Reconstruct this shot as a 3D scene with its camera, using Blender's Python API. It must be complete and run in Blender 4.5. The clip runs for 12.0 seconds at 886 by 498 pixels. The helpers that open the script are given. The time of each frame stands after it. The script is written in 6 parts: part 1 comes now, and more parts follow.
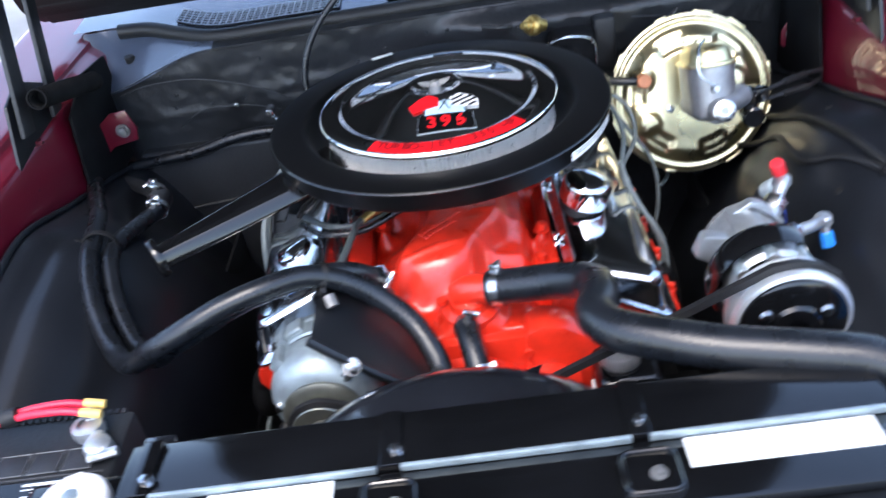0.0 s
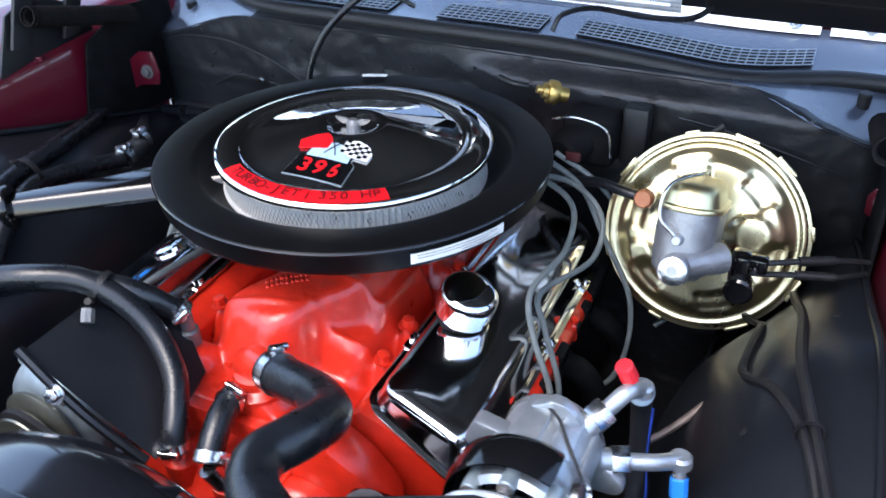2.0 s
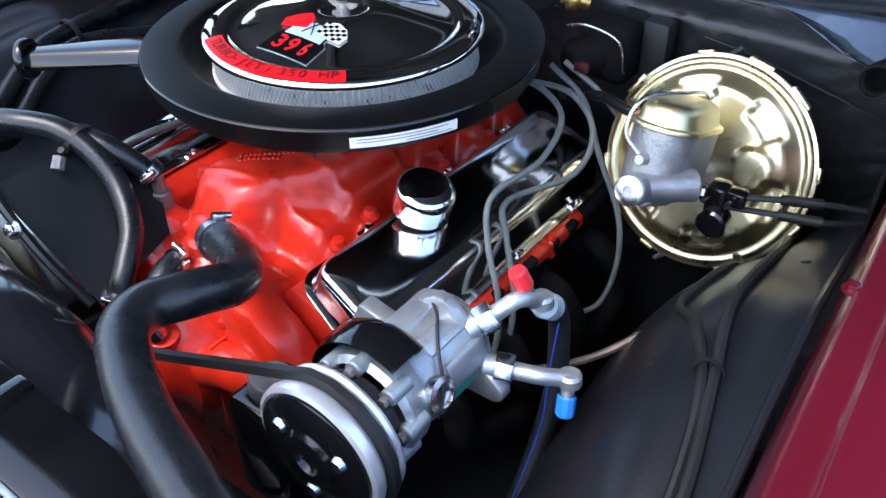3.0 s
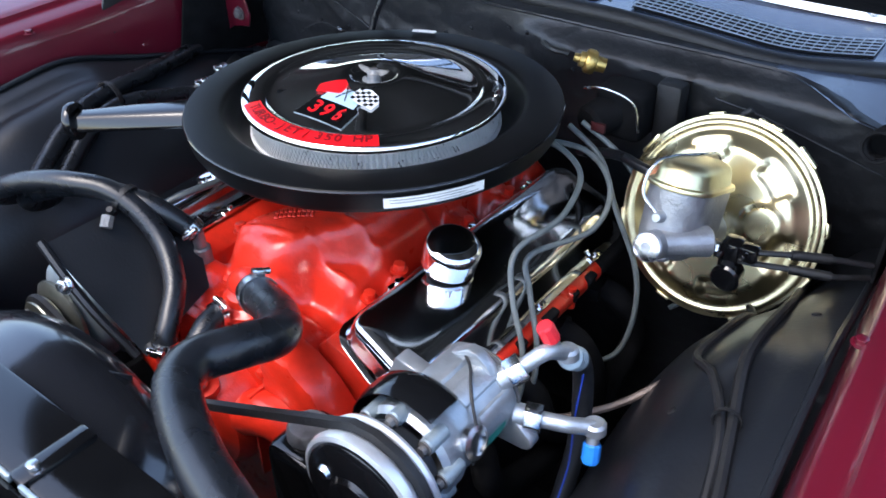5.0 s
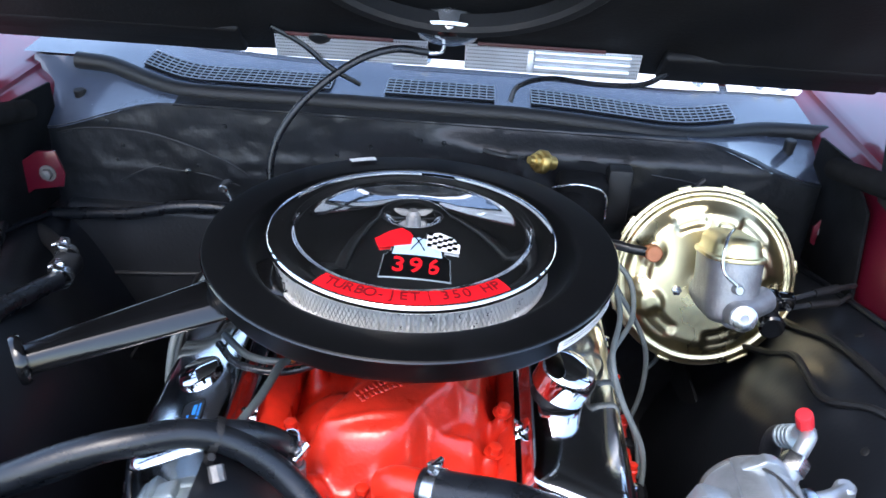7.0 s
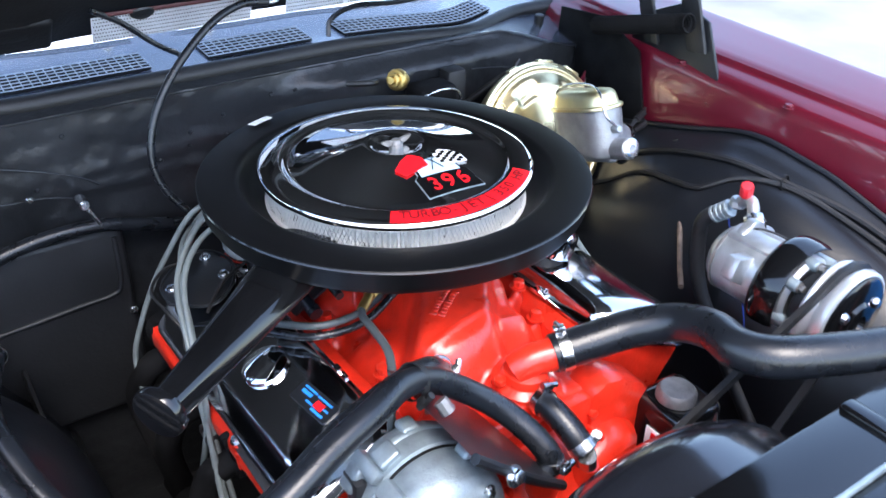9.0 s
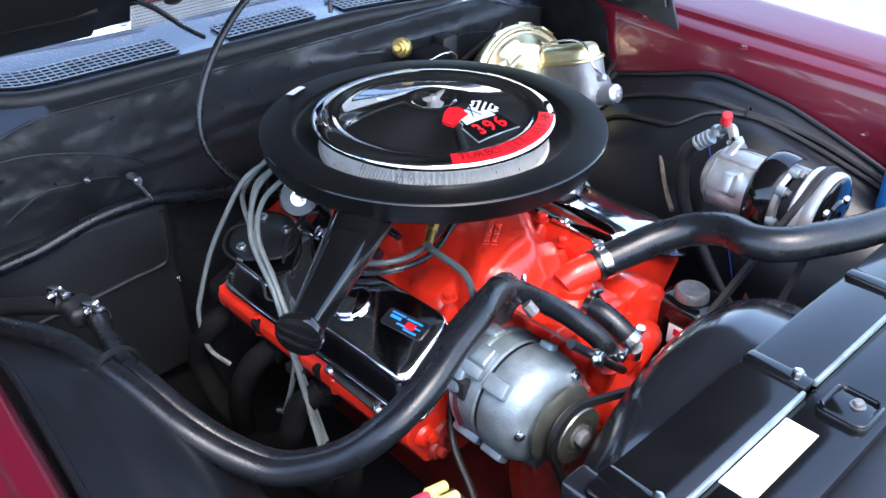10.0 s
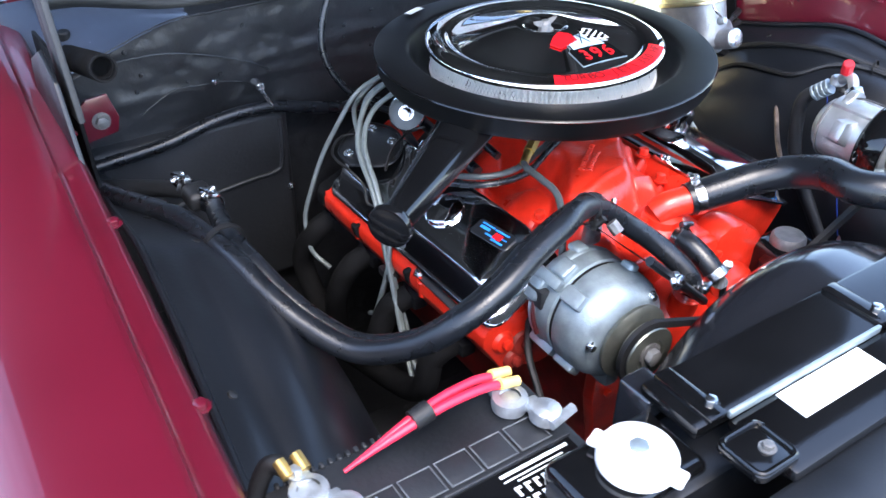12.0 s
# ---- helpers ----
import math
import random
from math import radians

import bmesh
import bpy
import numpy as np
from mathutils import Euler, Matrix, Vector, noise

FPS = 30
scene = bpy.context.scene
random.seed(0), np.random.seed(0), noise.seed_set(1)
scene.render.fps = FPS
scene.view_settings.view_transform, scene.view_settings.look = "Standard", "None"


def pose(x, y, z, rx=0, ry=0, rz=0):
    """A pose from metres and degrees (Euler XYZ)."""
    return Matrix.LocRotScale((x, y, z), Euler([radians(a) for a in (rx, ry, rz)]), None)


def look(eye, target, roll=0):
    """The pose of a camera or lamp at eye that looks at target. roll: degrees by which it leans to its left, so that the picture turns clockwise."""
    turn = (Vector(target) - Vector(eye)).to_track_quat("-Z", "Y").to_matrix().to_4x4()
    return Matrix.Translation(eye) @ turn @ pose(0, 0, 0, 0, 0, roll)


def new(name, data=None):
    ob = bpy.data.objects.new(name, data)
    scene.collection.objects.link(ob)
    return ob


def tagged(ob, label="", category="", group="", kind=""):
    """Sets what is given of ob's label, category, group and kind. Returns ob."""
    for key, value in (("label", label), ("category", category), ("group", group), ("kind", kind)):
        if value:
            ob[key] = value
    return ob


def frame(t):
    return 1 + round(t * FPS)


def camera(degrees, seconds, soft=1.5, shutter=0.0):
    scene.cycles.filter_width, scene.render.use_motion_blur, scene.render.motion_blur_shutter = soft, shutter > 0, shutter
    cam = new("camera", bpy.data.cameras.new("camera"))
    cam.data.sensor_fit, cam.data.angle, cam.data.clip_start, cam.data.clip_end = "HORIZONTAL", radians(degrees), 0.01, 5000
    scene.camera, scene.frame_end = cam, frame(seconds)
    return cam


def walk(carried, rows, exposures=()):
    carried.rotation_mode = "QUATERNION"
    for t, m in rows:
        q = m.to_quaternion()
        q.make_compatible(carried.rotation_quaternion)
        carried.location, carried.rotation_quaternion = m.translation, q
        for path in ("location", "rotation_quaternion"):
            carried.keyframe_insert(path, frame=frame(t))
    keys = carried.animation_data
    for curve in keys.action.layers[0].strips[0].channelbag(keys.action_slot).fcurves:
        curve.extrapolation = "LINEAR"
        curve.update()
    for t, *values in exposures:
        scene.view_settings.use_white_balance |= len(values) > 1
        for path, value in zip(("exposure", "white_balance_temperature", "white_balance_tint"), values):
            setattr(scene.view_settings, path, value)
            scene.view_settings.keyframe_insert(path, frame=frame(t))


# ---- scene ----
cam = camera(54.7, 12.0, soft=1.5, shutter=0.3)
PATH = [
    (0, (0.062, -1.18, 1.503), (-0.064, 0.48, 0.395), -10.3),
    (0.5, (0.278, -1.215, 1.51), (0.088, 0.516, 0.527), -3.1),
    (1, (0.35, -1.144, 1.498), (0.01, 0.578, 0.54), -1.5),
    (1.5, (0.395, -0.966, 1.462), (-0.083, 0.693, 0.452), -1.7),
    (2, (0.54, -0.855, 1.453), (-0.182, 0.669, 0.377), -1.1),
    (2.5, (0.694, -0.765, 1.423), (-0.214, 0.57, 0.243), -0.3),
    (2.7, (0.719, -0.749, 1.407), (-0.224, 0.535, 0.197), -0.4),
    (4.3, (0.767, -0.739, 1.435), (-0.247, 0.501, 0.238), -1.1),
    (4.5, (0.767, -0.75, 1.436), (-0.254, 0.51, 0.265), -1.1),
    (5, (0.745, -0.786, 1.454), (-0.274, 0.512, 0.324), -1.2),
    (5.5, (0.643, -0.872, 1.492), (-0.224, 0.551, 0.386), -0.5),
    (6, (0.476, -0.935, 1.494), (-0.067, 0.669, 0.43), 1.6),
    (6.5, (0.275, -0.936, 1.473), (-0.01, 0.773, 0.474), 3.1),
    (7, (0.065, -0.928, 1.48), (0.023, 0.818, 0.505), 3.6),
    (7.2, (-0.019, -0.949, 1.471), (0.075, 0.791, 0.489), 3.4),
    (8.8, (-0.471, -0.854, 1.456), (0.42, 0.605, 0.42), 1.4),
    (9, (-0.532, -0.858, 1.464), (0.449, 0.539, 0.421), 1.4),
    (9.5, (-0.723, -0.863, 1.481), (0.385, 0.419, 0.419), 0.3),
    (10, (-0.788, -0.862, 1.487), (0.357, 0.379, 0.415), 0.1),
    (10.5, (-0.825, -0.859, 1.48), (0.318, 0.371, 0.394), 1.1),
    (11, (-0.876, -0.866, 1.47), (0.22, 0.393, 0.368), 2.3),
    (11.5, (-0.887, -0.882, 1.462), (0.135, 0.418, 0.338), 1.9),
    (12, (-0.808, -0.941, 1.453), (0.096, 0.43, 0.311), 0.4),
]
walk(cam, [(t, look(eye, target, roll)) for t, eye, target, roll in PATH], [(0.0, 2.4, 6500, 11), (2.5, 2.25, 6500, 11), (4.5, 2.25, 6500, 11), (7.0, 2.35, 6500, 11), (9.0, 2.7, 6500, 11), (10.5, 2.75, 6500, 11), (12.0, 2.9, 6500, 11)])

# ---- world, sun ----
world = bpy.data.worlds.new("sky")
scene.world = world
world.use_nodes = True
wn = world.node_tree.nodes
sky = wn.new("ShaderNodeTexSky")
sky.sky_type, sky.sun_disc = "NISHITA", False
SUN_EL, SUN_AZ = radians(60), radians(200)      # a high veiled sun before the car
sky.dust_density = 1.5
sky.sun_elevation, sky.sun_rotation = SUN_EL, SUN_AZ
wn["Background"].inputs[1].default_value = 0.15
world.node_tree.links.new(sky.outputs[0], wn["Background"].inputs[0])
sun = new("sun", bpy.data.lights.new("sun", "SUN"))
sun.data.energy, sun.data.angle, sun.data.color = 0.42, radians(25), (1.0, 0.97, 0.94)
SUN_DIR = Vector((math.sin(SUN_AZ) * math.cos(SUN_EL), math.cos(SUN_AZ) * math.cos(SUN_EL), math.sin(SUN_EL)))
sun.matrix_world = look(SUN_DIR * 20, (0, 0, 0))


# ---- materials ----
def material(name, color, rough=0.5, metal=0.0, scale=30.0, vary=0.25, bump=0.0, grain=400.0, rvary=0.12, coat=0.0, spec=0.5, dust=0.0):
    """A Principled surface with stains at one scale, grain at another, and fine relief."""
    m = bpy.data.materials.new(name)
    m.use_nodes = True
    nt = m.node_tree
    b = nt.nodes["Principled BSDF"]
    tc = nt.nodes.new("ShaderNodeTexCoord")
    big, fine = nt.nodes.new("ShaderNodeTexNoise"), nt.nodes.new("ShaderNodeTexNoise")
    big.inputs["Scale"].default_value, big.inputs["Detail"].default_value = scale, 6
    fine.inputs["Scale"].default_value, fine.inputs["Detail"].default_value = grain, 3
    for n in (big, fine):
        nt.links.new(tc.outputs["Object"], n.inputs["Vector"])
    ramp = nt.nodes.new("ShaderNodeValToRGB")
    ramp.color_ramp.elements[0].position, ramp.color_ramp.elements[1].position = 0.3, 0.7
    lo = [c * (1 - vary) for c in color]
    hi = [min(1, c * (1 + vary) + dust) for c in color]
    ramp.color_ramp.elements[0].color, ramp.color_ramp.elements[1].color = (*lo, 1), (*hi, 1)
    nt.links.new(big.outputs["Fac"], ramp.inputs["Fac"])
    nt.links.new(ramp.outputs["Color"], b.inputs["Base Color"])
    rr = nt.nodes.new("ShaderNodeMapRange")
    rr.inputs["To Min"].default_value, rr.inputs["To Max"].default_value = max(0.02, rough - rvary), min(1, rough + rvary)
    nt.links.new(big.outputs["Fac"], rr.inputs["Value"])
    nt.links.new(rr.outputs["Result"], b.inputs["Roughness"])
    b.inputs["Metallic"].default_value = metal
    b.inputs["Specular IOR Level"].default_value = spec
    b.inputs["Coat Weight"].default_value = coat
    b.inputs["Coat Roughness"].default_value = 0.04
    if bump:
        bp = nt.nodes.new("ShaderNodeBump")
        bp.inputs["Strength"].default_value, bp.inputs["Distance"].default_value = bump, 0.002
        mx = nt.nodes.new("ShaderNodeMath")
        mx.operation = "ADD"
        nt.links.new(fine.outputs["Fac"], mx.inputs[0])
        nt.links.new(big.outputs["Fac"], mx.inputs[1])
        nt.links.new(mx.outputs[0], bp.inputs["Height"])
        nt.links.new(bp.outputs["Normal"], b.inputs["Normal"])
    return m


RED = material("engine_enamel", (0.64, 0.026, 0.011), 0.30, 0, 25, 0.22, 0.25, 200, 0.08, 0.3)
COVER_CHROME = material("cover_chrome", (0.80, 0.81, 0.83), 0.10, 1.0, 12, 0.05, 0.02, 60, 0.05)
CHROME = material("chrome", (0.86, 0.87, 0.88), 0.05, 1.0, 18, 0.03, 0, 300, 0.025)
HOOD_BLACK = material("hood_liner_black", (0.006, 0.006, 0.0065), 0.6, 0, 7, 0.5, 0.3, 160, 0.1, 0, 0.3)
PAN = material("pan_enamel", (0.0032, 0.0034, 0.0039), 0.40, 0, 20, 0.3, 0.01, 400, 0.05, 0.0, 0.15)
GLOSS = material("gloss_black", (0.0040, 0.0042, 0.0048), 0.10, 0, 14, 0.3, 0.03, 500, 0.06, 0.2)
SATIN = material("satin_black", (0.0076, 0.0088, 0.0110), 0.37, 0, 9, 0.4, 0.12, 300, 0.1)
FENDER_BLACK = material("fender_black", (0.0085, 0.0100, 0.0130), 0.31, 0, 4, 0.35, 0.12, 160, 0.07, 0, 0.34)
SHROUD_BLACK = material("shroud_plastic", (0.010, 0.011, 0.014), 0.17, 0, 6, 0.3, 0.02, 260, 0.04, 0.25, 1.0)
FLAT = material("flat_black", (0.0125, 0.0138, 0.0160), 0.5, 0, 7, 0.5, 0.3, 160, 0.12)
WALL = material("undercoated_black", (0.0125, 0.0138, 0.0160), 0.41, 0, 6, 0.5, 0.9, 55, 0.12)
RUBBER = material("hose_rubber", (0.0078, 0.0093, 0.0120), 0.28, 0, 30, 0.3, 0.15, 500, 0.08)
FOAM = material("weatherstrip_rubber", (0.006, 0.006, 0.0066), 0.55, 0, 30, 0.3, 0.3, 300)
MAROON = material("maroon_paint", (0.105, 0.0045, 0.015), 0.30, 0.1, 5, 0.12, 0.0, 900, 0.05, 0.8)
ALU = material("cast_aluminium", (0.43, 0.46, 0.48), 0.40, 0.78, 40, 0.16, 0.3, 350, 0.1)
ALU_DARK = material("aged_aluminium", (0.30, 0.362, 0.390), 0.48, 0.6, 35, 0.25, 0.3, 300, 0.12)
STEEL = material("zinc_steel", (0.62, 0.64, 0.66), 0.24, 1.0, 50, 0.2, 0.05, 500, 0.1)
GOLD_DULL = material("dull_gold_zinc", (0.74, 0.65, 0.38), 0.36, 1.0, 20, 0.16, 0.05, 400, 0.08)
GOLD = material("gold_zinc", (0.82, 0.71, 0.42), 0.28, 1.0, 12, 0.14, 0.03, 400, 0.06)
CAST = material("grey_casting", (0.31, 0.32, 0.335), 0.42, 0.7, 40, 0.2, 0.35, 300, 0.1)
IRON = material("cast_iron", (0.20, 0.195, 0.19), 0.5, 0.6, 50, 0.3, 0.5, 300)
BRASS = material("brass", (0.52, 0.36, 0.12), 0.34, 0.9, 50, 0.2, 0.1)
COPPER = material("copper_cap", (0.50, 0.19, 0.09), 0.4, 0.3, 40, 0.2)
WIRE = material("grey_wire", (0.135, 0.158, 0.158), 0.45, 0, 60, 0.15, 0.05)
PAPER = material("filter_paper", (0.78, 0.78, 0.75), 0.8, 0, 60, 0.08)
SCREEN = material("filter_screen", (0.72, 0.73, 0.74), 0.3, 1.0, 60, 0.1)
DECAL = material("red_decal", (0.78, 0.008, 0.014), 0.35, 0, 40, 0.06)
DECAL_DARK = material("dark_red_ink", (0.16, 0.004, 0.008), 0.4, 0, 40, 0.05)
BLUE_PALE = material("pale_blue_enamel", (0.42, 0.58, 0.72), 0.3, 0, 40, 0.06)
WHITE = material("white_enamel", (0.80, 0.80, 0.79), 0.4, 0, 20, 0.05)
LABEL = material("white_label", (0.82, 0.82, 0.80), 0.5, 0, 12, 0.06)
BLUE = material("blue_plastic", (0.02, 0.22, 0.70), 0.4, 0, 30, 0.1)
RED_PLASTIC = material("red_plastic", (0.62, 0.02, 0.03), 0.42, 0, 30, 0.12)
RED_CABLE = material("red_cable", (0.72, 0.02, 0.055), 0.4, 0, 40, 0.1)
YELLOW = material("yellow_crimp", (0.80, 0.55, 0.16), 0.45, 0, 40, 0.12)
CASE_EDGE = material("worn_case_edge", (0.10, 0.105, 0.11), 0.45, 0, 60, 0.4)
LEAD = material("battery_clamp_lead", (0.55, 0.58, 0.60), 0.35, 0.8, 60, 0.25, 0.4)
TANK = material("washer_tank_plastic", (0.78, 0.84, 0.86), 0.35, 0, 20, 0.05)
TANK_BLUE = material("washer_fluid_blue", (0.03, 0.25, 0.72), 0.3, 0, 12, 0.15)
GREEN = material("green_label", (0.02, 0.22, 0.17), 0.5, 0, 20, 0.1)
# blue-grey base colour carries the sky's reflection on the glossy cowl
COWL = material("cowl_sky_tint", (0.050, 0.063, 0.090), 0.25, 0.0, 8, 0.25, 0.05, 400, 0.06, 0.8)
GRILL = material("grille_paint", (0.24, 0.28, 0.34), 0.35, 0.0, 20, 0.15)
DULL_BLACK = material("header_black", (0.0070, 0.0072, 0.0078), 0.8, 0, 30, 0.4, 0.3, 200, 0.1, 0, 0.08)
TRIM = material("bright_trim", (0.88, 0.89, 0.90), 0.4, 0.15, 20, 0.08)
GREY_HOSE = material("grey_hose", (0.055, 0.066, 0.068), 0.4, 0, 40, 0.2, 0.1)
BLUE_WIRE = material("dark_blue_wire", (0.015, 0.05, 0.32), 0.45, 0, 30, 0.1)
# engine enamel darkened in colour for the shade low in the bay
RED_SHADED = material("shaded_enamel", (0.20, 0.015, 0.010), 0.55, 0, 18, 0.55, 0.4, 160, 0.12)
OLIVE = material("olive_zinc", (0.22, 0.225, 0.19), 0.36, 0.85, 40, 0.2, 0.1)
DULL_RED = material("dull_red_plastic", (0.05, 0.006, 0.007), 0.5, 0, 30, 0.2)
ZINC = material("zinc_pulley", (0.66, 0.69, 0.71), 0.34, 0.7, 30, 0.12, 0.05, 400, 0.08)
FOIL = material("perforated_foil", (0.80, 0.83, 0.88), 0.38, 0.55, 25, 0.1, 0.1)
CONCRETE = material("concrete", (0.25, 0.247, 0.24), 0.85, 0, 1.3, 0.25, 0.5, 60)
GREY_TUBE = material("rusty_tube", (0.13, 0.10, 0.085), 0.5, 0.5, 70, 0.4, 0.2)


# ---- mesh helpers ----
def finish(name, bm, mat, angle=38):
    bmesh.ops.remove_doubles(bm, verts=bm.verts, dist=1e-6)
    bmesh.ops.recalc_face_normals(bm, faces=bm.faces)
    me = bpy.data.meshes.new(name)
    bm.to_mesh(me)
    bm.free()
    me.shade_smooth()
    me.set_sharp_from_angle(angle=radians(angle))
    me.materials.append(mat)
    return me


def thing(name, label, category, at=(0, 0, 0), group="", kind=""):
    ob = new(name)
    ob.empty_display_size = 0.02
    ob.matrix_basis = Matrix.Translation(at)
    return tagged(ob, label, category, group, kind)


def part(name, bm, mat, parent, label="", angle=38):
    ob = new(name, finish(name, bm, mat, angle))
    ob.parent = parent
    if parent.parent is None and parent.data is None:
        ob.matrix_parent_inverse = parent.matrix_basis.inverted()
    return tagged(ob, label)


def pieces(name, bm, mat, parent, label="", angle=38):
    """Every loose piece of bm as a part of its own."""
    left = set(bm.verts)
    while left:
        grow, island = [left.pop()], set()
        while grow:
            v = grow.pop()
            island.add(v)
            for e in v.link_edges:
                o = e.other_vert(v)
                if o in left:
                    left.discard(o)
                    grow.append(o)
        sub = bmesh.new()
        copy = {v: sub.verts.new(v.co) for v in island}
        for f in {f for v in island for f in v.link_faces}:
            sub.faces.new([copy[v] for v in f.verts])
        part(name, sub, mat, parent, label, angle)
    bm.free()


def single(name, bm, mat, label, category, group="", kind="", angle=38):
    return tagged(new(name, finish(name, bm, mat, angle)), label, category, group, kind)


def B():
    return bmesh.new()


def frame_of(origin, axis, up=(0, 0, 1)):
    """A matrix whose z runs along axis and whose y leans to up."""
    z = Vector(axis).normalized()
    u = Vector(up)
    if abs(z.dot(u.normalized())) > 0.98:
        u = Vector((0, 1, 0))
    x = u.cross(z).normalized()
    y = z.cross(x)
    m = Matrix((x, y, z)).transposed().to_4x4()
    m.translation = Vector(origin)
    return m


def box(bm, size, m=Matrix.Identity(4), bevel=0.003, seg=2):
    r = bmesh.ops.create_cube(bm, size=1.0, matrix=m @ Matrix.Diagonal((*size, 1)))
    if bevel:
        es = {e for v in r["verts"] for e in v.link_edges}
        bmesh.ops.bevel(bm, geom=list(es), offset=bevel, segments=seg, affect="EDGES", profile=0.5)
    return bm


def lohi(bm, lo, hi, bevel=0.003, seg=2):
    lo, hi = Vector(lo), Vector(hi)
    return box(bm, hi - lo, Matrix.Translation((lo + hi) / 2), bevel, seg)


def lathe(bm, profile, origin=(0, 0, 0), axis=(0, 0, 1), seg=40, start=0.0, sweep=2 * math.pi, up=(0, 0, 1)):
    """Turns (radius, height) pairs about an axis."""
    m = frame_of(origin, axis, up)
    full = abs(sweep - 2 * math.pi) < 1e-6
    n = seg if full else seg + 1
    rings = []
    for r, h in profile:
        if r < 1e-6 and full:
            rings.append([bm.verts.new(m @ Vector((0, 0, h)))] * n)
        else:
            rings.append([bm.verts.new(m @ Vector((r * math.cos(start + sweep * k / seg), r * math.sin(start + sweep * k / seg), h))) for k in range(n)])
    for a, b in zip(rings, rings[1:]):
        for k in range(seg):
            q = [a[k], a[(k + 1) % n], b[(k + 1) % n], b[k]]
            q = list(dict.fromkeys(q))
            if len(q) > 2:
                try:
                    bm.faces.new(q)
                except ValueError:
                    pass
    return bm


def rod(bm, p, q, r, r2=None, seg=20, bev=0.0):
    """A capped cylinder or cone from p to q."""
    p, q = Vector(p), Vector(q)
    n = (q - p).length
    r2 = r if r2 is None else r2
    if bev:
        prof = [(0, 0), (r - bev, 0), (r, bev), (r2, n - bev), (r2 - bev, n), (0, n)]
    else:
        prof = [(0, 0), (r, 0), (r2, n), (0, n)]
    return lathe(bm, prof, p, q - p, seg)


def curve_points(pts, per=8):
    """A smooth line through the given points."""
    P = [Vector(p) for p in pts]
    P = [P[0] * 2 - P[1]] + P + [P[-1] * 2 - P[-2]]
    out = []
    for i in range(1, len(P) - 2):
        a, b, c, d = P[i - 1 : i + 3]
        for k in range(per):
            t = k / per
            out.append(0.5 * (2 * b + (c - a) * t + (2 * a - 5 * b + 4 * c - d) * t * t + (3 * b - a - 3 * c + d) * t**3))
    return out + [P[-2]]


def tube(bm, pts, r, seg=12, per=8, caps=True, radius=None):
    """Sweeps a round section along a smooth line; radius(t) scales it on the way."""
    L = curve_points(pts, per)
    t = (L[1] - L[0]).normalized()
    n = t.orthogonal().normalized()
    rings = []
    for i, p in enumerate(L):
        d = (L[min(i + 1, len(L) - 1)] - L[max(i - 1, 0)]).normalized()
        n = (n - d * n.dot(d)).normalized()
        s = n.cross(d)
        rr = r * (radius(i / (len(L) - 1)) if radius else 1)
        rings.append([bm.verts.new(p + rr * (math.cos(2 * math.pi * k / seg) * n + math.sin(2 * math.pi * k / seg) * s)) for k in range(seg)])
    for a, b in zip(rings, rings[1:]):
        for k in range(seg):
            bm.faces.new((a[k], a[(k + 1) % seg], b[(k + 1) % seg], b[k]))
    if caps:
        bm.faces.new(rings[0])
        bm.faces.new(rings[-1])
    return bm


def slab(bm, outline, m, thick, bevel=0.0):
    """An outline in the plane of m, thickened along its z."""
    lo = [bm.verts.new(m @ Vector((x, y, 0))) for x, y in outline]
    hi = [bm.verts.new(m @ Vector((x, y, thick))) for x, y in outline]
    n = len(lo)
    fs = [bm.faces.new(lo), bm.faces.new(hi)] + [bm.faces.new((lo[k], lo[(k + 1) % n], hi[(k + 1) % n], hi[k])) for k in range(n)]
    if bevel:
        bmesh.ops.bevel(bm, geom=list({e for f in fs for e in f.edges}), offset=bevel, segments=2, affect="EDGES", profile=0.5)
    return bm


def sheet(bm, f, nu, nv, thick=0.0):
    """A surface f(u, v), u and v from 0 to 1, made solid by thick."""
    g = [[bm.verts.new(f(i / nu, j / nv)) for j in range(nv + 1)] for i in range(nu + 1)]
    fs = [bm.faces.new((g[i][j], g[i + 1][j], g[i + 1][j + 1], g[i][j + 1])) for i in range(nu) for j in range(nv)]
    if thick:
        bmesh.ops.solidify(bm, geom=fs, thickness=thick)
    return bm


def hexbolt(bm, p, axis, r=0.006, h=0.006, washer=True):
    m = frame_of(p, axis)
    if washer:
        lathe(bm, [(0, 0), (r * 1.45, 0), (r * 1.45, h * 0.25), (0, h * 0.25)], p, axis, 14)
    o = [(r * math.cos(k * math.pi / 3), r * math.sin(k * math.pi / 3)) for k in range(6)]
    slab(bm, o, m @ Matrix.Translation((0, 0, h * 0.2)), h, r * 0.12)
    return bm


def clamp(bm, p, axis, r, width=0.011, screw=(0, 0, 1)):
    """A worm-drive clamp round a hose, with its screw housing on the side named."""
    a = Vector(axis).normalized()
    p = Vector(p)
    lathe(bm, [(r, -width / 2), (r + 0.0014, -width / 2), (r + 0.0014, width / 2), (r, width / 2)], p, a, 28)
    s = (Vector(screw) - a * Vector(screw).dot(a)).normalized()
    t = a.cross(s)
    box(bm, (width * 1.1, 0.012, 0.008), frame_of(p + s * (r + 0.005), s, a) @ Matrix.Rotation(math.pi / 2, 4, "Z"), 0.0012)
    rod(bm, p + s * (r + 0.006) - t * 0.013, p + s * (r + 0.006) + t * 0.009, 0.0042, seg=10)
    return bm


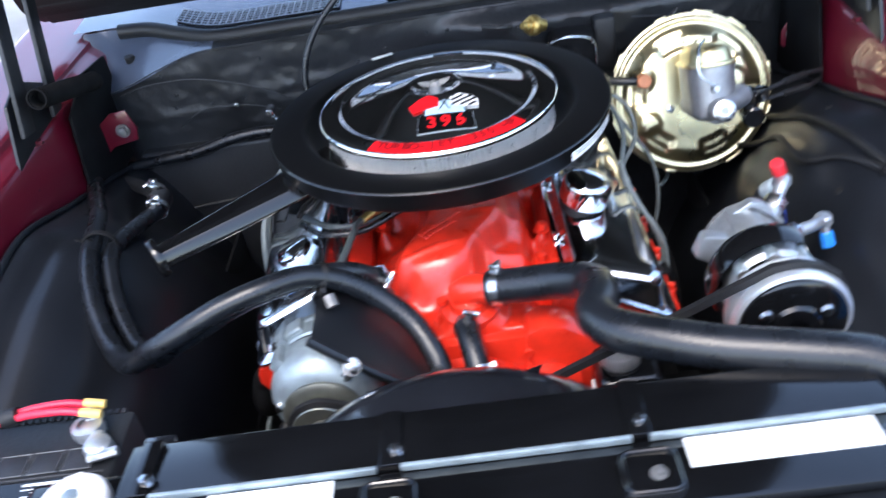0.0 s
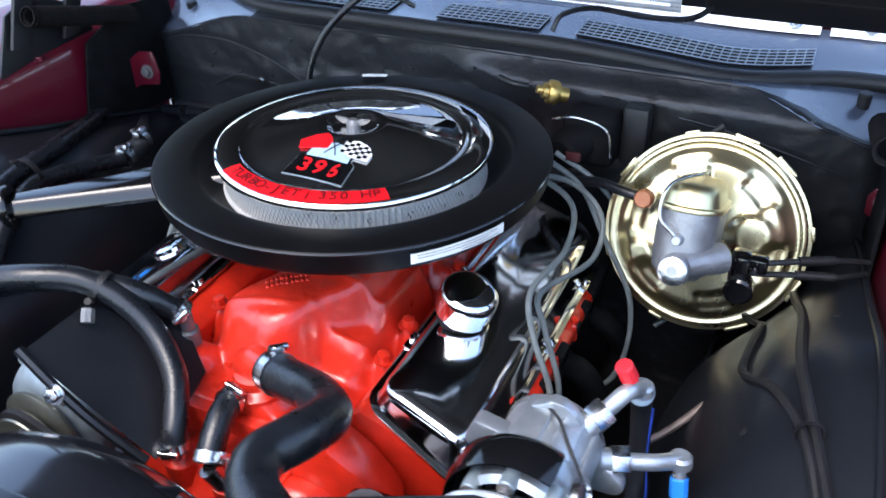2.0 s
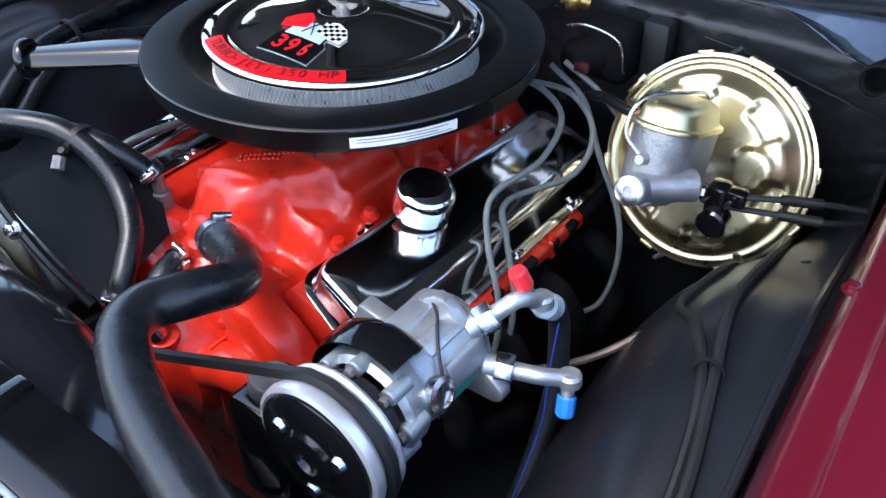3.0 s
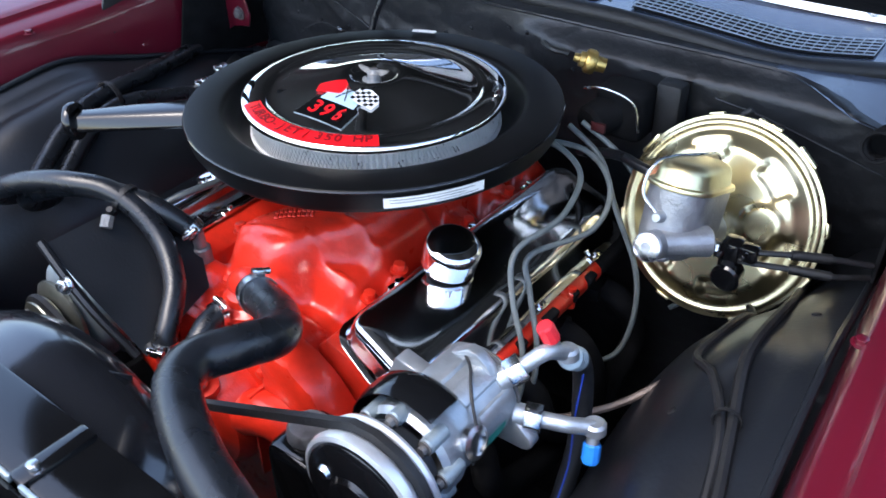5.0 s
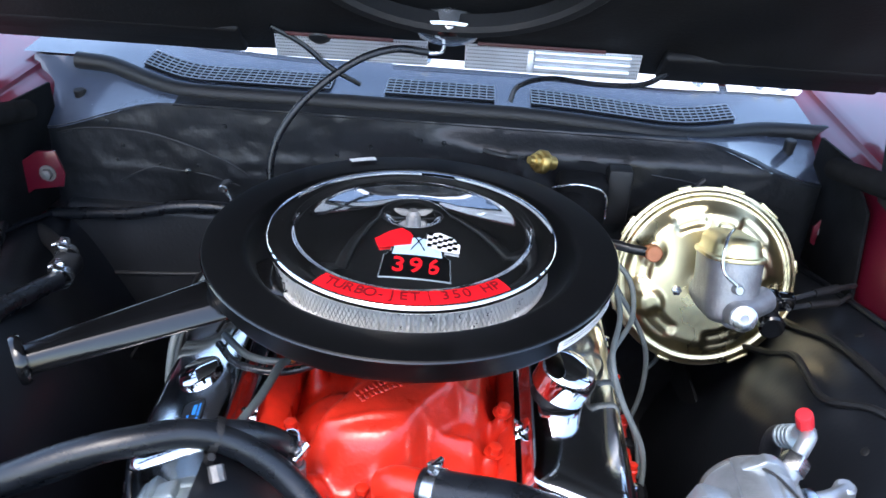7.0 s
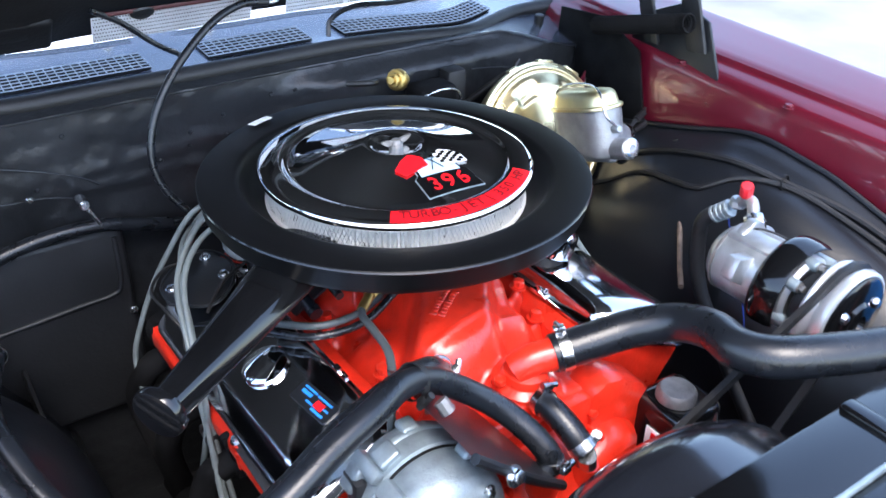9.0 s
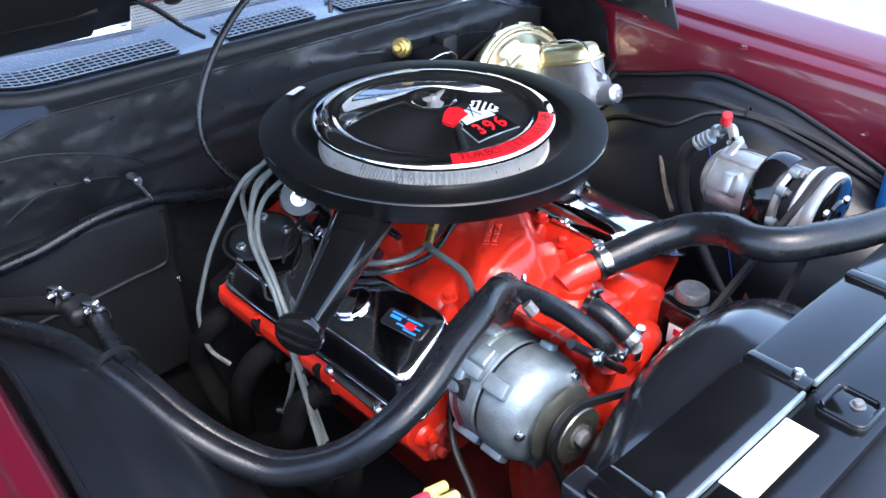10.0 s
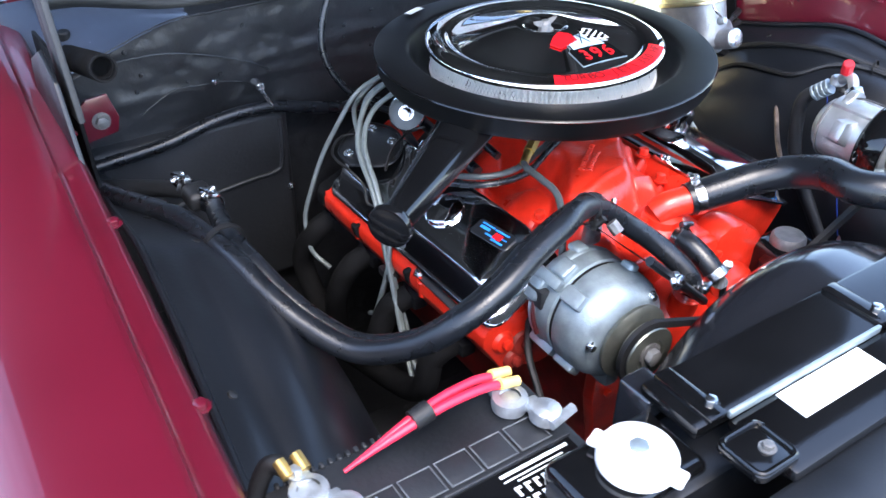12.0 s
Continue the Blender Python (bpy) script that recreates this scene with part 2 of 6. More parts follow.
def text_mesh(body, size, depth, m, shear=0.0, width=1.0, bold=0.0):
    cu = bpy.data.curves.new("lettering", "FONT")
    cu.body, cu.size, cu.extrude, cu.align_x, cu.align_y, cu.shear = body, size, depth, "CENTER", "CENTER", shear
    cu.offset = bold
    ob = bpy.data.objects.new("lettering", cu)
    scene.collection.objects.link(ob)
    me = bpy.data.meshes.new_from_object(ob.evaluated_get(bpy.context.evaluated_depsgraph_get()))
    bpy.data.objects.remove(ob)
    me.transform(m @ Matrix.Diagonal((width, 1, 1, 1)))
    bm = B()
    bm.from_mesh(me)
    bpy.data.meshes.remove(me)
    return bm


def smooth(a, b, x):
    t = max(0.0, min(1.0, (x - a) / (b - a)))
    return t * t * (3 - 2 * t)


def bell(x, c, w):
    return math.exp(-(((x - c) / w) ** 2))


# ---- ground ----
bm = B()
sheet(bm, lambda u, v: Vector(((u - 0.5) * 600, (v - 0.5) * 600, 0)), 6, 6)
single("ground", bm, CONCRETE, "pale worn concrete of the open lot", "ground", kind="structure")

# ---- car body: fenders, inner fenders, firewall, cowl, radiator support, hood, windshield ----
FEND = [(0.93, 0.25), (0.955, 0.55), (0.962, 0.74), (0.950, 0.86), (0.905, 0.935), (0.862, 0.972), (0.841, 0.9835), (0.832, 0.986), (0.820, 0.9852), (0.785, 0.9805), (0.750, 0.9755), (0.725, 0.971),
        (0.718, 0.967), (0.715, 0.959), (0.711, 0.956), (0.698, 0.951), (0.687, 0.945), (0.682, 0.934), (0.672, 0.885), (0.668, 0.79)]


def fender(s, label):
    """One front fender: crowned top, inner gutter ledge and the flange below it. s: 1 or -1."""
    top = thing("fender", label, "fender", (s * 0.8, 0, 0.25), "front fenders")

    def f(u, v):
        y = -1.05 + 1.75 * v
        k = u * (len(FEND) - 1)
        i = min(int(k), len(FEND) - 2)
        t = k - i
        x, z = (FEND[i][0] * (1 - t) + FEND[i + 1][0] * t, FEND[i][1] * (1 - t) + FEND[i + 1][1] * t)
        inner = smooth(0.80, 0.70, x)
        x += inner * (-0.045 * (y + 0.2) if y > -0.2 else -0.05 * (y + 0.2))
        z += 0.045 * (y + 0.2) * smooth(0.5, 0.9, z) - 0.12 * smooth(-0.75, -1.1, y)
        return Vector((s * x, y, z))

    part("panel", sheet(B(), f, 57, 36, 0.0015), MAROON, top)
    bolts = [(-0.40, 0.0), (-0.10, 0.0), (0.12, 0.0)]
    for y, _ in bolts:
        x = 0.684 - (0.045 * (y + 0.2) if y > -0.2 else 0.05 * (y + 0.2))
        part("bolt", hexbolt(B(), (s * x, y, 0.940 + 0.045 * (y + 0.2)), (0, 0, 1), 0.0065, 0.006), MAROON, top)
    return top


fender(1, "glossy maroon front fender with a stepped inner gutter")
fender(-1, "glossy maroon front fender with a stepped inner gutter")


def fen_edge(y):
    """Where the wheelhouse meets the fender flange: x and z along the car."""
    x = 0.664 - (0.045 * (y + 0.2) if y > -0.2 else 0.05 * (y + 0.2))
    z = 0.869 + 0.020 * bell(y, -0.07, 0.11) - 0.30 * max(0.0, y + 0.10) ** 1.5 - 0.5 * max(0.0, -y - 0.2) ** 1.3
    return x, z


def fen_drop(dx, y):
    """Fall of the wheelhouse below its edge, dx inboard of it."""
    k = min(0.9999, dx / 0.235)
    d = 0.25 * dx + 0.40 * (1 - (1 - k ** 2.6) ** (1 / 2.6))
    d += 0.13 * smooth(0.02, 0.16, dx) * smooth(0.04, 0.30, y)
    d += 0.008 * bell(dx, 0.050, 0.014) * smooth(0.02, -0.12, y)
    d -= 0.010 * bell(dx, 0.105, 0.035) * bell(y, -0.22, 0.14)
    return d


def fen_z(x, y):
    xe, ze = fen_edge(y)
    return ze - fen_drop(max(0.0, xe - abs(x)), y)


def inner_fender(s, label):
    """The black wheelhouse panel: rises to the fender flange and falls into the bay."""
    def f(u, v):
        y = -0.64 + 1.07 * v
        xe, ze = fen_edge(y)
        a = min(u / 0.86, 1.0) * math.pi / 2
        dx = 0.2349 * math.sin(a) ** (2 / 2.6)
        z = ze - fen_drop(dx, y)
        if u > 0.86:
            z -= 0.16 * (u - 0.86) / 0.14
            dx += 0.012 * (u - 0.86) / 0.14
        z += 0.0015 * noise.noise(Vector((dx * 9, y * 9, s)))
        return Vector((s * (xe - dx), y, z))

    top = thing("inner_fender", label, "inner fender", (s * 0.5, -0.1, 0.34), "inner fenders")
    part("panel", sheet(B(), f, 44, 56, 0.002), FENDER_BLACK, top, angle=60)
    # pressed flange against the fender, and small open holes
    part("flange", tube(B(), [(s * (fen_edge(y)[0] - 0.004), y, fen_edge(y)[1] + 0.003) for y in np.linspace(-0.6, 0.36, 26)], 0.005, 8, 3), FENDER_BLACK, top)
    for y, dx in ((-0.30, 0.03), (-0.05, 0.075), (0.06, 0.04), (-0.16, 0.12)):
        x = fen_edge(y)[0] - dx
        p = Vector((s * x, y, fen_z(x, y)))
        q, r = Vector((s * (x - 0.01), y, fen_z(x - 0.01, y))), Vector((s * x, y + 0.01, fen_z(x, y + 0.01)))
        n = (q - p).cross(r - p).normalized()
        n = n if n.z > 0 else -n
        part("plug", lathe(B(), [(0, 0.0012), (0.004, 0.0012), (0.0055, 0.0004), (0.006, -0.003)], p, n, 12), FOAM, top)
    return top, f


bm = B()
lohi(bm, (-0.66, -0.76, 0.20), (0.66, 0.40, 0.215), 0.002)
single("splash_pan", bm, FLAT, "dark splash pan closing the bay below", "splash pan", kind="structure")
for s in (-1, 1):
    bm = B()
    lohi(bm, (s * 0.47 - 0.003, -0.66, 0.21), (s * 0.47 + 0.003, 0.40, 0.60), 0.001)
    lohi(bm, (min(s * 0.47, s * 0.67), -0.63, 0.21), (max(s * 0.47, s * 0.67), -0.622, 0.66), 0.001)
    single("splash_apron", bm, FLAT, "dark inner apron below the wheelhouse", "apron", kind="structure")
_, FEN_R = inner_fender(1, "satin black inner fender below the gutter")
_, FEN_L = inner_fender(-1, "satin black inner fender below the gutter")

# firewall with its raised heater box side and pressed ribs
wall = thing("firewall", "black undercoated firewall with ribs and dimples", "firewall", (0, 0.38, 0.2), kind="structure")


def fire(u, v):
    x = -0.70 + 1.40 * u
    z = 0.18 + v * (0.984 - 0.18)
    y = 0.378 - 0.036 * smooth(-0.05, 0.14, x) * (1 - 0.5 * smooth(0.5, 0.66, x)) * smooth(0.984, 0.950, z)
    y += 0.012 * smooth(0.80, 0.72, z)
    y -= 0.004 * bell(z, 0.905 - 0.05 * abs(x), 0.012) * smooth(-0.5, -0.3, x) * smooth(0.1, -0.1, x)
    y -= 0.003 * bell(z, 0.862 - 0.04 * (x + 0.4) ** 2, 0.010) * smooth(0.2, 0.0, x)
    y += 0.05 * smooth(0.62, 0.7, abs(x))
    y += 0.0022 * noise.noise(Vector((x * 50, z * 62, 0))) + 0.0020 * noise.noise(Vector((x * 18, z * 28, 4)))
    return Vector((x, y, min(z, 0.984 - 0.062 * smooth(0.42, 0.68, abs(x)))))


part("panel", sheet(B(), fire, 210, 120, 0.002), WALL, wall)
# heater box low on the passenger side
bm = B()
lohi(bm, (-0.62, 0.352, 0.46), (-0.284, 0.42, 0.800), 0.012, 4)
heat = part("heater_cover", bm, FLAT, wall)
part("pressed_edge", tube(B(), [(-0.300, 0.352, 0.785), (-0.300, 0.352, 0.745), (-0.304, 0.352, 0.698), (-0.318, 0.352, 0.684), (-0.363, 0.352, 0.681), (-0.444, 0.352, 0.674), (-0.56, 0.352, 0.667)], 0.0045, 10, 6), FLAT, heat)
part("cover_bolt", hexbolt(B(), (-0.292, 0.352, 0.645), (0, -1, 0), 0.005, 0.005), STEEL, heat)
bm = B()
tube(bm, [(-0.64, 0.345, 0.782), (-0.585, 0.345, 0.787), (-0.50, 0.345, 0.794), (-0.405, 0.345, 0.814), (-0.315, 0.345, 0.813), (-0.20, 0.35, 0.780), (-0.10, 0.35, 0.765)], 0.0105, 12)
part("loom", bm, RUBBER, wall, "black taped wiring loom")
for x, z, r in ((-0.445, 0.882, 0.003), (-0.40, 0.872, 0.006), (-0.10, 0.905, 0.003), (-0.03, 0.895, 0.003), (0.02, 0.92, 0.003), (-0.16, 0.90, 0.003), (0.06, 0.9, 0.003), (-0.34, 0.75, 0.006)):
    y = 0.362 if x < 0.0 else 0.345
    part("rivet", lathe(B(), [(0, 0.004), (r * 0.7, 0.003), (r, 0)], (x, y, z), (0, -1, 0), 12), STEEL if r in (0.004, 0.006) else WALL, wall)
rng = random.Random(5)
for k in range(16):
    u, v = rng.uniform(0.12, 0.62), rng.uniform(0.84, 0.97)
    part("dimple", lathe(B(), [(0, 0.003), (0.0025, 0.0025), (0.004, 0.0)], fire(u, v) - Vector((0, 0.002, 0)), (0, -1, 0), 10), WALL, wall)
bm = B()
rod(bm, (-0.334, 0.360, 0.856), (-0.334, 0.330, 0.858), 0.009, 0.0075, 14, 0.002)
rod(bm, (-0.332, 0.342, 0.853), (-0.316, 0.338, 0.818), 0.0035)
part("clip_bolt", bm, STEEL, wall, "bright bolt that holds the loom clip")

for line, r in ((((-0.62, 0.918), (-0.577, 0.929), (-0.52, 0.933), (-0.464, 0.930), (-0.40, 0.913), (-0.335, 0.889), (-0.299, 0.866)), 0.0022),
                (((-0.523, 0.838), (-0.497, 0.854), (-0.461, 0.869), (-0.423, 0.867), (-0.375, 0.863), (-0.319, 0.844)), 0.0022),
                (((0.36, 0.935), (0.43, 0.925), (0.52, 0.905), (0.60, 0.880)), 0.0022)):
    pts = [fire((x + 0.70) / 1.40, (z - 0.18) / 0.804) + Vector((0, -0.0015, 0)) for x, z in line]
    part("sealer_bead", tube(B(), pts, r, 8, 10, True, lambda t: 0.75 + 0.35 * noise.noise(Vector((t * 23, r * 900, 0)))), WALL, wall, "uneven bead of seam sealer")

# upper firewall lip, cowl and gasket
cowl = thing("cowl_panel", "cowl panel with three air grilles, sky reflection tinted into its colour", "cowl", (0, 0.5, 0.95), kind="structure")


def cowl_line(x):
    """Front edge of the cowl: y and z across the car."""
    return 0.428 + 0.072 * smooth(0.38, 0.60, abs(x)), 0.997 + (0.018 * smooth(0.42, 0.60, -x) if x < 0 else -0.020 * smooth(0.12, 0.50, x))


GRILLES = [(-0.505, -0.175), (-0.082, 0.102), (0.165, 0.520)]


def cowl_top(u, v):
    x = -0.72 + 1.44 * u
    y0, z0 = cowl_line(x)
    return Vector((x, y0 + (0.66 - y0) * v, z0 + 0.012 * v))


part("panel", sheet(B(), cowl_top, 60, 10, 0.0015), COWL, cowl)


def lip(u, v):
    x = -0.70 + 1.40 * u
    y0, z0 = cowl_line(x)
    zb = 0.981 - 0.062 * smooth(0.42, 0.68, abs(x))
    yb = fire(u, (zb - 0.18) / 0.804).y - 0.003
    w = v ** 0.8
    return Vector((x, y0 + (yb - y0) * v, z0 - 0.004 + (zb - z0 + 0.004) * w))


# lip's middle in black for the gasket's shade, its ends in the sky tint
part("upper_lip", sheet(B(), lambda u, v: lip(0.20 + 0.60 * u, v), 40, 6, 0.0015), WALL, cowl)
for u0 in (0.0, 0.80):
    part("corner_panel", sheet(B(), lambda u, v: lip(u0 + 0.20 * u, v), 20, 6, 0.0015), COWL, cowl)
bm = B()
tube(bm, [(x, cowl_line(x)[0] - 0.012, cowl_line(x)[1] - 0.006) for x in np.linspace(-0.62, 0.69, 22)], 0.0145, 12, 4)
part("gasket", bm, FOAM, cowl, "black rubber hood gasket along the cowl")
for a, b in GRILLES:
    bm = B()
    n = max(8, int((b - a) / 0.0130))
    depth = 0.062
    for k in range(n + 1):
        x = a + (b - a) * k / n
        y0, z0 = cowl_line(x)
        tube(bm, [(x, y0 + 0.022, z0 + 0.0065), (x, y0 + 0.022 + depth, z0 + 0.0065 + 0.055 * depth)], 0.0010, 5, 1)
    for j in range(6):
        pts = [Vector((x, cowl_line(x)[0] + 0.022 + depth * j / 5, cowl_line(x)[1] + 0.0068 + 0.055 * depth * j / 5)) for x in np.linspace(a, b, 10)]
        tube(bm, pts, 0.0012, 6, 2)
    part("grille", bm, GRILL, cowl)
    # flat black sheet added as the shade between the grille bars
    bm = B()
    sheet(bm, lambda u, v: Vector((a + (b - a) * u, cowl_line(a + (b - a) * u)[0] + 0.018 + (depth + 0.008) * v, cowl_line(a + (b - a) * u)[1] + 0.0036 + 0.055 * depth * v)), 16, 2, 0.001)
    part("grille_shade", bm, DULL_BLACK, cowl, "flat black sheet that stands in for the shade below the grille")
for a, b in ((-0.60, -0.16), (-0.085, 0.52), (0.535, 0.68)):
    bm = B()
    def strip(u, v, a=a, b=b):
        x = a + (b - a) * u
        return Vector((x, 0.585 + 0.045 * smooth(0.2, 0.6, abs(x)) + 0.05 * v, cowl_line(x)[1] + 0.013 - 0.012 * smooth(0.42, 0.6, -x) + 0.018 * v))
    sheet(bm, strip, 16, 2, 0.003)
    tr = part("trim_strip", bm, TRIM, cowl, "bright metal strip at the windshield base")
    for x in np.linspace(a + 0.06, b - 0.04, 2):
        part("trim_screw", hexbolt(B(), (x, 0.60 + 0.045 * smooth(0.2, 0.6, abs(x)), cowl_line(x)[1] + 0.021 - 0.012 * smooth(0.42, 0.6, -x)), (0, -0.2, 1), 0.007, 0.006), STEEL, tr)
for s in (-1, 1):
    part("hood_bumper", rod(B(), (s * 0.60, 0.44, 0.935), (s * 0.60, 0.437, 0.975), 0.008, 0.010, 14, 0.002), FOAM, cowl, "rubber hood bumper")

shield = thing("windshield", "raked windshield glass reflecting a bright sky", "windshield", (0, 0.7, 1.0))
GLASS = material("dark_glass", (0.25, 0.28, 0.30), 0.03, 0.9, 5, 0.05)
part("glass", sheet(B(), lambda u, v: Vector((-0.72 + 1.44 * u, 0.66 + 0.06 * abs(2 * u - 1) ** 2 * 1.5 + 0.55 * v, 1.012 + 0.36 * v)), 20, 6, 0.005), GLASS, shield)
part("seal", tube(B(), [(x, 0.652 + 0.09 * (x / 0.72) ** 2, 1.018) for x in np.linspace(-0.72, 0.72, 12)], 0.008, 8), FOAM, shield)

# cabin behind, as a plain closed body
bm = B()
lohi(bm, (-0.93, 0.72, 0.25), (0.93, 2.9, 0.985), 0.05, 4)
cab = thing("car_cabin", "maroon car body behind the engine bay", "car body", (0, 1.8, 0.25), kind="structure")
part("lower_body", bm, MAROON, cab)
bm = B()
lohi(bm, (-0.66, 1.25, 0.98), (0.66, 2.6, 1.36), 0.08, 4)
part("roof", bm, MAROON, cab)

# radiator support plate and shroud
sup = thing("radiator_support", "gloss black radiator top panel with pressed steps", "radiator support", (0, -0.63, 0.3), kind="structure")
bm = B()
lohi(bm, (-0.335, -0.628, 0.884), (0.40, -0.556, 0.900), 0.005)
part("rear_panel", bm, GLOSS, sup)
bm = B()
lohi(bm, (-0.300, -0.706, 0.882), (0.40, -0.630, 0.897), 0.006)
part("front_panel", bm, GLOSS, sup)
bm = B()
lohi(bm, (-0.298, -0.6325, 0.896), (-0.078, -0.6275, 0.9045), 0.0015)
lohi(bm, (-0.055, -0.6325, 0.896), (0.16, -0.6275, 0.9045), 0.0015)
lohi(bm, (0.176, -0.6325, 0.896), (0.39, -0.6275, 0.9045), 0.0015)
pieces("seam_strip", bm, ALU_DARK, sup, "light grey strip along the panel seam")
bm = B()
lohi(bm, (-0.70, -0.76, 0.862), (0.70, -0.700, 0.885), 0.008)
lohi(bm, (-0.70, -0.765, 0.45), (0.70, -0.752, 0.875), 0.004)
pieces("crossbar", bm, SATIN, sup)
for x in (-0.31, -0.065, 0.168):
    bm = B()
    o = [(0.018 * sx + 0.009 * math.cos(radians(t)), 0.017 * sy + 0.009 * math.sin(radians(t))) for sx, sy, t0 in ((1, 1, 0), (-1, 1, 90), (-1, -1, 180), (1, -1, 270)) for t in range(t0, t0 + 91, 30)]
    slab(bm, o, Matrix.Translation((x, -0.672, 0.896)), 0.008, 0.002)
    mount = part("mount", bm, GLOSS, sup, "stamped mount with a raised rim")
    part("rim", tube(B(), [(x + 0.86 * px, -0.672 + 0.86 * py, 0.9045) for px, py in o + o[:1]], 0.0026, 8, 1), GLOSS, mount)
    part("mount_bolt", hexbolt(B(), (x + 0.006, -0.676, 0.904), (0, 0, 1), 0.0055, 0.005), IRON, mount)
    part("mount_rib", lohi(B(), (x - 0.011, -0.630, 0.898), (x + 0.011, -0.558, 0.905), 0.003), GLOSS, sup)
for x in (-0.304, -0.06, 0.17):
    part("bolt", hexbolt(B(), (x, -0.613, 0.903), (0, 0, 1), 0.006, 0.006), STEEL, sup)
bm = B()
lohi(bm, (-0.70, -0.68, 0.20), (-0.645, -0.60, 0.87), 0.006)
lohi(bm, (0.645, -0.68, 0.20), (0.70, -0.60, 0.87), 0.006)
pieces("side_wall", bm, SATIN, sup)
for x0, x1, lab in ((-0.240, -0.119, 1), (0.205, 0.374, 2)):
    bm = B()
    lohi(bm, (x0, -0.668, 0.8965), (x1, -0.634, 0.8978), 0.0004)
    tagged(new("sticker", finish("sticker", bm, LABEL)), "plain white sticker on the black radiator panel", "sticker", "panel stickers")

rad = thing("radiator", "black radiator with a bright pressure cap", "radiator", (0, -0.6, 0.3))
bm = B()
lohi(bm, (-0.46, -0.655, 0.30), (0.47, -0.575, 0.862), 0.006)
part("core", bm, SATIN, rad)
bm = B()
lohi(bm, (-0.455, -0.645, 0.80), (-0.325, -0.562, 0.872), 0.012, 3)
part("tank", bm, GLOSS, rad)
bm = B()
lathe(bm, [(0, 0.0095), (0.0175, 0.0095), (0.0185, 0.0085), (0.0195, 0.0095), (0.0280, 0.0085), (0.0335, 0.006), (0.0362, 0.001), (0.0362, -0.008), (0.032, -0.010), (0.029, -0.020)], (-0.386, -0.610, 0.884), (0, 0, 1), 48)
for a in (radians(-69), radians(111)):
    c = Vector((-0.386 + 0.0365 * math.cos(a), -0.610 + 0.0365 * math.sin(a), 0.879))
    box(bm, (0.018, 0.021, 0.006), Matrix.Translation(c) @ Matrix.Rotation(a, 4, "Z"), 0.003)
cap = part("pressure_cap", bm, WHITE, rad, "bright bare metal pressure cap")
part("rivet", hexbolt(B(), (-0.386, -0.610, 0.893), (0, 0, 1), 0.0095, 0.003, False), ALU_DARK, cap)

shr = thing("fan_shroud", "satin black fan shroud behind the radiator", "fan shroud", (0, -0.52, 0.35))
bm = B()
lohi(bm, (-0.335, -0.572, 0.36), (-0.30, -0.530, 0.885), 0.004)
lohi(bm, (0.36, -0.572, 0.36), (0.395, -0.530, 0.885), 0.004)
SHROUD = [(-0.560, 0.257), (-0.515, 0.257), (-0.505, 0.2555), (-0.494, 0.252), (-0.480, 0.245), (-0.468, 0.235), (-0.460, 0.226), (-0.455, 0.215), (-0.452, 0.205)]


def cowling(u, v):
    """A drum round the fan: level behind the radiator, rolled in towards the engine."""
    a = math.pi * (-0.10 + 1.20 * u)
    k = v * (len(SHROUD) - 1)
    i = min(int(k), len(SHROUD) - 2)
    (y0, r0), (y1, r1) = SHROUD[i], SHROUD[i + 1]
    r = r0 + (r1 - r0) * (k - i)
    return Vector((-0.008 + r * math.cos(a), y0 + (y1 - y0) * (k - i), 0.634 + r * math.sin(a)))
sheet(bm, cowling, 72, 16, 0.003)
part("funnel", bm, SHROUD_BLACK, shr, angle=60)
bm = B()
sheet(bm, lambda u, v: Vector((-0.335 + 0.725 * u, -0.574 + 0.016 * v, 0.884 - 0.004 * v)), 12, 2, 0.004)
part("lip", bm, SATIN, shr)

# hood, opened and held by its hinges
hood = thing("hood", "opened hood with a black underside and inner bracing", "hood", (0, 0.45, 1.06))
HM = Matrix.Translation((0, 0.47, 1.062)) @ Matrix.Rotation(radians(180 - 44), 4, "X")
# local y runs up the hood from its rear edge, local z points down to the bay
def skin(u, v):
    x = -0.76 + 1.52 * u
    return HM @ Vector((x, 1.36 * v + 0.02 * bell(x, 0, 0.4), -0.05 - 0.02 * (1 - (x / 0.76) ** 2)))
part("outer_skin", sheet(B(), skin, 24, 12, 0.002), MAROON, hood)
def liner(u, v):
    x = -0.75 + 1.50 * u
    y = -0.005 + 1.35 * v
    z = 0.0 - 0.02 * bell(y, 0.45, 0.1) - 0.02 * smooth(0.42, 0.30, math.hypot(x, y - 0.42)) + 0.012 * bell(math.hypot(x - 0.02, y - 0.34), 0.27, 0.03)
    z += 0.022 * bell(y, 0.06, 0.05) * smooth(0.30, 0.40, abs(x - 0.05))
    return HM @ Vector((x, y, z))
part("liner", sheet(B(), liner, 60, 50, 0.002), HOOD_BLACK, hood)
bm = B()
box(bm, (0.42, 0.075, 0.02), HM @ Matrix.Translation((-0.52, 0.047, 0.010)), 0.008, 3)
box(bm, (0.36, 0.075, 0.02), HM @ Matrix.Translation((0.54, 0.047, 0.010)), 0.008, 3)
pieces("rear_flange", bm, HOOD_BLACK, hood)
bm = B()
lathe(bm, [(0.215, 0.0), (0.215, 0.022), (0.222, 0.028), (0.236, 0.028), (0.243, 0.022), (0.243, 0)], HM @ Vector((0.03, 0.36, 0.0)), (HM.to_3x3() @ Vector((0, 0, 1))), 48)
part("seal_ring", bm, FOAM, hood, "rubber ring that seals against the air cleaner")
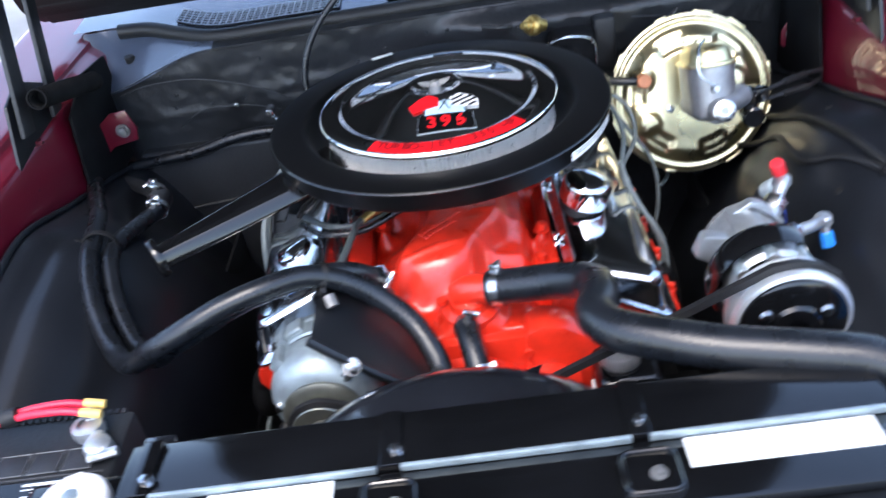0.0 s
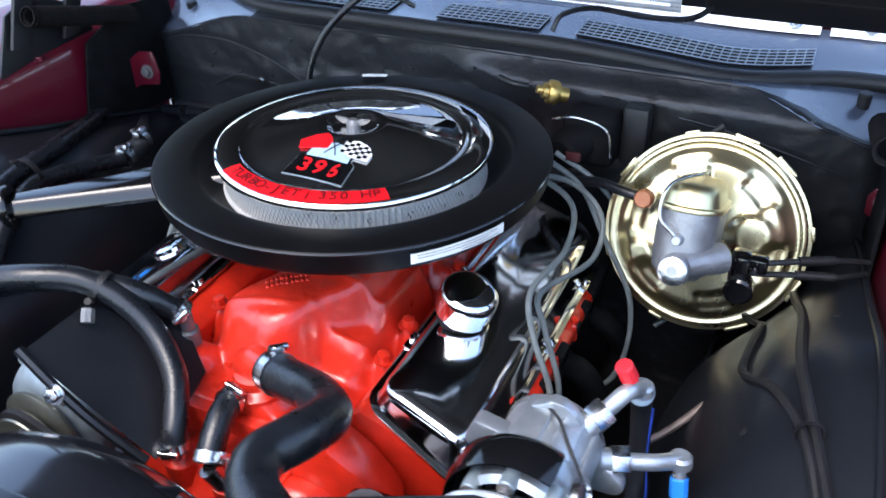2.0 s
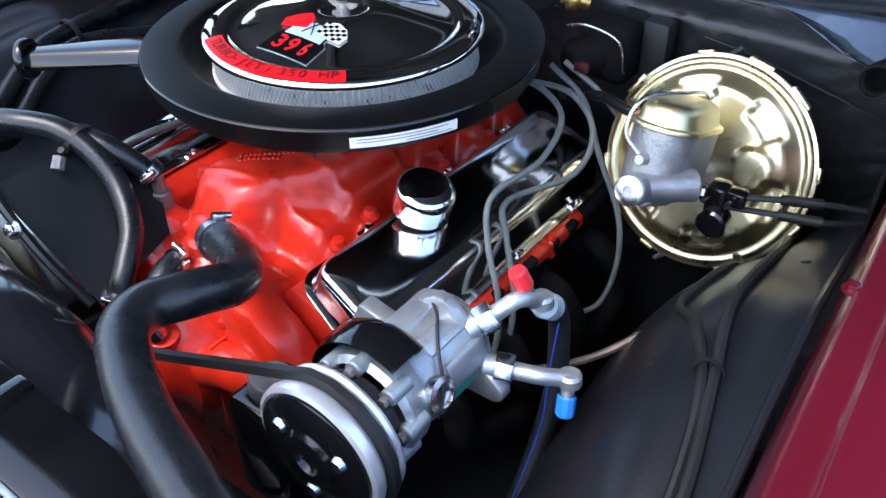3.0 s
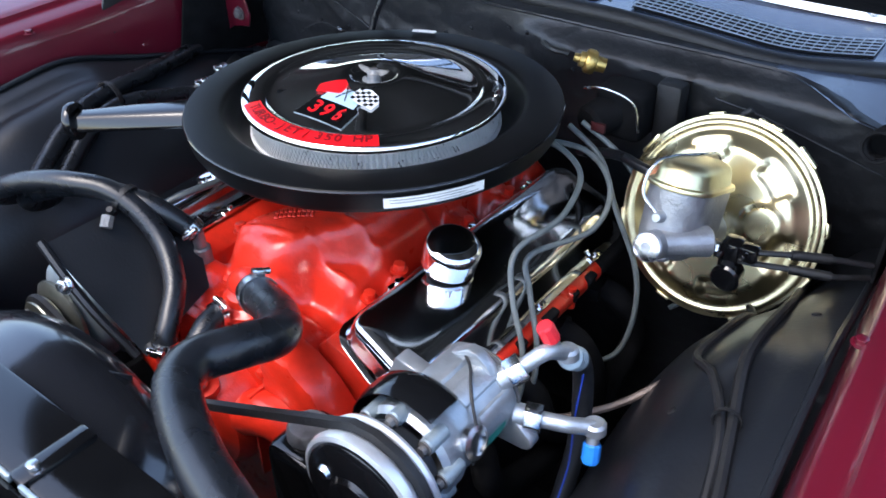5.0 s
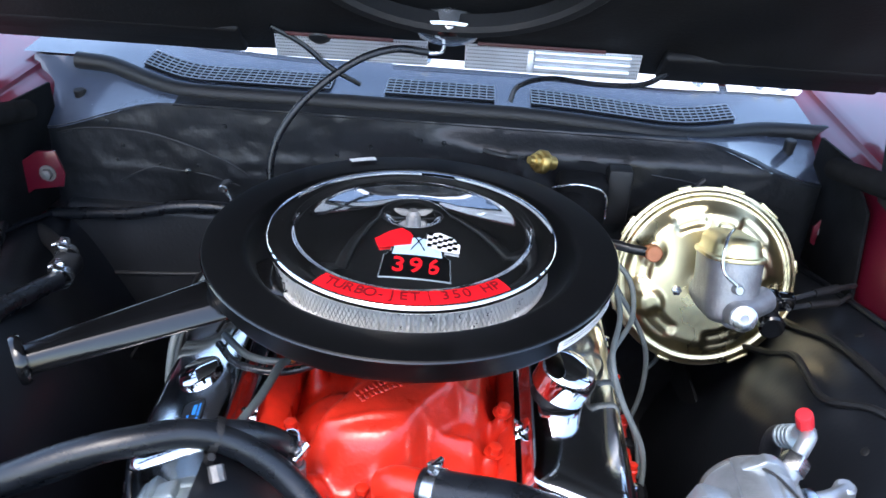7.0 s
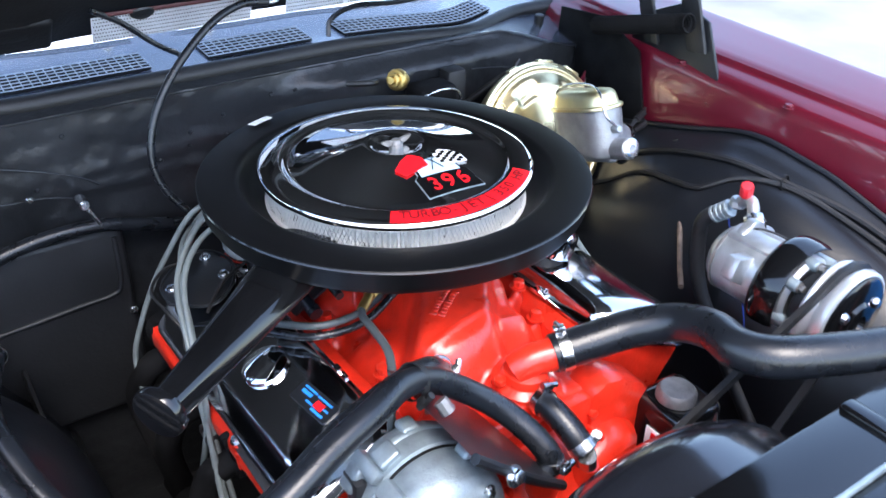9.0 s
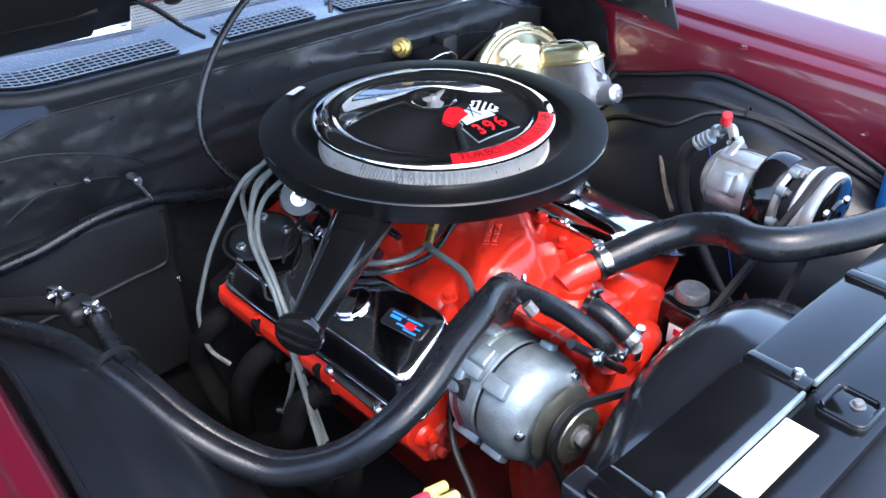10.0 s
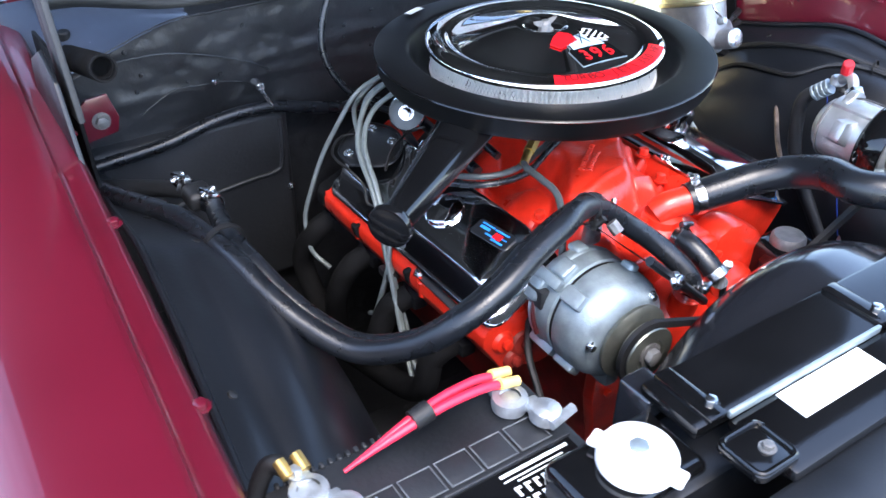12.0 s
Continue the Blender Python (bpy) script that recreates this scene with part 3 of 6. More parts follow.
def foil_at(x, w):
    """A point of the upright foil strip: x across the car, w from its lower edge to its upper."""
    return Vector((x, 0.432 - 0.016 * w, 1.059 + 0.040 * w + 0.006 * smooth(-0.3, 0.1, x) * w))
for k, (x0, x1) in enumerate(((-0.258, -0.012), (0.048, 0.328))):
    bm = B()
    sheet(bm, lambda u, v: foil_at(x0 + (x1 - x0) * u, v), 24, 3, 0.0015)
    foil = part("foil_panel", bm, FOIL, hood, "silver perforated foil strip at the hood's rear edge")
    bm = B()
    n = int((x1 - x0) / 0.0042)
    for i in range(n):
        for j in range(7):
            p = foil_at(x0 + 0.003 + 0.0042 * (i + 0.5 * (j % 2)), 0.08 + 0.84 * j / 6)
            lathe(bm, [(0, 0.0004), (0.0011, 0.0)], p + Vector((0, -0.0016, 0)), (0, -1, 0.35), 5)
    pf = part("perforation", bm, FLAT, foil)
    pf["kind"] = "stuff"
    if k:
        for w in (0.25, 0.55, 0.82):
            part("rib", tube(B(), [foil_at(x, w) + Vector((0, -0.002, 0)) for x in np.linspace(0.160, 0.312, 8)], 0.0034, 8, 2), FOIL, foil)
        part("rib_end", box(B(), (0.010, 0.006, 0.036), Matrix.Translation(foil_at(0.153, 0.5) + Vector((0, -0.003, 0))), 0.002), FOIL, foil)
    else:
        part("retainer", lathe(B(), [(0, 0.008), (0.010, 0.007), (0.017, 0.003), (0.018, 0.0)], foil_at(-0.185, 0.95) + Vector((0, -0.002, 0)), (0, -0.6, -0.8), 20), FLAT, foil, "dark push-in retainer")
    part("edge_strip", box(B(), (abs(x1 - x0) * 0.72, 0.004, 0.006), Matrix.Translation(foil_at((x0 + x1) / 2 - 0.02, 1.06) + Vector((0, -0.006, 0))), 0.001), DULL_RED, foil, "dull red edge of the hood skin")

act = thing("vacuum_actuator", "silver vacuum actuator can under the hood's rear edge", "actuator", (0.02, 0.385, 1.11))
AX = Vector((0.0, -0.45, -0.9))
bm = B()
lathe(bm, [(0, 0.004), (0.012, 0.004), (0.030, 0.0), (0.044, -0.006), (0.050, -0.014), (0.057, -0.015), (0.058, -0.020), (0.050, -0.022), (0.046, -0.040), (0.02, -0.05), (0, -0.05)], (0.02, 0.388, 1.112), AX, 40)
part("can", bm, STEEL, act)
part("nipple", tube(B(), [(0.015, 0.386, 1.106), (0.010, 0.376, 1.098), (-0.012, 0.370, 1.098)], 0.0035, 10), STEEL, act)
bm = B()
tube(bm, [(-0.008, 0.371, 1.099), (-0.06, 0.355, 1.105), (-0.12, 0.335, 1.085), (-0.19, 0.31, 1.03), (-0.232, 0.292, 0.965), (-0.238, 0.275, 0.90), (-0.20, 0.25, 0.84), (-0.13, 0.22, 0.80)], 0.0058, 10)
single("vacuum_hose", bm, RUBBER, "thin black vacuum hose from the engine to the actuator", "hose")
bm = B()
tube(bm, [(-0.125, 0.455, 1.012), (-0.17, 0.43, 1.045), (-0.215, 0.42, 1.085), (-0.26, 0.40, 1.115)], 0.0045, 8)
single("washer_hose", bm, RUBBER, "thin black hose rising from the cowl", "hose")
bm = B()
tube(bm, [(0.128, 0.44, 1.005), (0.14, 0.45, 1.03), (0.19, 0.455, 1.045), (0.27, 0.45, 1.042), (0.34, 0.44, 1.05), (0.375, 0.43, 1.075)], 0.0045, 8)
single("washer_hose", bm, RUBBER, "thin black hose looping over the cowl grille", "hose")


def hinge(s):
    """A hood hinge: bracket on the fender, two lift arms and a coil spring with its dark tube."""
    bm = B()
    m = Matrix(((0, 0, s, s * 0.672), (1, 0, 0, 0.10), (0, 1, 0, 0.93), (0, 0, 0, 1)))
    slab(bm, [(-0.075, -0.045), (-0.02, -0.05), (0.10, -0.04), (0.16, 0.02), (0.13, 0.09), (0.04, 0.13), (-0.02, 0.11), (-0.06, 0.02)], m, 0.006, 0.002)
    h = part("hinge", bm, SATIN, hood, "black hood hinge with lift arms and a coil spring")
    bm = B()
    slab(bm, [(-0.02, 0.06), (0.02, 0.055), (0.12, 0.32), (0.085, 0.335)], Matrix(((0, 0, s, s * 0.656), (1, 0, 0, 0.085), (0, 1, 0, 0.93), (0, 0, 0, 1))), 0.008, 0.002)
    part("front_arm", bm, FLAT, h)
    bm = B()
    slab(bm, [(0.08, 0.05), (0.115, 0.05), (0.20, 0.28), (0.17, 0.29)], Matrix(((0, 0, s, s * 0.648), (1, 0, 0, 0.085), (0, 1, 0, 0.93), (0, 0, 0, 1))), 0.008, 0.002)
    part("rear_arm", bm, FLAT, h)
    bm = B()
    c0, c1 = Vector((s * 0.620, 0.085, 1.045)), Vector((s * 0.622, 0.30, 0.985))
    n = 480
    pts = []
    d = (c1 - c0)
    e1 = d.cross(Vector((1, 0, 0))).normalized()
    e2 = d.normalized().cross(e1)
    for k in range(n + 1):
        a = 2 * math.pi * 40 * k / n
        pts.append(c0 + d * (k / n) + 0.0145 * (math.cos(a) * e1 + math.sin(a) * e2))
    tube(bm, pts, 0.0029, 5, 1)
    rod(bm, c0 + d * 0.12, c1, 0.0125, seg=16)
    part("coil_spring", bm, DULL_BLACK, h)
    bm = B()
    lathe(bm, [(0.0140, 0), (0.0165, 0.0), (0.0172, 0.003), (0.0165, 0.006), (0.0140, 0.006), (0.0140, 0)], c0, -d, 24)
    part("spring_end", bm, DULL_BLACK, h)
    if s < 0:
        fy, plate_pts, bolt_at = 0.290, [(-0.700, 0.800), (-0.629, 0.856), (-0.580, 0.861), (-0.574, 0.885), (-0.585, 0.924), (-0.616, 0.921), (-0.651, 0.893), (-0.700, 0.870)], (-0.601, 0.885)
    else:
        fy, plate_pts, bolt_at = 0.330, [(0.632, 0.840), (0.645, 0.832), (0.708, 0.836), (0.716, 0.900), (0.682, 0.911), (0.644, 0.888), (0.630, 0.868)], (0.652, 0.862)
    bm = B()
    slab(bm, plate_pts, Matrix(((1, 0, 0, 0), (0, 0, 1, fy), (0, 1, 0, 0), (0, 0, 0, 1))), 0.005, 0.002)
    ft = part("foot", bm, MAROON, h, "maroon painted hinge foot")
    bm = B()
    slab(bm, [(0.165, 0.83), (0.22, 0.80), (0.40, 0.79), (0.43, 0.86), (0.42, 0.99), (0.30, 1.00), (0.20, 0.96)], Matrix(((0, 0, s, s * 0.640), (1, 0, 0, 0), (0, 1, 0, 0), (0, 0, 0, 1))), 0.006, 0.002)
    part("base_plate", bm, DULL_BLACK, h)
    part("foot_bolt", hexbolt(B(), (bolt_at[0], fy - 0.001, bolt_at[1]), (0, -1, 0), 0.0095, 0.008), IRON, ft, "greyed bolt")
    for y, z in ((0.05, 0.90), (0.20, 0.92)):
        part("bracket_bolt", hexbolt(B(), (s * 0.671, y, z), (-s, 0, 0), 0.008, 0.007), SATIN, h)


hinge(1)
hinge(-1)


# ---- engine ----
eng = thing("engine", "orange-red enamelled V8 engine with chrome valve covers", "engine", (0, 0, 0.3))


def rounded(x, y, x0, x1, y0, y1, r):
    """Distance outside a rounded rectangle in the plan; negative inside."""
    qx, qy = abs(x - (x0 + x1) / 2) - (x1 - x0) / 2 + r, abs(y - (y0 + y1) / 2) - (y1 - y0) / 2 + r
    return math.hypot(max(qx, 0.0), max(qy, 0.0)) + min(max(qx, qy), 0.0) - r


MAN_BOSS = [(0.131, -0.099, 0.792, 0.013), (0.122, -0.150, 0.772, 0.012), (-0.120, -0.151, 0.786, 0.013), (-0.118, 0.000, 0.772, 0.012), (0.132, 0.055, 0.784, 0.012), (0.132, 0.160, 0.784, 0.012), (-0.118, 0.140, 0.772, 0.012)]


def man_raw(x, y):
    ax = abs(x)
    # side flanges lean down to the heads, the front crossover is a low shelf
    floor = 0.752 - 0.50 * max(0.0, ax - 0.085)
    floor += 0.016 * smooth(-0.205, -0.225, y) * smooth(0.125, 0.10, ax)
    lift = []
    # crowned plenum, rounded at the front, its passenger side falling away
    d = rounded(x - 0.050 * smooth(-0.185, -0.085, y), y, -0.100, 0.040, -0.222, 0.33, 0.056)
    top = 0.844 - 1.2 * max(0.0, -0.020 - x) ** 1.6 - 1.3 * max(0.0, -0.150 - y) ** 1.5
    lift.append((top - floor) * smooth(0.016, -0.020, d))
    # upper terrace swept to the driver side, then a lower one in front of it
    d = rounded(x, y, -0.01, 0.116, -0.118, 0.020, 0.024)
    lift.append((0.835 - 0.30 * max(0.0, x - 0.035) - floor) * smooth(0.010, -0.014, d))
    d = rounded(x, y, -0.01, 0.112, -0.176, -0.05, 0.026)
    lift.append((0.808 - 0.32 * max(0.0, x - 0.030) - floor) * smooth(0.010, -0.014, d))
    # runners behind, low along the driver side and the passenger side
    for k in range(3):
        for sx in (-1, 1):
            d = rounded(x, y, 0.03 if sx > 0 else -0.122, 0.135 if sx > 0 else -0.03, 0.030 + 0.095 * k, 0.105 + 0.095 * k, 0.026)
            lift.append(((0.800 if sx > 0 else 0.786) - 0.34 * max(0.0, ax - 0.06) - floor) * smooth(0.016, -0.018, d))
    d = rounded(x, y, -0.122, -0.05, -0.125, -0.045, 0.026)
    lift.append((0.778 - 0.42 * max(0.0, ax - 0.06) - floor) * smooth(0.012, -0.018, d))
    # water neck under the thermostat housing and the nipple's boss
    lift.append((0.790 - floor) * smooth(0.052, 0.036, math.hypot(x - 0.015, y + 0.252)))
    lift.append((0.792 - floor) * smooth(0.034, 0.018, math.hypot(x + 0.092, y + 0.240)))
    for bx, by, bz, br in MAN_BOSS:
        lift.append((bz - floor) * smooth(br + 0.005, br - 0.003, math.hypot(x - bx, y - by)))
    z = floor + sum(max(0.0, q) ** 9 for q in lift) ** (1 / 9)
    return z


NX, NY = 152, 220
MAN = np.array([[man_raw(-0.152 + 0.304 * i / NX, -0.305 + 0.62 * j / NY) for j in range(NY + 1)] for i in range(NX + 1)])
for turn in range(2):
    for axis in (0, 1):
        pad = np.pad(MAN, [(3, 3) if k == axis else (0, 0) for k in (0, 1)], mode="edge")
        MAN = sum(w * np.take(pad, range(k, k + MAN.shape[axis]), axis=axis) for k, w in enumerate((0.06, 0.12, 0.20, 0.24, 0.20, 0.12, 0.06)))


def manifold(u, v):
    x, y = -0.152 + 0.304 * u, -0.305 + 0.62 * v
    z = float(MAN[round(u * NX)][round(v * NY)])
    # raised casting lines along the terraces' front edges
    z += 0.0034 * bell(y + 0.104 - 0.10 * max(0.0, x - 0.06), 0, 0.005) * smooth(0.025, 0.045, x) * smooth(0.112, 0.095, x)
    z += 0.0034 * bell(y + 0.157 - 0.12 * max(0.0, x - 0.06), 0, 0.005) * smooth(0.020, 0.040, x) * smooth(0.108, 0.092, x)
    z += 0.0032 * bell(y + 0.172 - 0.15 * x, 0, 0.005) * smooth(-0.095, -0.080, x) * smooth(0.025, 0.0, x)
    z += 0.0010 * noise.noise(Vector((x * 24, y * 24, 0.3))) + 0.0004 * noise.noise(Vector((x * 95, y * 95, 1.3)))
    # front face turns down
    z -= 0.10 * smooth(-0.289, -0.305, y)
    return Vector((x, y, z))


def man_z(x, y):
    return manifold((x + 0.152) / 0.304, (y + 0.305) / 0.62).z


part("intake_manifold", sheet(B(), manifold, NX, NY, 0.006), RED, eng, angle=70)
for x, y, z, r in MAN_BOSS:
    part("manifold_bolt", hexbolt(B(), (x, y, z - 0.001), (0.12 if x > 0 else -0.12, 0, 1), 0.0085, 0.011), RED, eng)
# raised casting mark, two lines of plain bars
bm = B()
for k in range(2):
    for j in range(12 - 3 * k):
        x, y = -0.043 + 0.0050 * j + 0.007 * k, -0.144 + 0.0036 * j - 0.009 * k
        box(bm, (0.0040 if j % 3 else 0.0052, 0.0075 if j % 4 else 0.0095, 0.0030), Matrix.Translation((x, y, man_z(x, y) + 0.0004)) @ Matrix.Rotation(0.62, 4, "Z"), 0.0008, 1)
pieces("casting_mark", bm, RED, eng)
# thermostat housing
bm = B()
lathe(bm, [(0.040, 0), (0.040, 0.012), (0.030, 0.018), (0.027, 0.028), (0.0, 0.040)], (0.015, -0.255, 0.778), (0, -0.1, 1), 28)
tube(bm, [(0.002, -0.254, 0.806), (0.018, -0.260, 0.818), (0.045, -0.270, 0.824), (0.075, -0.283, 0.832)], 0.0205, 18)
th = part("thermostat_housing", bm, RED, eng)
bm = B()
hexbolt(bm, (0.050, -0.250, 0.797), (0, 0, 1), 0.008, 0.008, False)
hexbolt(bm, (-0.022, -0.256, 0.797), (0, 0, 1), 0.008, 0.008, False)
pieces("housing_bolt", bm, RED, th)

# block, timing cover, water pump
bm = B()
lohi(bm, (-0.105, -0.285, 0.32), (0.105, 0.34, 0.62), 0.03, 3)
lohi(bm, (-0.115, -0.285, 0.60), (0.115, 0.32, 0.735), 0.012, 2)
# same red engine, shade put into the block's colour
part("block", bm, RED_SHADED, eng, "red engine block, its colour darkened for the shade low in the bay")
bm = B()
m = Matrix(((1, 0, 0, 0), (0, 0, -1, -0.285), (0, 1, 0, 0.60), (0, 0, 0, 1)))
slab(bm, [(-0.10, -0.22), (0.10, -0.22), (0.125, -0.05), (0.125, 0.10), (0.10, 0.165), (-0.10, 0.165), (-0.125, 0.10), (-0.125, -0.05)], m, 0.022, 0.006)
part("timing_cover", bm, RED, eng)
for s in (-1, 1):
    bm = B()
    slab(bm, [(s * x, z) for x, z in (((0.080, 0.60), (0.185, 0.60), (0.215, 0.655), (0.205, 0.712), (0.172, 0.752), (0.135, 0.776), (0.105, 0.782), (0.080, 0.770)) if s > 0 else ((0.080, 0.68), (0.150, 0.69), (0.170, 0.715), (0.160, 0.742), (0.125, 0.764), (0.100, 0.768), (0.080, 0.760)))], Matrix(((1, 0, 0, 0), (0, 0, -1, -0.258), (0, 1, 0, 0), (0, 0, 0, 1))), 0.056, 0.013)
    part("head_end", bm, RED if s > 0 else RED_SHADED, eng)
bm = B()
lathe(bm, [(0, 0.10), (0.030, 0.10), (0.034, 0.085), (0.050, 0.06), (0.075, 0.05), (0.085, 0.03), (0.088, 0)], (0, -0.305, 0.655), (0, -1, 0), 36)
wp = part("water_pump", bm, RED, eng)
bm = B()
tube(bm, [(-0.02, -0.34, 0.69), (-0.03, -0.352, 0.715), (-0.028, -0.357, 0.742)], 0.020, 16)
tube(bm, [(0.02, -0.34, 0.69), (0.028, -0.352, 0.71), (0.032, -0.357, 0.728)], 0.018, 16)
for s in (-1, 1):
    tube(bm, [(s * 0.04, -0.33, 0.665), (s * 0.10, -0.322, 0.69), (s * 0.135, -0.31, 0.675)], 0.030, 16)
pieces("outlet", bm, RED, wp)
bm = B()
for x, z in ((-0.12, 0.70), (0.12, 0.70), (-0.11, 0.62), (0.11, 0.62), (0.085, 0.74), (-0.085, 0.74), (0.10, 0.56), (-0.1, 0.56)):
    hexbolt(bm, (x, -0.307, z), (0, -1, 0), 0.007, 0.007, False)
pieces("cover_bolt", bm, RED, eng)
for x, z0, z1 in ((0.060, 0.60, 0.70), (0.084, 0.58, 0.72), (0.036, 0.60, 0.67)):
    part("rib", lohi(B(), (x - 0.003, -0.335, z0), (x + 0.003, -0.300, z1), 0.002), RED, eng)
# brass and steel nipples
bm = B()
rod(bm, (-0.028, -0.360, 0.735), (-0.028, -0.363, 0.765), 0.0105, seg=16)
rod(bm, (0.030, -0.362, 0.728), (0.021, -0.368, 0.752), 0.012, seg=16)
pieces("pump_nipple", bm, STEEL, eng)
bm = B()
rod(bm, (-0.100, -0.235, 0.765), (-0.098, -0.237, 0.815), 0.0135, 0.0125, 18, 0.002)
rod(bm, (-0.098, -0.237, 0.815), (-0.096, -0.240, 0.842), 0.0085, seg=16)
part("manifold_nipple", bm, IRON, eng, "greyed steel hose nipple")
# short bypass hose
bm = B()
tube(bm, [(0.007, -0.298, 0.790), (0.010, -0.322, 0.786), (0.015, -0.346, 0.773), (0.020, -0.366, 0.756)], 0.0160, 16)
byp = single("bypass_hose", bm, RUBBER, "short black bypass hose between manifold and pump", "hose")
part("clamp", clamp(B(), (0.0185, -0.361, 0.761), (0.2, -0.75, -0.6), 0.0162, 0.012, (1, 0.2, 0.6)), STEEL, byp)
part("clamp", clamp(B(), (0.0075, -0.302, 0.7895), (0, -1, 0.1), 0.0162, 0.010, (0.3, 0, 1)), STEEL, byp)

# across the cover: inner and outer x, inner and outer z, and how far its ends draw in
COVER = [(0.146, 0.294, 0.787, 0.735, 0.000), (0.146, 0.294, 0.790, 0.738, 0.000), (0.148, 0.292, 0.7905, 0.7395, 0.002), (0.153, 0.287, 0.7900, 0.7420, 0.007), (0.157, 0.2845, 0.7945, 0.7490, 0.010),
         (0.1605, 0.2820, 0.8020, 0.7780, 0.0135), (0.1620, 0.2805, 0.8055, 0.7850, 0.0150), (0.1650, 0.2770, 0.8090, 0.7905, 0.0185), (0.1700, 0.2710, 0.8115, 0.7945, 0.0240), (0.1780, 0.2630, 0.8130, 0.7975, 0.0320), (0.19, 0.25, 0.8135, 0.8010, 0.0450)]


# the passenger bank sits higher and further out
COVER_L = [(0.160, 0.2945, 0.788, 0.741, 0.000), (0.160, 0.2945, 0.791, 0.744, 0.000), (0.162, 0.2935, 0.7915, 0.7455, 0.002), (0.168, 0.2900, 0.7910, 0.7470, 0.010), (0.1740, 0.2892, 0.7960, 0.7520, 0.016),
           (0.1800, 0.2885, 0.8130, 0.7800, 0.0260), (0.1820, 0.2875, 0.8200, 0.7865, 0.0285), (0.1845, 0.2860, 0.8255, 0.7910, 0.0305), (0.1885, 0.2830, 0.8285, 0.7940, 0.0340), (0.1950, 0.2770, 0.8268, 0.7965, 0.0400), (0.21, 0.262, 0.8214, 0.8021, 0.0560)]


def cover_x(s, x, y=-0.25):
    """The passenger bank stands a little askew in the bay."""
    return x if s > 0 else -x - 0.045 * (min(y, 0.05) + 0.25)


def cover_y(s, x, y):
    """The covers' ends are cut askew, further forward outboard."""
    return y - (0.26 if s > 0 else 0.20) * (x - 0.17)


def cover(s):
    """A chrome valve cover on its head, low inboard and tall outboard. s: 1 or -1."""
    y0, y1 = (-0.250, 0.268) if s > 0 else (-0.256, 0.185)
    sec = COVER if s > 0 else COVER_L
    bm = B()
    if s > 0:
        prof = ((0.128, 0.766), (0.146, 0.785), (0.294, 0.732), (0.304, 0.724), (0.305, 0.712), (0.268, 0.655), (0.20, 0.635), (0.128, 0.65))
        ends, lean = ((RED, y0 - 0.004, 0.150), (DULL_BLACK, 0.152, y1 + 0.016)), 0.0
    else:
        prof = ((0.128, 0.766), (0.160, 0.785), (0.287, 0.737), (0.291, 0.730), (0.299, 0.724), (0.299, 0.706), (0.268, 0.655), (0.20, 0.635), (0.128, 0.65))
        ends, lean = ((RED, y0 - 0.010, 0.165), (DULL_BLACK, 0.167, y1 + 0.006)), -0.035
    # red front stretch, then a rear stretch in dull black
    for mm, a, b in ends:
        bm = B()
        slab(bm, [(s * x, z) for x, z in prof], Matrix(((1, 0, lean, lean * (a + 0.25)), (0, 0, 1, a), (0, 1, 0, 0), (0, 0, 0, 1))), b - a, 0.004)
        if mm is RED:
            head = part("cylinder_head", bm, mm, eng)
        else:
            part("head_rear", bm, mm, eng, "black rear stretch of the head")
    bm = B()
    for k in range(6):
        y = y0 + 0.05 + 0.090 * k
        if y > 0.14:
            continue
        dx, dz = (0.0, 0.0) if s > 0 else (0.006 + lean * (y + 0.25), -0.004)
        rod(bm, (s * 0.297 + dx, y, 0.700 + dz), (s * 0.300 + dx, y, 0.729 + dz), 0.0080, 0.0075, 12, 0.002)
        hexbolt(bm, (s * 0.300 + dx, y, 0.728 + dz), (s * 0.1, 0, 1), 0.0060, 0.007, False)
    pieces("head_bolt", bm, RED, head)
    # black blocks added to break the red rail with dark gaps
    bm = B()
    for y, ln in ((-0.150, 0.030), (-0.062, 0.018), (0.008, 0.034), (0.072, 0.014), (0.118, 0.022)) if s > 0 else ((-0.085, 0.012), (0.060, 0.016)):
        box(bm, (0.014, ln, 0.024), Matrix.Translation((s * 0.3005 + lean * (y + 0.25) + (0.004 if s < 0 else 0.0), y, 0.719 if s > 0 else 0.716)) @ Matrix.Rotation(s * 0.25, 4, "Y"), 0.004)
    pieces("rail_gap", bm, DULL_BLACK, head, "black block added to stand for a dark gap in the rail")
    bm = B()
    for k in range(4):
        y = -0.19 + 0.125 * k
        lohi(bm, (s * 0.285 - 0.012, y - 0.026, 0.650), (s * 0.285 + 0.012, y + 0.026, 0.672), 0.004)
    pieces("exhaust_flange", bm, DULL_BLACK, head)
    bm = B()
    rings = []
    for xi, xo, zi, zo, e in sec:
        ring = []
        rc = 0.024
        cx, hw, hl, cy = (xi + xo) / 2, (xo - xi) / 2, (y1 - y0) / 2 - e, (y0 + y1) / 2
        for gx, gy, a0 in ((1, 1, 0), (-1, 1, 90), (-1, -1, 180), (1, -1, 270)):
            for k in range(7):
                t = radians(a0 + 15 * k)
                px = cx + gx * (hw - rc) + rc * math.cos(t)
                py = cy + gy * (hl - rc) + rc * math.sin(t)
                ring.append(bm.verts.new((cover_x(s, px, py), cover_y(s, px, py), zi + (zo - zi) * (px - xi) / (xo - xi))))
        rings.append(ring)
    for p, q in zip(rings, rings[1:]):
        for k in range(len(p)):
            bm.faces.new((p[k], p[(k + 1) % len(p)], q[(k + 1) % len(q)], q[k]))
    bm.faces.new(rings[-1])
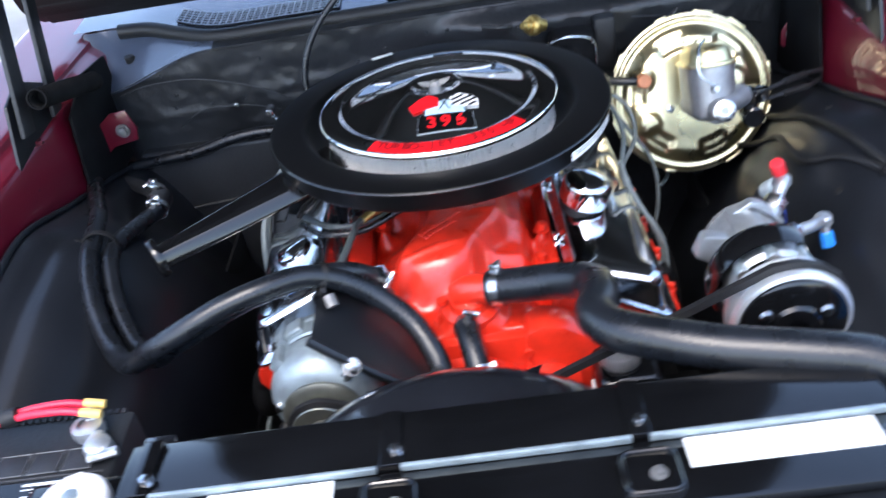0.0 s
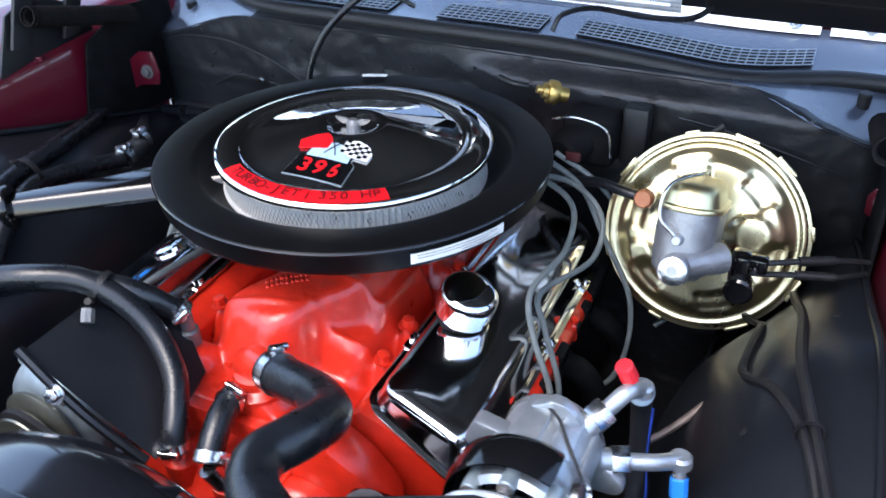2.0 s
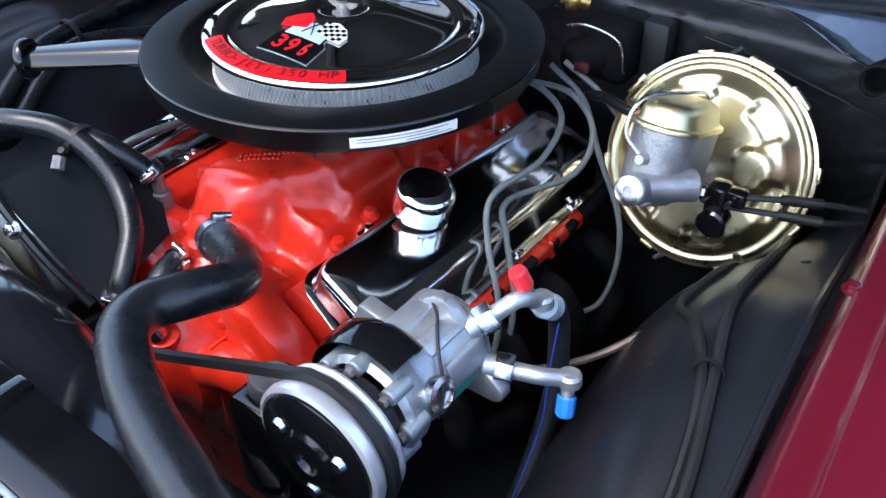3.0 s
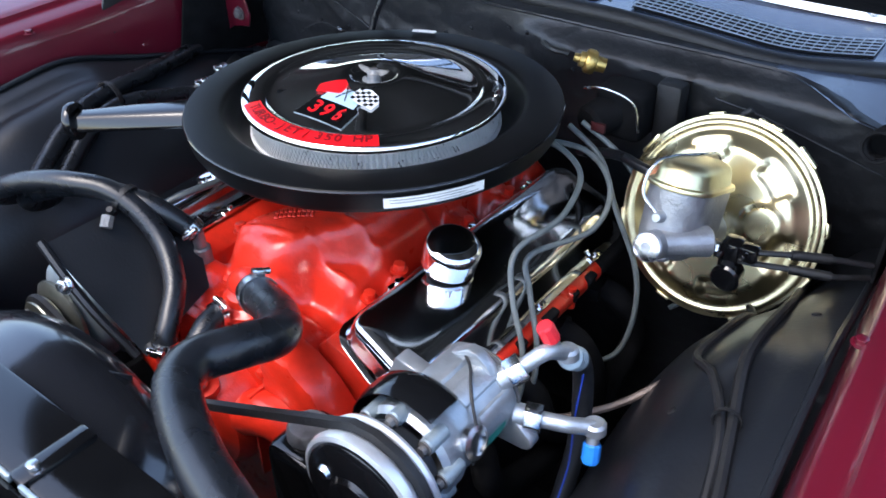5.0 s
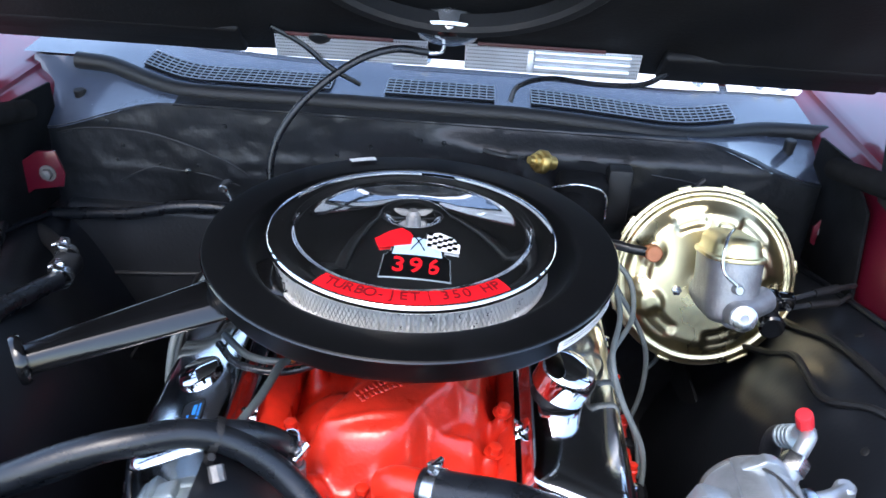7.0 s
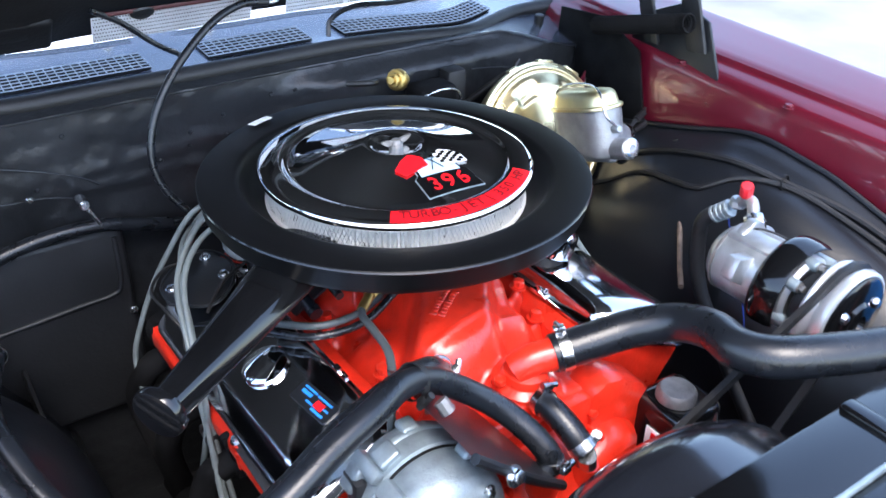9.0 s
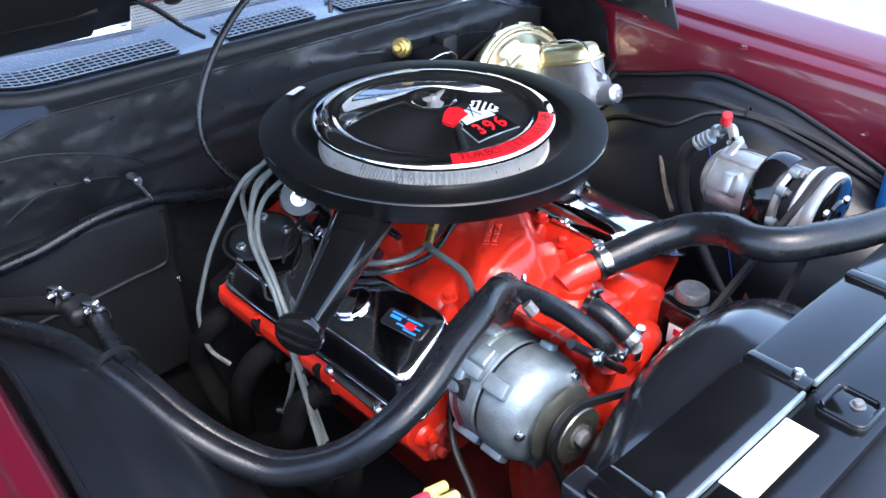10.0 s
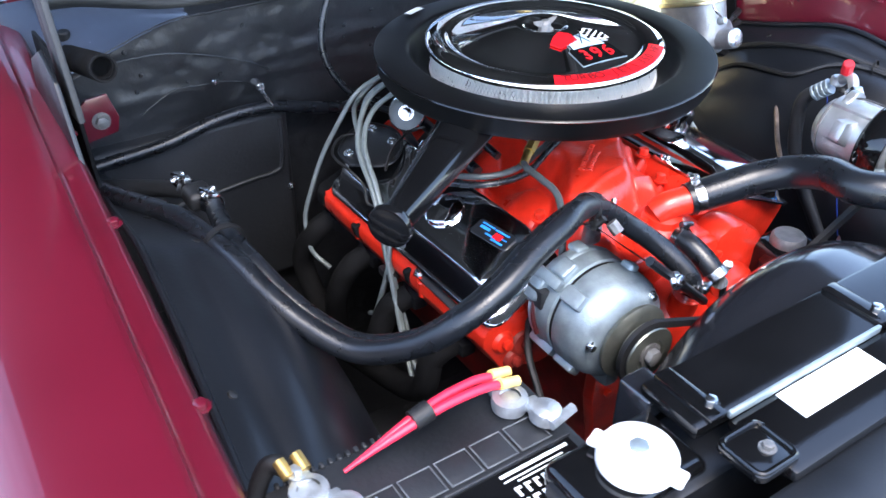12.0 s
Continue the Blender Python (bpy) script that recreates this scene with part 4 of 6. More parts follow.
    cov = part("valve_cover", bm, COVER_CHROME, eng, "chromed valve cover", angle=50)
    bm = B()
    for y in (-0.13, 0.03, 0.18 if s > 0 else 0.13):
        for x, z in ((0.2915, 0.741), (0.1485, 0.7915)) if s > 0 else ((0.1625, 0.7925),):
            box(bm, (0.010, 0.030, 0.004), Matrix.Translation((cover_x(s, x, y), cover_y(s, x, y), z)) @ Matrix.Rotation(s * 0.34, 4, "Y"), 0.0012)
            hexbolt(bm, (cover_x(s, x, y), cover_y(s, x, y), z + 0.001), (s * 0.34, 0, 0.94), 0.0045, 0.006, False)
    pieces("hold_down", bm, CHROME, cov)
    return cov


COV_R = cover(1)
COV_L = cover(-1)
# bosses and bolts on the front of the passenger head
for x, z, r, mm in ((-0.268, 0.705, 0.017, RED), (-0.235, 0.690, 0.020, RED_SHADED), (-0.205, 0.712, 0.016, RED), (-0.250, 0.668, 0.015, RED_SHADED)):
    bm = B()
    lathe(bm, [(r, 0.0), (r, 0.006), (r - 0.004, 0.011), (0.0, 0.012)], (x, -0.262, z), (0, -1, 0.15), 18)
    hexbolt(bm, (x, -0.273, z + 0.002), (0, -1, 0.15), 0.0075, 0.008, False)
    part("head_boss", bm, mm, eng)
# dark plate bolted beside the passenger cover
bm = B()
box(bm, (0.012, 0.118, 0.005), Matrix.Translation((-0.2985, -0.160, 0.7305)) @ Matrix.Rotation(-0.30, 4, "Y"), 0.0015)
plate = part("side_plate", bm, FLAT, eng, "dark plate along the head")
for y in (-0.210, -0.108):
    part("plate_bolt", hexbolt(B(), (-0.2985, y, 0.7325), (-0.3, 0, 0.95), 0.0055, 0.006), STEEL, plate)
# plane of the passenger cover's top, along the engine and across it
ML = Matrix((Vector((0.932, 0.12, 0.345)), Vector((-0.12, 0.992, -0.044)), Vector((-0.347, 0, 0.938)))).transposed().to_4x4()
ML.translation = Vector((-0.2288, -0.184, 0.8158))
# push-in breather cap
bm = B()
ax = Vector((0.34, -0.06, 0.94)).normalized()
b0 = Vector((0.212, -0.081, 0.861)) - ax * 0.049
lathe(bm, [(0.0200, -0.006), (0.0200, 0.0065), (0.0350, 0.0065), (0.0366, 0.0085), (0.0368, 0.0350), (0.0358, 0.0400), (0.0330, 0.0440), (0.0280, 0.0466), (0.018, 0.0482), (0.0, 0.0488)], b0, ax, 56)
part("breather_cap", bm, CHROME, COV_R, "chrome push-in breather cap")
bm = B()
lathe(bm, [(0.029, -0.012), (0.029, 0.002), (0.0265, 0.006), (0.0195, 0.006)], b0, ax, 28)
part("grommet", bm, FOAM, COV_R)
# left cover: raised baffle ring and coloured badge
bm = B()
lathe(bm, [(0.030, 0), (0.029, 0.008), (0.024, 0.011), (0.0, 0.012)], ML @ Vector((-0.006, 0.094, -0.002)), ML.to_3x3() @ Vector((0, 0, 1)), 36)
part("plug", bm, CHROME, COV_L)
bm = B()
slab(bm, [(0.0080 * sx + 0.005 * math.cos(radians(t)), 0.0295 * sy + 0.005 * math.sin(radians(t))) for sx, sy, t0 in ((1, 1, 0), (-1, 1, 90), (-1, -1, 180), (1, -1, 270)) for t in range(t0, t0 + 91, 30)], ML, 0.0014)
bad = part("badge", bm, SATIN, COV_L, "dark badge with blue and red bars")
bm = B()
for x0, x1, y0, y1 in ((0.0070, 0.0095, 0.004, 0.027), (0.0062, 0.0088, -0.025, 0.001), (0.0000, 0.0045, 0.008, 0.026), (-0.0015, 0.0005, -0.027, -0.012), (-0.0060, -0.0035, -0.010, 0.010), (-0.0100, -0.0070, -0.026, -0.004)):
    lohi(bm, (x0, y0, 0.0012), (x1, y1, 0.0018), 0)
bmesh.ops.transform(bm, matrix=ML, verts=bm.verts)
pieces("badge_bar", bm, BLUE, bad)
bm = B()
lohi(bm, (-0.0055, -0.018, 0.0012), (0.0040, -0.003, 0.0019), 0)
bmesh.ops.transform(bm, matrix=ML, verts=bm.verts)
pieces("badge_bar", bm, DECAL, bad)


# ---- exhaust manifolds, frame, crossmember deep in the bay ----
for s in (-1, 1):
    ex = thing("exhaust_header", "dull black exhaust header beside the engine", "exhaust", (s * 0.34, 0, 0.35), "exhaust headers")
    for k in range(4):
        y = -0.19 + 0.125 * k
        bm = B()
        tube(bm, [(s * 0.288, y, 0.664), (s * 0.322, y + 0.01, 0.640), (s * 0.335, y + 0.04, 0.56), (s * 0.31, 0.12 + 0.02 * k, 0.42), (s * 0.30, 0.26, 0.34)], 0.019, 14)
        part("pipe", bm, DULL_BLACK, ex)
bm = B()
for s in (-1, 1):
    lohi(bm, (s * 0.46 - 0.045, -0.9, 0.30), (s * 0.46 + 0.045, 0.5, 0.42), 0.01)
lohi(bm, (-0.5, -0.25, 0.24), (0.5, 0.05, 0.33), 0.01)
single("chassis_frame", bm, FLAT, "dark chassis rails and crossmember under the engine", "chassis")


# ---- carburettor ----
carb = thing("carburettor", "dull metal carburettor below the air cleaner", "carburettor", (0, 0.03, 0.855))
bm = B()
lohi(bm, (-0.075, -0.065, 0.853), (0.085, 0.135, 0.872), 0.004)
part("base_plate", bm, ALU_DARK, carb)
bm = B()
lohi(bm, (-0.065, -0.06, 0.870), (0.070, 0.12, 0.918), 0.008, 3)
part("bowl", bm, ALU_DARK, carb)
bm = B()
rod(bm, (-0.108, -0.100, 0.867), (-0.070, -0.072, 0.872), 0.0085, seg=6)
rod(bm, (-0.128, -0.116, 0.862), (-0.108, -0.100, 0.867), 0.0065, seg=12)
part("fuel_fitting", bm, BRASS, carb, "brass fuel fitting")
for pts, r, mm in (
    ([(-0.126, -0.112, 0.862), (-0.135, -0.132, 0.864), (-0.139, -0.165, 0.866), (-0.146, -0.207, 0.867), (-0.160, -0.238, 0.858), (-0.176, -0.262, 0.838), (-0.182, -0.272, 0.80)], 0.0050, GREY_HOSE),
    ([(-0.030, -0.075, 0.866), (-0.075, -0.090, 0.858), (-0.13, -0.105, 0.850), (-0.18, -0.098, 0.848), (-0.225, -0.05, 0.842)], 0.0048, GREY_HOSE),
    ([(-0.020, -0.085, 0.872), (-0.075, -0.105, 0.862), (-0.13, -0.122, 0.848), (-0.19, -0.112, 0.845), (-0.23, -0.06, 0.835)], 0.0048, RUBBER),
):
    single("fuel_hose", tube(B(), pts, r, 10), mm, "thin rubber hose at the carburettor", "hose", "carburettor hoses")


# ---- air cleaner ----
ACX, ACY = 0.003, 0.016
ac = thing("air_cleaner", "black open-element air cleaner with a chrome lid", "air cleaner", (ACX, ACY, 0.905))
bm = B()
lathe(bm, [(0.06, 0.918), (0.12, 0.920), (0.165, 0.926), (0.186, 0.934), (0.196, 0.946), (0.2015, 0.958), (0.2045, 0.9632), (0.2075, 0.9655), (0.212, 0.9664), (0.250, 0.9662), (0.2562, 0.9652),
           (0.2578, 0.9636), (0.2576, 0.9612), (0.2556, 0.9596), (0.2546, 0.9580), (0.2538, 0.9400), (0.2490, 0.9320), (0.216, 0.919), (0.17, 0.909), (0.12, 0.901), (0.06, 0.898), (0.06, 0.918)], (ACX, ACY, 0), (0, 0, 1), 96)
base = part("base_pan", bm, PAN, ac, "black enamelled base pan", angle=32)
bm = B()
lathe(bm, [(0.2574, 0.9642), (0.2586, 0.9626), (0.2574, 0.9610)], (ACX, ACY, 0), (0, 0, 1), 96)
part("rim_edge", bm, GLOSS, base)
# snorkel
def snork(u, v):
    p0, p1 = Vector((-0.155, -0.045, 0.932)), Vector((-0.395, -0.205, 0.903))
    d = (p1 - p0).normalized()
    side = d.cross(Vector((0, 0, 1))).normalized()
    up = side.cross(d)
    w, h = 0.050 - 0.029 * v, 0.0135
    a = 2 * math.pi * u
    k = 0.50
    ca, sa = math.cos(a), math.sin(a)
    su = math.copysign(abs(sa) ** k, sa)
    return p0.lerp(p1, v) + side * w * (0.84 - 0.20 * su) * math.copysign(abs(ca) ** k, ca) + up * h * su
bm = B()
sheet(bm, snork, 48, 14)
part("snorkel", bm, GLOSS, base, angle=60)
# highlight on the black snorkel's edge, modelled as a steel tube
part("edge_glint", tube(B(), [snork(u, v) for u, v in ((0.955, 0.03), (0.955, 0.35), (0.955, 0.7), (0.955, 0.97))], 0.0034, 8, 4), STEEL, base, "steel tube that draws the highlight along the snorkel's lower edge")
bm = B()
p1, d = Vector((-0.395, -0.205, 0.903)), Vector((-0.83, -0.553, -0.08)).normalized()
lathe(bm, [(0, 0.007), (0.022, 0.007), (0.0270, 0.0055), (0.0285, 0.002), (0.0285, -0.003), (0.0270, -0.006), (0.018, -0.007)], p1 + d * 0.004, d, 40)
part("snorkel_cap", bm, GLOSS, base, "flat black cap on the snorkel mouth")
# element: pleats, screen and ends
bm = B()
n = 132
ring = [[bm.verts.new((ACX + r * math.cos(2 * math.pi * k / (2 * n)), ACY + r * math.sin(2 * math.pi * k / (2 * n)), z)) for k in range(2 * n) for r in ((0.1705 if k % 2 else 0.163),)] for z in (0.928, 0.970)]
for k in range(2 * n):
    bm.faces.new((ring[0][k], ring[0][(k + 1) % (2 * n)], ring[1][(k + 1) % (2 * n)], ring[1][k]))
el = part("filter_element", bm, PAPER, ac, "white pleated paper element", angle=10)
bm = B()
for sgn in (-1, 1):
    for k in range(200):
        a0 = 2 * math.pi * k / 200
        vs = []
        for j in range(5):
            a = a0 + sgn * 0.105 * j / 4
            for off in (-0.0024, 0.0024):
                vs.append(bm.verts.new((ACX + 0.1726 * math.cos(a + off), ACY + 0.1726 * math.sin(a + off), 0.929 + 0.040 * j / 4)))
        for j in range(4):
            bm.faces.new((vs[2 * j], vs[2 * j + 1], vs[2 * j + 3], vs[2 * j + 2]))
sc = part("screen", bm, SCREEN, el, "expanded metal screen round the element")
sc["kind"] = "stuff"
bm = B()
for z in (0.927, 0.968):
    lathe(bm, [(0.150, z), (0.1735, z), (0.1740, z + 0.003), (0.1735, z + 0.006), (0.150, z + 0.006)], (ACX, ACY, 0), (0, 0, 1), 72)
pieces("end_ring", bm, WHITE, el)
# lid
LID = [(0.1765, 0.969), (0.1800, 0.970), (0.1812, 0.974), (0.1800, 0.978), (0.1760, 0.9803), (0.1650, 0.9820), (0.1530, 0.9826), (0.1500, 0.9822), (0.1470, 0.9800), (0.1440, 0.9780),
       (0.1400, 0.9778), (0.1300, 0.9797), (0.10, 0.9865), (0.07, 0.9935), (0.046, 0.9990), (0.038, 0.9998), (0.0325, 0.9985), (0.0290, 0.9955), (0.0265, 0.9945), (0.0, 0.9945)]
lid = part("lid", lathe(B(), LID, (ACX, ACY, 0), (0, 0, 1), 128), CHROME, ac, "chromed dished lid", angle=75)


def lid_z(r):
    for (r0, z0), (r1, z1) in zip(LID, LID[1:]):
        if r1 <= r <= r0 and z0 > 0.9715:
            return z0 + (z1 - z0) * (r0 - r) / max(1e-9, r0 - r1)
    return 0.9945


bm = B()
lathe(bm, [(0.009, 0), (0.009, 0.005), (0.0065, 0.007), (0.0055, 0.010), (0, 0.0105)], (ACX, ACY, 0.9945), (0, 0, 1), 20)
for s in (-1, 1):
    mw = Matrix.Translation((ACX, ACY, 0.9985)) @ Matrix.Rotation(0.12, 4, "Z")
    slab(bm, [(s * 0.004, -0.002), (s * 0.014, -0.001), (s * 0.021, 0.0030), (s * 0.0245, 0.0070), (s * 0.022, 0.0085), (s * 0.015, 0.0062), (s * 0.009, 0.0055), (s * 0.004, 0.0060)], mw @ Matrix.Rotation(math.pi / 2, 4, "X") @ Matrix.Translation((0, 0, -0.0018)), 0.0036, 0.0009)
part("wing_nut", bm, IRON, lid, "zinc wing nut in the dished middle")


def on_lid(x, y, lift=0.0):
    return Vector((ACX + x, ACY + y, lid_z(math.hypot(x, y)) + lift))


# red arc decal with its lettering
A0, A1 = radians(-124), radians(-47)
def arc(u, v):
    a, r = A0 + (A1 - A0) * u, 0.1545 + 0.0225 * v
    return Vector((ACX + r * math.cos(a), ACY + r * math.sin(a), lid_z(r) + 0.0009))
arcp = part("arc_decal", sheet(B(), arc, 60, 3, 0.0005), DECAL, lid, "red arc decal")
def arc_text(word, mid, step):
    for k, ch in enumerate(word):
        if ch == " ":
            continue
        a = mid + (k - (len(word) - 1) / 2) * step
        r = 0.1655
        mm = Matrix.Translation((ACX + r * math.cos(a), ACY + r * math.sin(a), lid_z(r) + 0.0017)) @ Matrix.Rotation(a + math.pi / 2, 4, "Z") @ Matrix.Rotation(0.13, 4, "X")
        part("letter", text_mesh(ch, 0.0195, 0.0002, mm, 0, 1.0, 0.0003), DECAL_DARK, arcp)
arc_text("TURBO-JET", radians(-101.5), radians(4.3))
arc_text("350 HP", radians(-62), radians(4.3))
bm = B()
a = radians(-79)
box(bm, (0.0012, 0.021, 0.0006), Matrix.Translation((ACX + 0.1655 * math.cos(a), ACY + 0.1655 * math.sin(a), lid_z(0.1655) + 0.0016)) @ Matrix.Rotation(a + math.pi / 2, 4, "Z"), 0)
part("divider", bm, DECAL_DARK, arcp)

# crossed-flag emblem on a shield, and the displacement plate
def badge_at(x, y):
    return 0.012 + (x - 0.012) * 0.90, -0.074 + (y + 0.074) * 0.93


def emblem_piece(name, outline, mat, lift, label=""):
    """A thin enamelled piece that follows the lid's cone."""
    bm = B()
    bm.faces.new([bm.verts.new((*badge_at(x, y), 0)) for x, y in outline])
    for k in range(-12, 13):
        for co, no in (((0.007 * k, 0, 0), (1, 0, 0)), ((0, 0.007 * k, 0), (0, 1, 0))):
            bmesh.ops.bisect_plane(bm, geom=bm.verts[:] + bm.edges[:] + bm.faces[:], plane_co=co, plane_no=no)
    for v in bm.verts:
        v.co = on_lid(v.co.x, v.co.y - ACY, lift)
    bmesh.ops.solidify(bm, geom=bm.faces[:], thickness=0.0005)
    return part(name, bm, mat, lid, label)
plate_o = [(-0.033, -0.110), (0.057, -0.110), (0.0540, -0.072), (0.046, -0.066), (0.046, -0.058), (-0.022, -0.058), (-0.022, -0.066), (-0.0300, -0.072)]
emblem_piece("plate_border", [(0.012 + (x - 0.012) * 1.025, -0.084 + (y + 0.084) * 1.035) for x, y in plate_o], ALU_DARK, 0.0008, "bright border of the plate")
emblem_piece("number_plate", plate_o, GLOSS, 0.0014, "black displacement plate")
emblem_piece("shield", [(-0.020, -0.071), (0.044, -0.071), (0.042, -0.055), (0.030, -0.043), (0.012, -0.039), (-0.006, -0.043), (-0.018, -0.053)], BLUE_PALE, 0.0020, "pale blue emblem shield")
emblem_piece("red_flag", [(-0.046, -0.044), (-0.038, -0.061), (-0.016, -0.057), (0.003, -0.053), (0.003, -0.034), (-0.012, -0.024), (-0.028, -0.030)], DECAL, 0.0026, "red enamel flag")
chk = emblem_piece("checkered_flag", [(0.022, -0.053), (0.042, -0.059), (0.066, -0.058), (0.066, -0.042), (0.056, -0.030), (0.038, -0.025), (0.022, -0.032)], WHITE, 0.0026, "black and white checkered flag")
bm = B()
for i in range(6):
    for j in range(5):
        if (i + j) % 2:
            continue
        x = 0.0265 + 0.0066 * i
        y = -0.0325 - 0.0052 * j - 0.0008 * i + 0.0012
        x, y = badge_at(x, y)
        box(bm, (0.0057, 0.0048, 0.0008), Matrix.Translation(on_lid(x, y - ACY, 0.0030)) @ Matrix.Rotation(0.21, 4, "X") @ Matrix.Rotation(-0.12, 4, "Z"), 0)
pieces("check", bm, GLOSS, chk)
bm = B()
tube(bm, [on_lid(0.002, -0.0365 - ACY, 0.0034), on_lid(0.012, -0.05 - ACY, 0.0034), on_lid(0.020, -0.064 - ACY, 0.0026)], 0.0007, 6)
tube(bm, [on_lid(0.021, -0.0365 - ACY, 0.0034), on_lid(0.012, -0.05 - ACY, 0.0034), on_lid(0.004, -0.064 - ACY, 0.0026)], 0.0007, 6)
pieces("flag_pole", bm, GLOSS, lid)
for k, ch in enumerate("396"):
    part("digit", text_mesh(ch, 0.0335, 0.0003, Matrix.Translation(on_lid(0.012 + 0.0198 * (k - 1), -0.0893 - ACY, 0.0020)) @ Matrix.Rotation(0.225, 4, "X") @ Matrix.Rotation(-0.15 * (k - 1), 4, "Y"), 0, 0.95, 0.0005), DECAL, lid)
# labels on the base pan
bm = B()
for r0, r1, z0, z1 in ((0.2535, 0.2478, 0.9405, 0.927),):
    def lab(u, v):
        a = radians(-47 + 28 * u)
        r = 0.2553 - 0.0008 * v
        return Vector((ACX + r * math.cos(a), ACY + r * math.sin(a), 0.9530 - 0.0135 * v))
    sheet(bm, lab, 20, 2, 0.0004)
lb = part("service_label", bm, LABEL, base, "white paper service label")
bm = B()
for j, (n0, n1) in enumerate(((0.06, 0.9), (0.06, 0.8), (0.5, 0.94))):
    def ink(u, v, j=j, n0=n0, n1=n1):
        p = lab(n0 + (n1 - n0) * u, 0.2 + 0.27 * j + 0.07 * v)
        a = math.atan2(p.y - ACY, p.x - ACX)
        return p + Vector((math.cos(a), math.sin(a), 0)) * 0.0007
    sheet(bm, ink, 16, 1)
part("print_bars", bm, IRON, lb)
bm = B()
def tag(u, v):
    a = radians(108 + 9 * u)
    r = 0.236 + 0.014 * v
    return Vector((ACX + r * math.cos(a), ACY + r * math.sin(a), 0.9702 - 0.001 * v))
part("tag", sheet(bm, tag, 8, 2, 0.0004), LABEL, base, "small bright foil tag")


# ---- cooling and heater hoses ----
UH = [(0.045, -0.270, 0.824), (0.09, -0.287, 0.835), (0.135, -0.308, 0.849), (0.170, -0.343, 0.866), (0.172, -0.392, 0.885), (0.160, -0.435, 0.892), (0.175, -0.470, 0.897), (0.215, -0.497, 0.900), (0.275, -0.524, 0.900), (0.35, -0.547, 0.900), (0.41, -0.565, 0.896), (0.445, -0.59, 0.875), (0.452, -0.605, 0.85)]
uh = thing("upper_radiator_hose", "thick moulded black radiator hose with steel clamps", "hose", (0.2, -0.4, 0.84))
part("hose", tube(B(), UH, 0.0235, 24, 10), RUBBER, uh)
part("clamp", clamp(B(), (0.058, -0.275, 0.827), (0.9, -0.37, 0.22), 0.0240, 0.013, (0, 0.3, 1)), STEEL, uh)
part("clamp", clamp(B(), (0.449, -0.596, 0.868), (0.2, -0.5, -0.8), 0.0240, 0.013, (1, 0, 0.4)), STEEL, uh)

HA = [(-0.665, 0.24, 0.825), (-0.620, 0.13, 0.836), (-0.580, 0.03, 0.848), (-0.556, -0.09, 0.848), (-0.538, -0.16, 0.825), (-0.512, -0.215, 0.802), (-0.477, -0.268, 0.790), (-0.432, -0.322, 0.818), (-0.389, -0.350, 0.855), (-0.340, -0.353, 0.881), (-0.287, -0.340, 0.900), (-0.235, -0.325, 0.909), (-0.185, -0.300, 0.903), (-0.140, -0.288, 0.880), (-0.098, -0.290, 0.848), (-0.060, -0.310, 0.816), (-0.038, -0.340, 0.790), (-0.030, -0.358, 0.772), (-0.028, -0.364, 0.754)]
HB = [(-0.512, 0.100, 0.808), (-0.532, -0.01, 0.830), (-0.532, -0.075, 0.833), (-0.516, -0.138, 0.810), (-0.492, -0.190, 0.786), (-0.458, -0.240, 0.772), (-0.415, -0.293, 0.798), (-0.372, -0.322, 0.836), (-0.325, -0.325, 0.862), (-0.275, -0.312, 0.881), (-0.225, -0.298, 0.890), (-0.175, -0.284, 0.891), (-0.130, -0.265, 0.876), (-0.096, -0.240, 0.838)]
ha = thing("heater_hose", "black heater hose looping over the alternator to the water pump", "hose", (-0.3, -0.27, 0.75), "heater hoses")
part("hose", tube(B(), HA, 0.0145, 18, 10), RUBBER, ha)
part("clamp", clamp(B(), (-0.029, -0.361, 0.763), (0.05, -0.2, -1), 0.0150, 0.012, (0.3, -1, 0)), STEEL, ha)
hb = thing("heater_hose", "black heater hose looping to the intake manifold nipple", "hose", (-0.3, -0.25, 0.74), "heater hoses")
part("hose", tube(B(), HB, 0.0135, 18, 10), RUBBER, hb)
part("clamp", clamp(B(), (-0.100, -0.2425, 0.846), (0.5, 0.3, -0.8), 0.0142, 0.012, (0, -0.7, 0.7)), STEEL, hb)
part("tie_clip", clamp(B(), (-0.165, -0.288, 0.890), (0.9, 0.15, -0.4), 0.019, 0.008, (0, -1, -0.5)), FOAM, ha)
bm = B()
rod(bm, (-0.155, -0.322, 0.885), (-0.150, -0.332, 0.874), 0.008, seg=8)
part("clip_screw", bm, IRON, ha)
bm = B()
lathe(bm, [(0.026, -0.004), (0.0285, -0.004), (0.0285, 0.004), (0.026, 0.004)], (-0.550, -0.055, 0.845), (0.05, -1, -0.05), 20)
part("tape_band", bm, FOAM, ha, "tape band that ties both hoses")
# heater valve where the hoses meet the firewall pipes
hv = thing("heater_valve", "black heater valve with two bright hose clamps", "valve", (-0.53, 0.15, 0.80))
bm = B()
lohi(bm, (-0.540, 0.118, 0.790), (-0.500, 0.165, 0.820), 0.010, 3)
tube(bm, [(-0.53, 0.16, 0.808), (-0.556, 0.20, 0.800), (-0.600, 0.25, 0.790), (-0.655, 0.31, 0.775)], 0.013, 12)
part("body", bm, FLAT, hv)
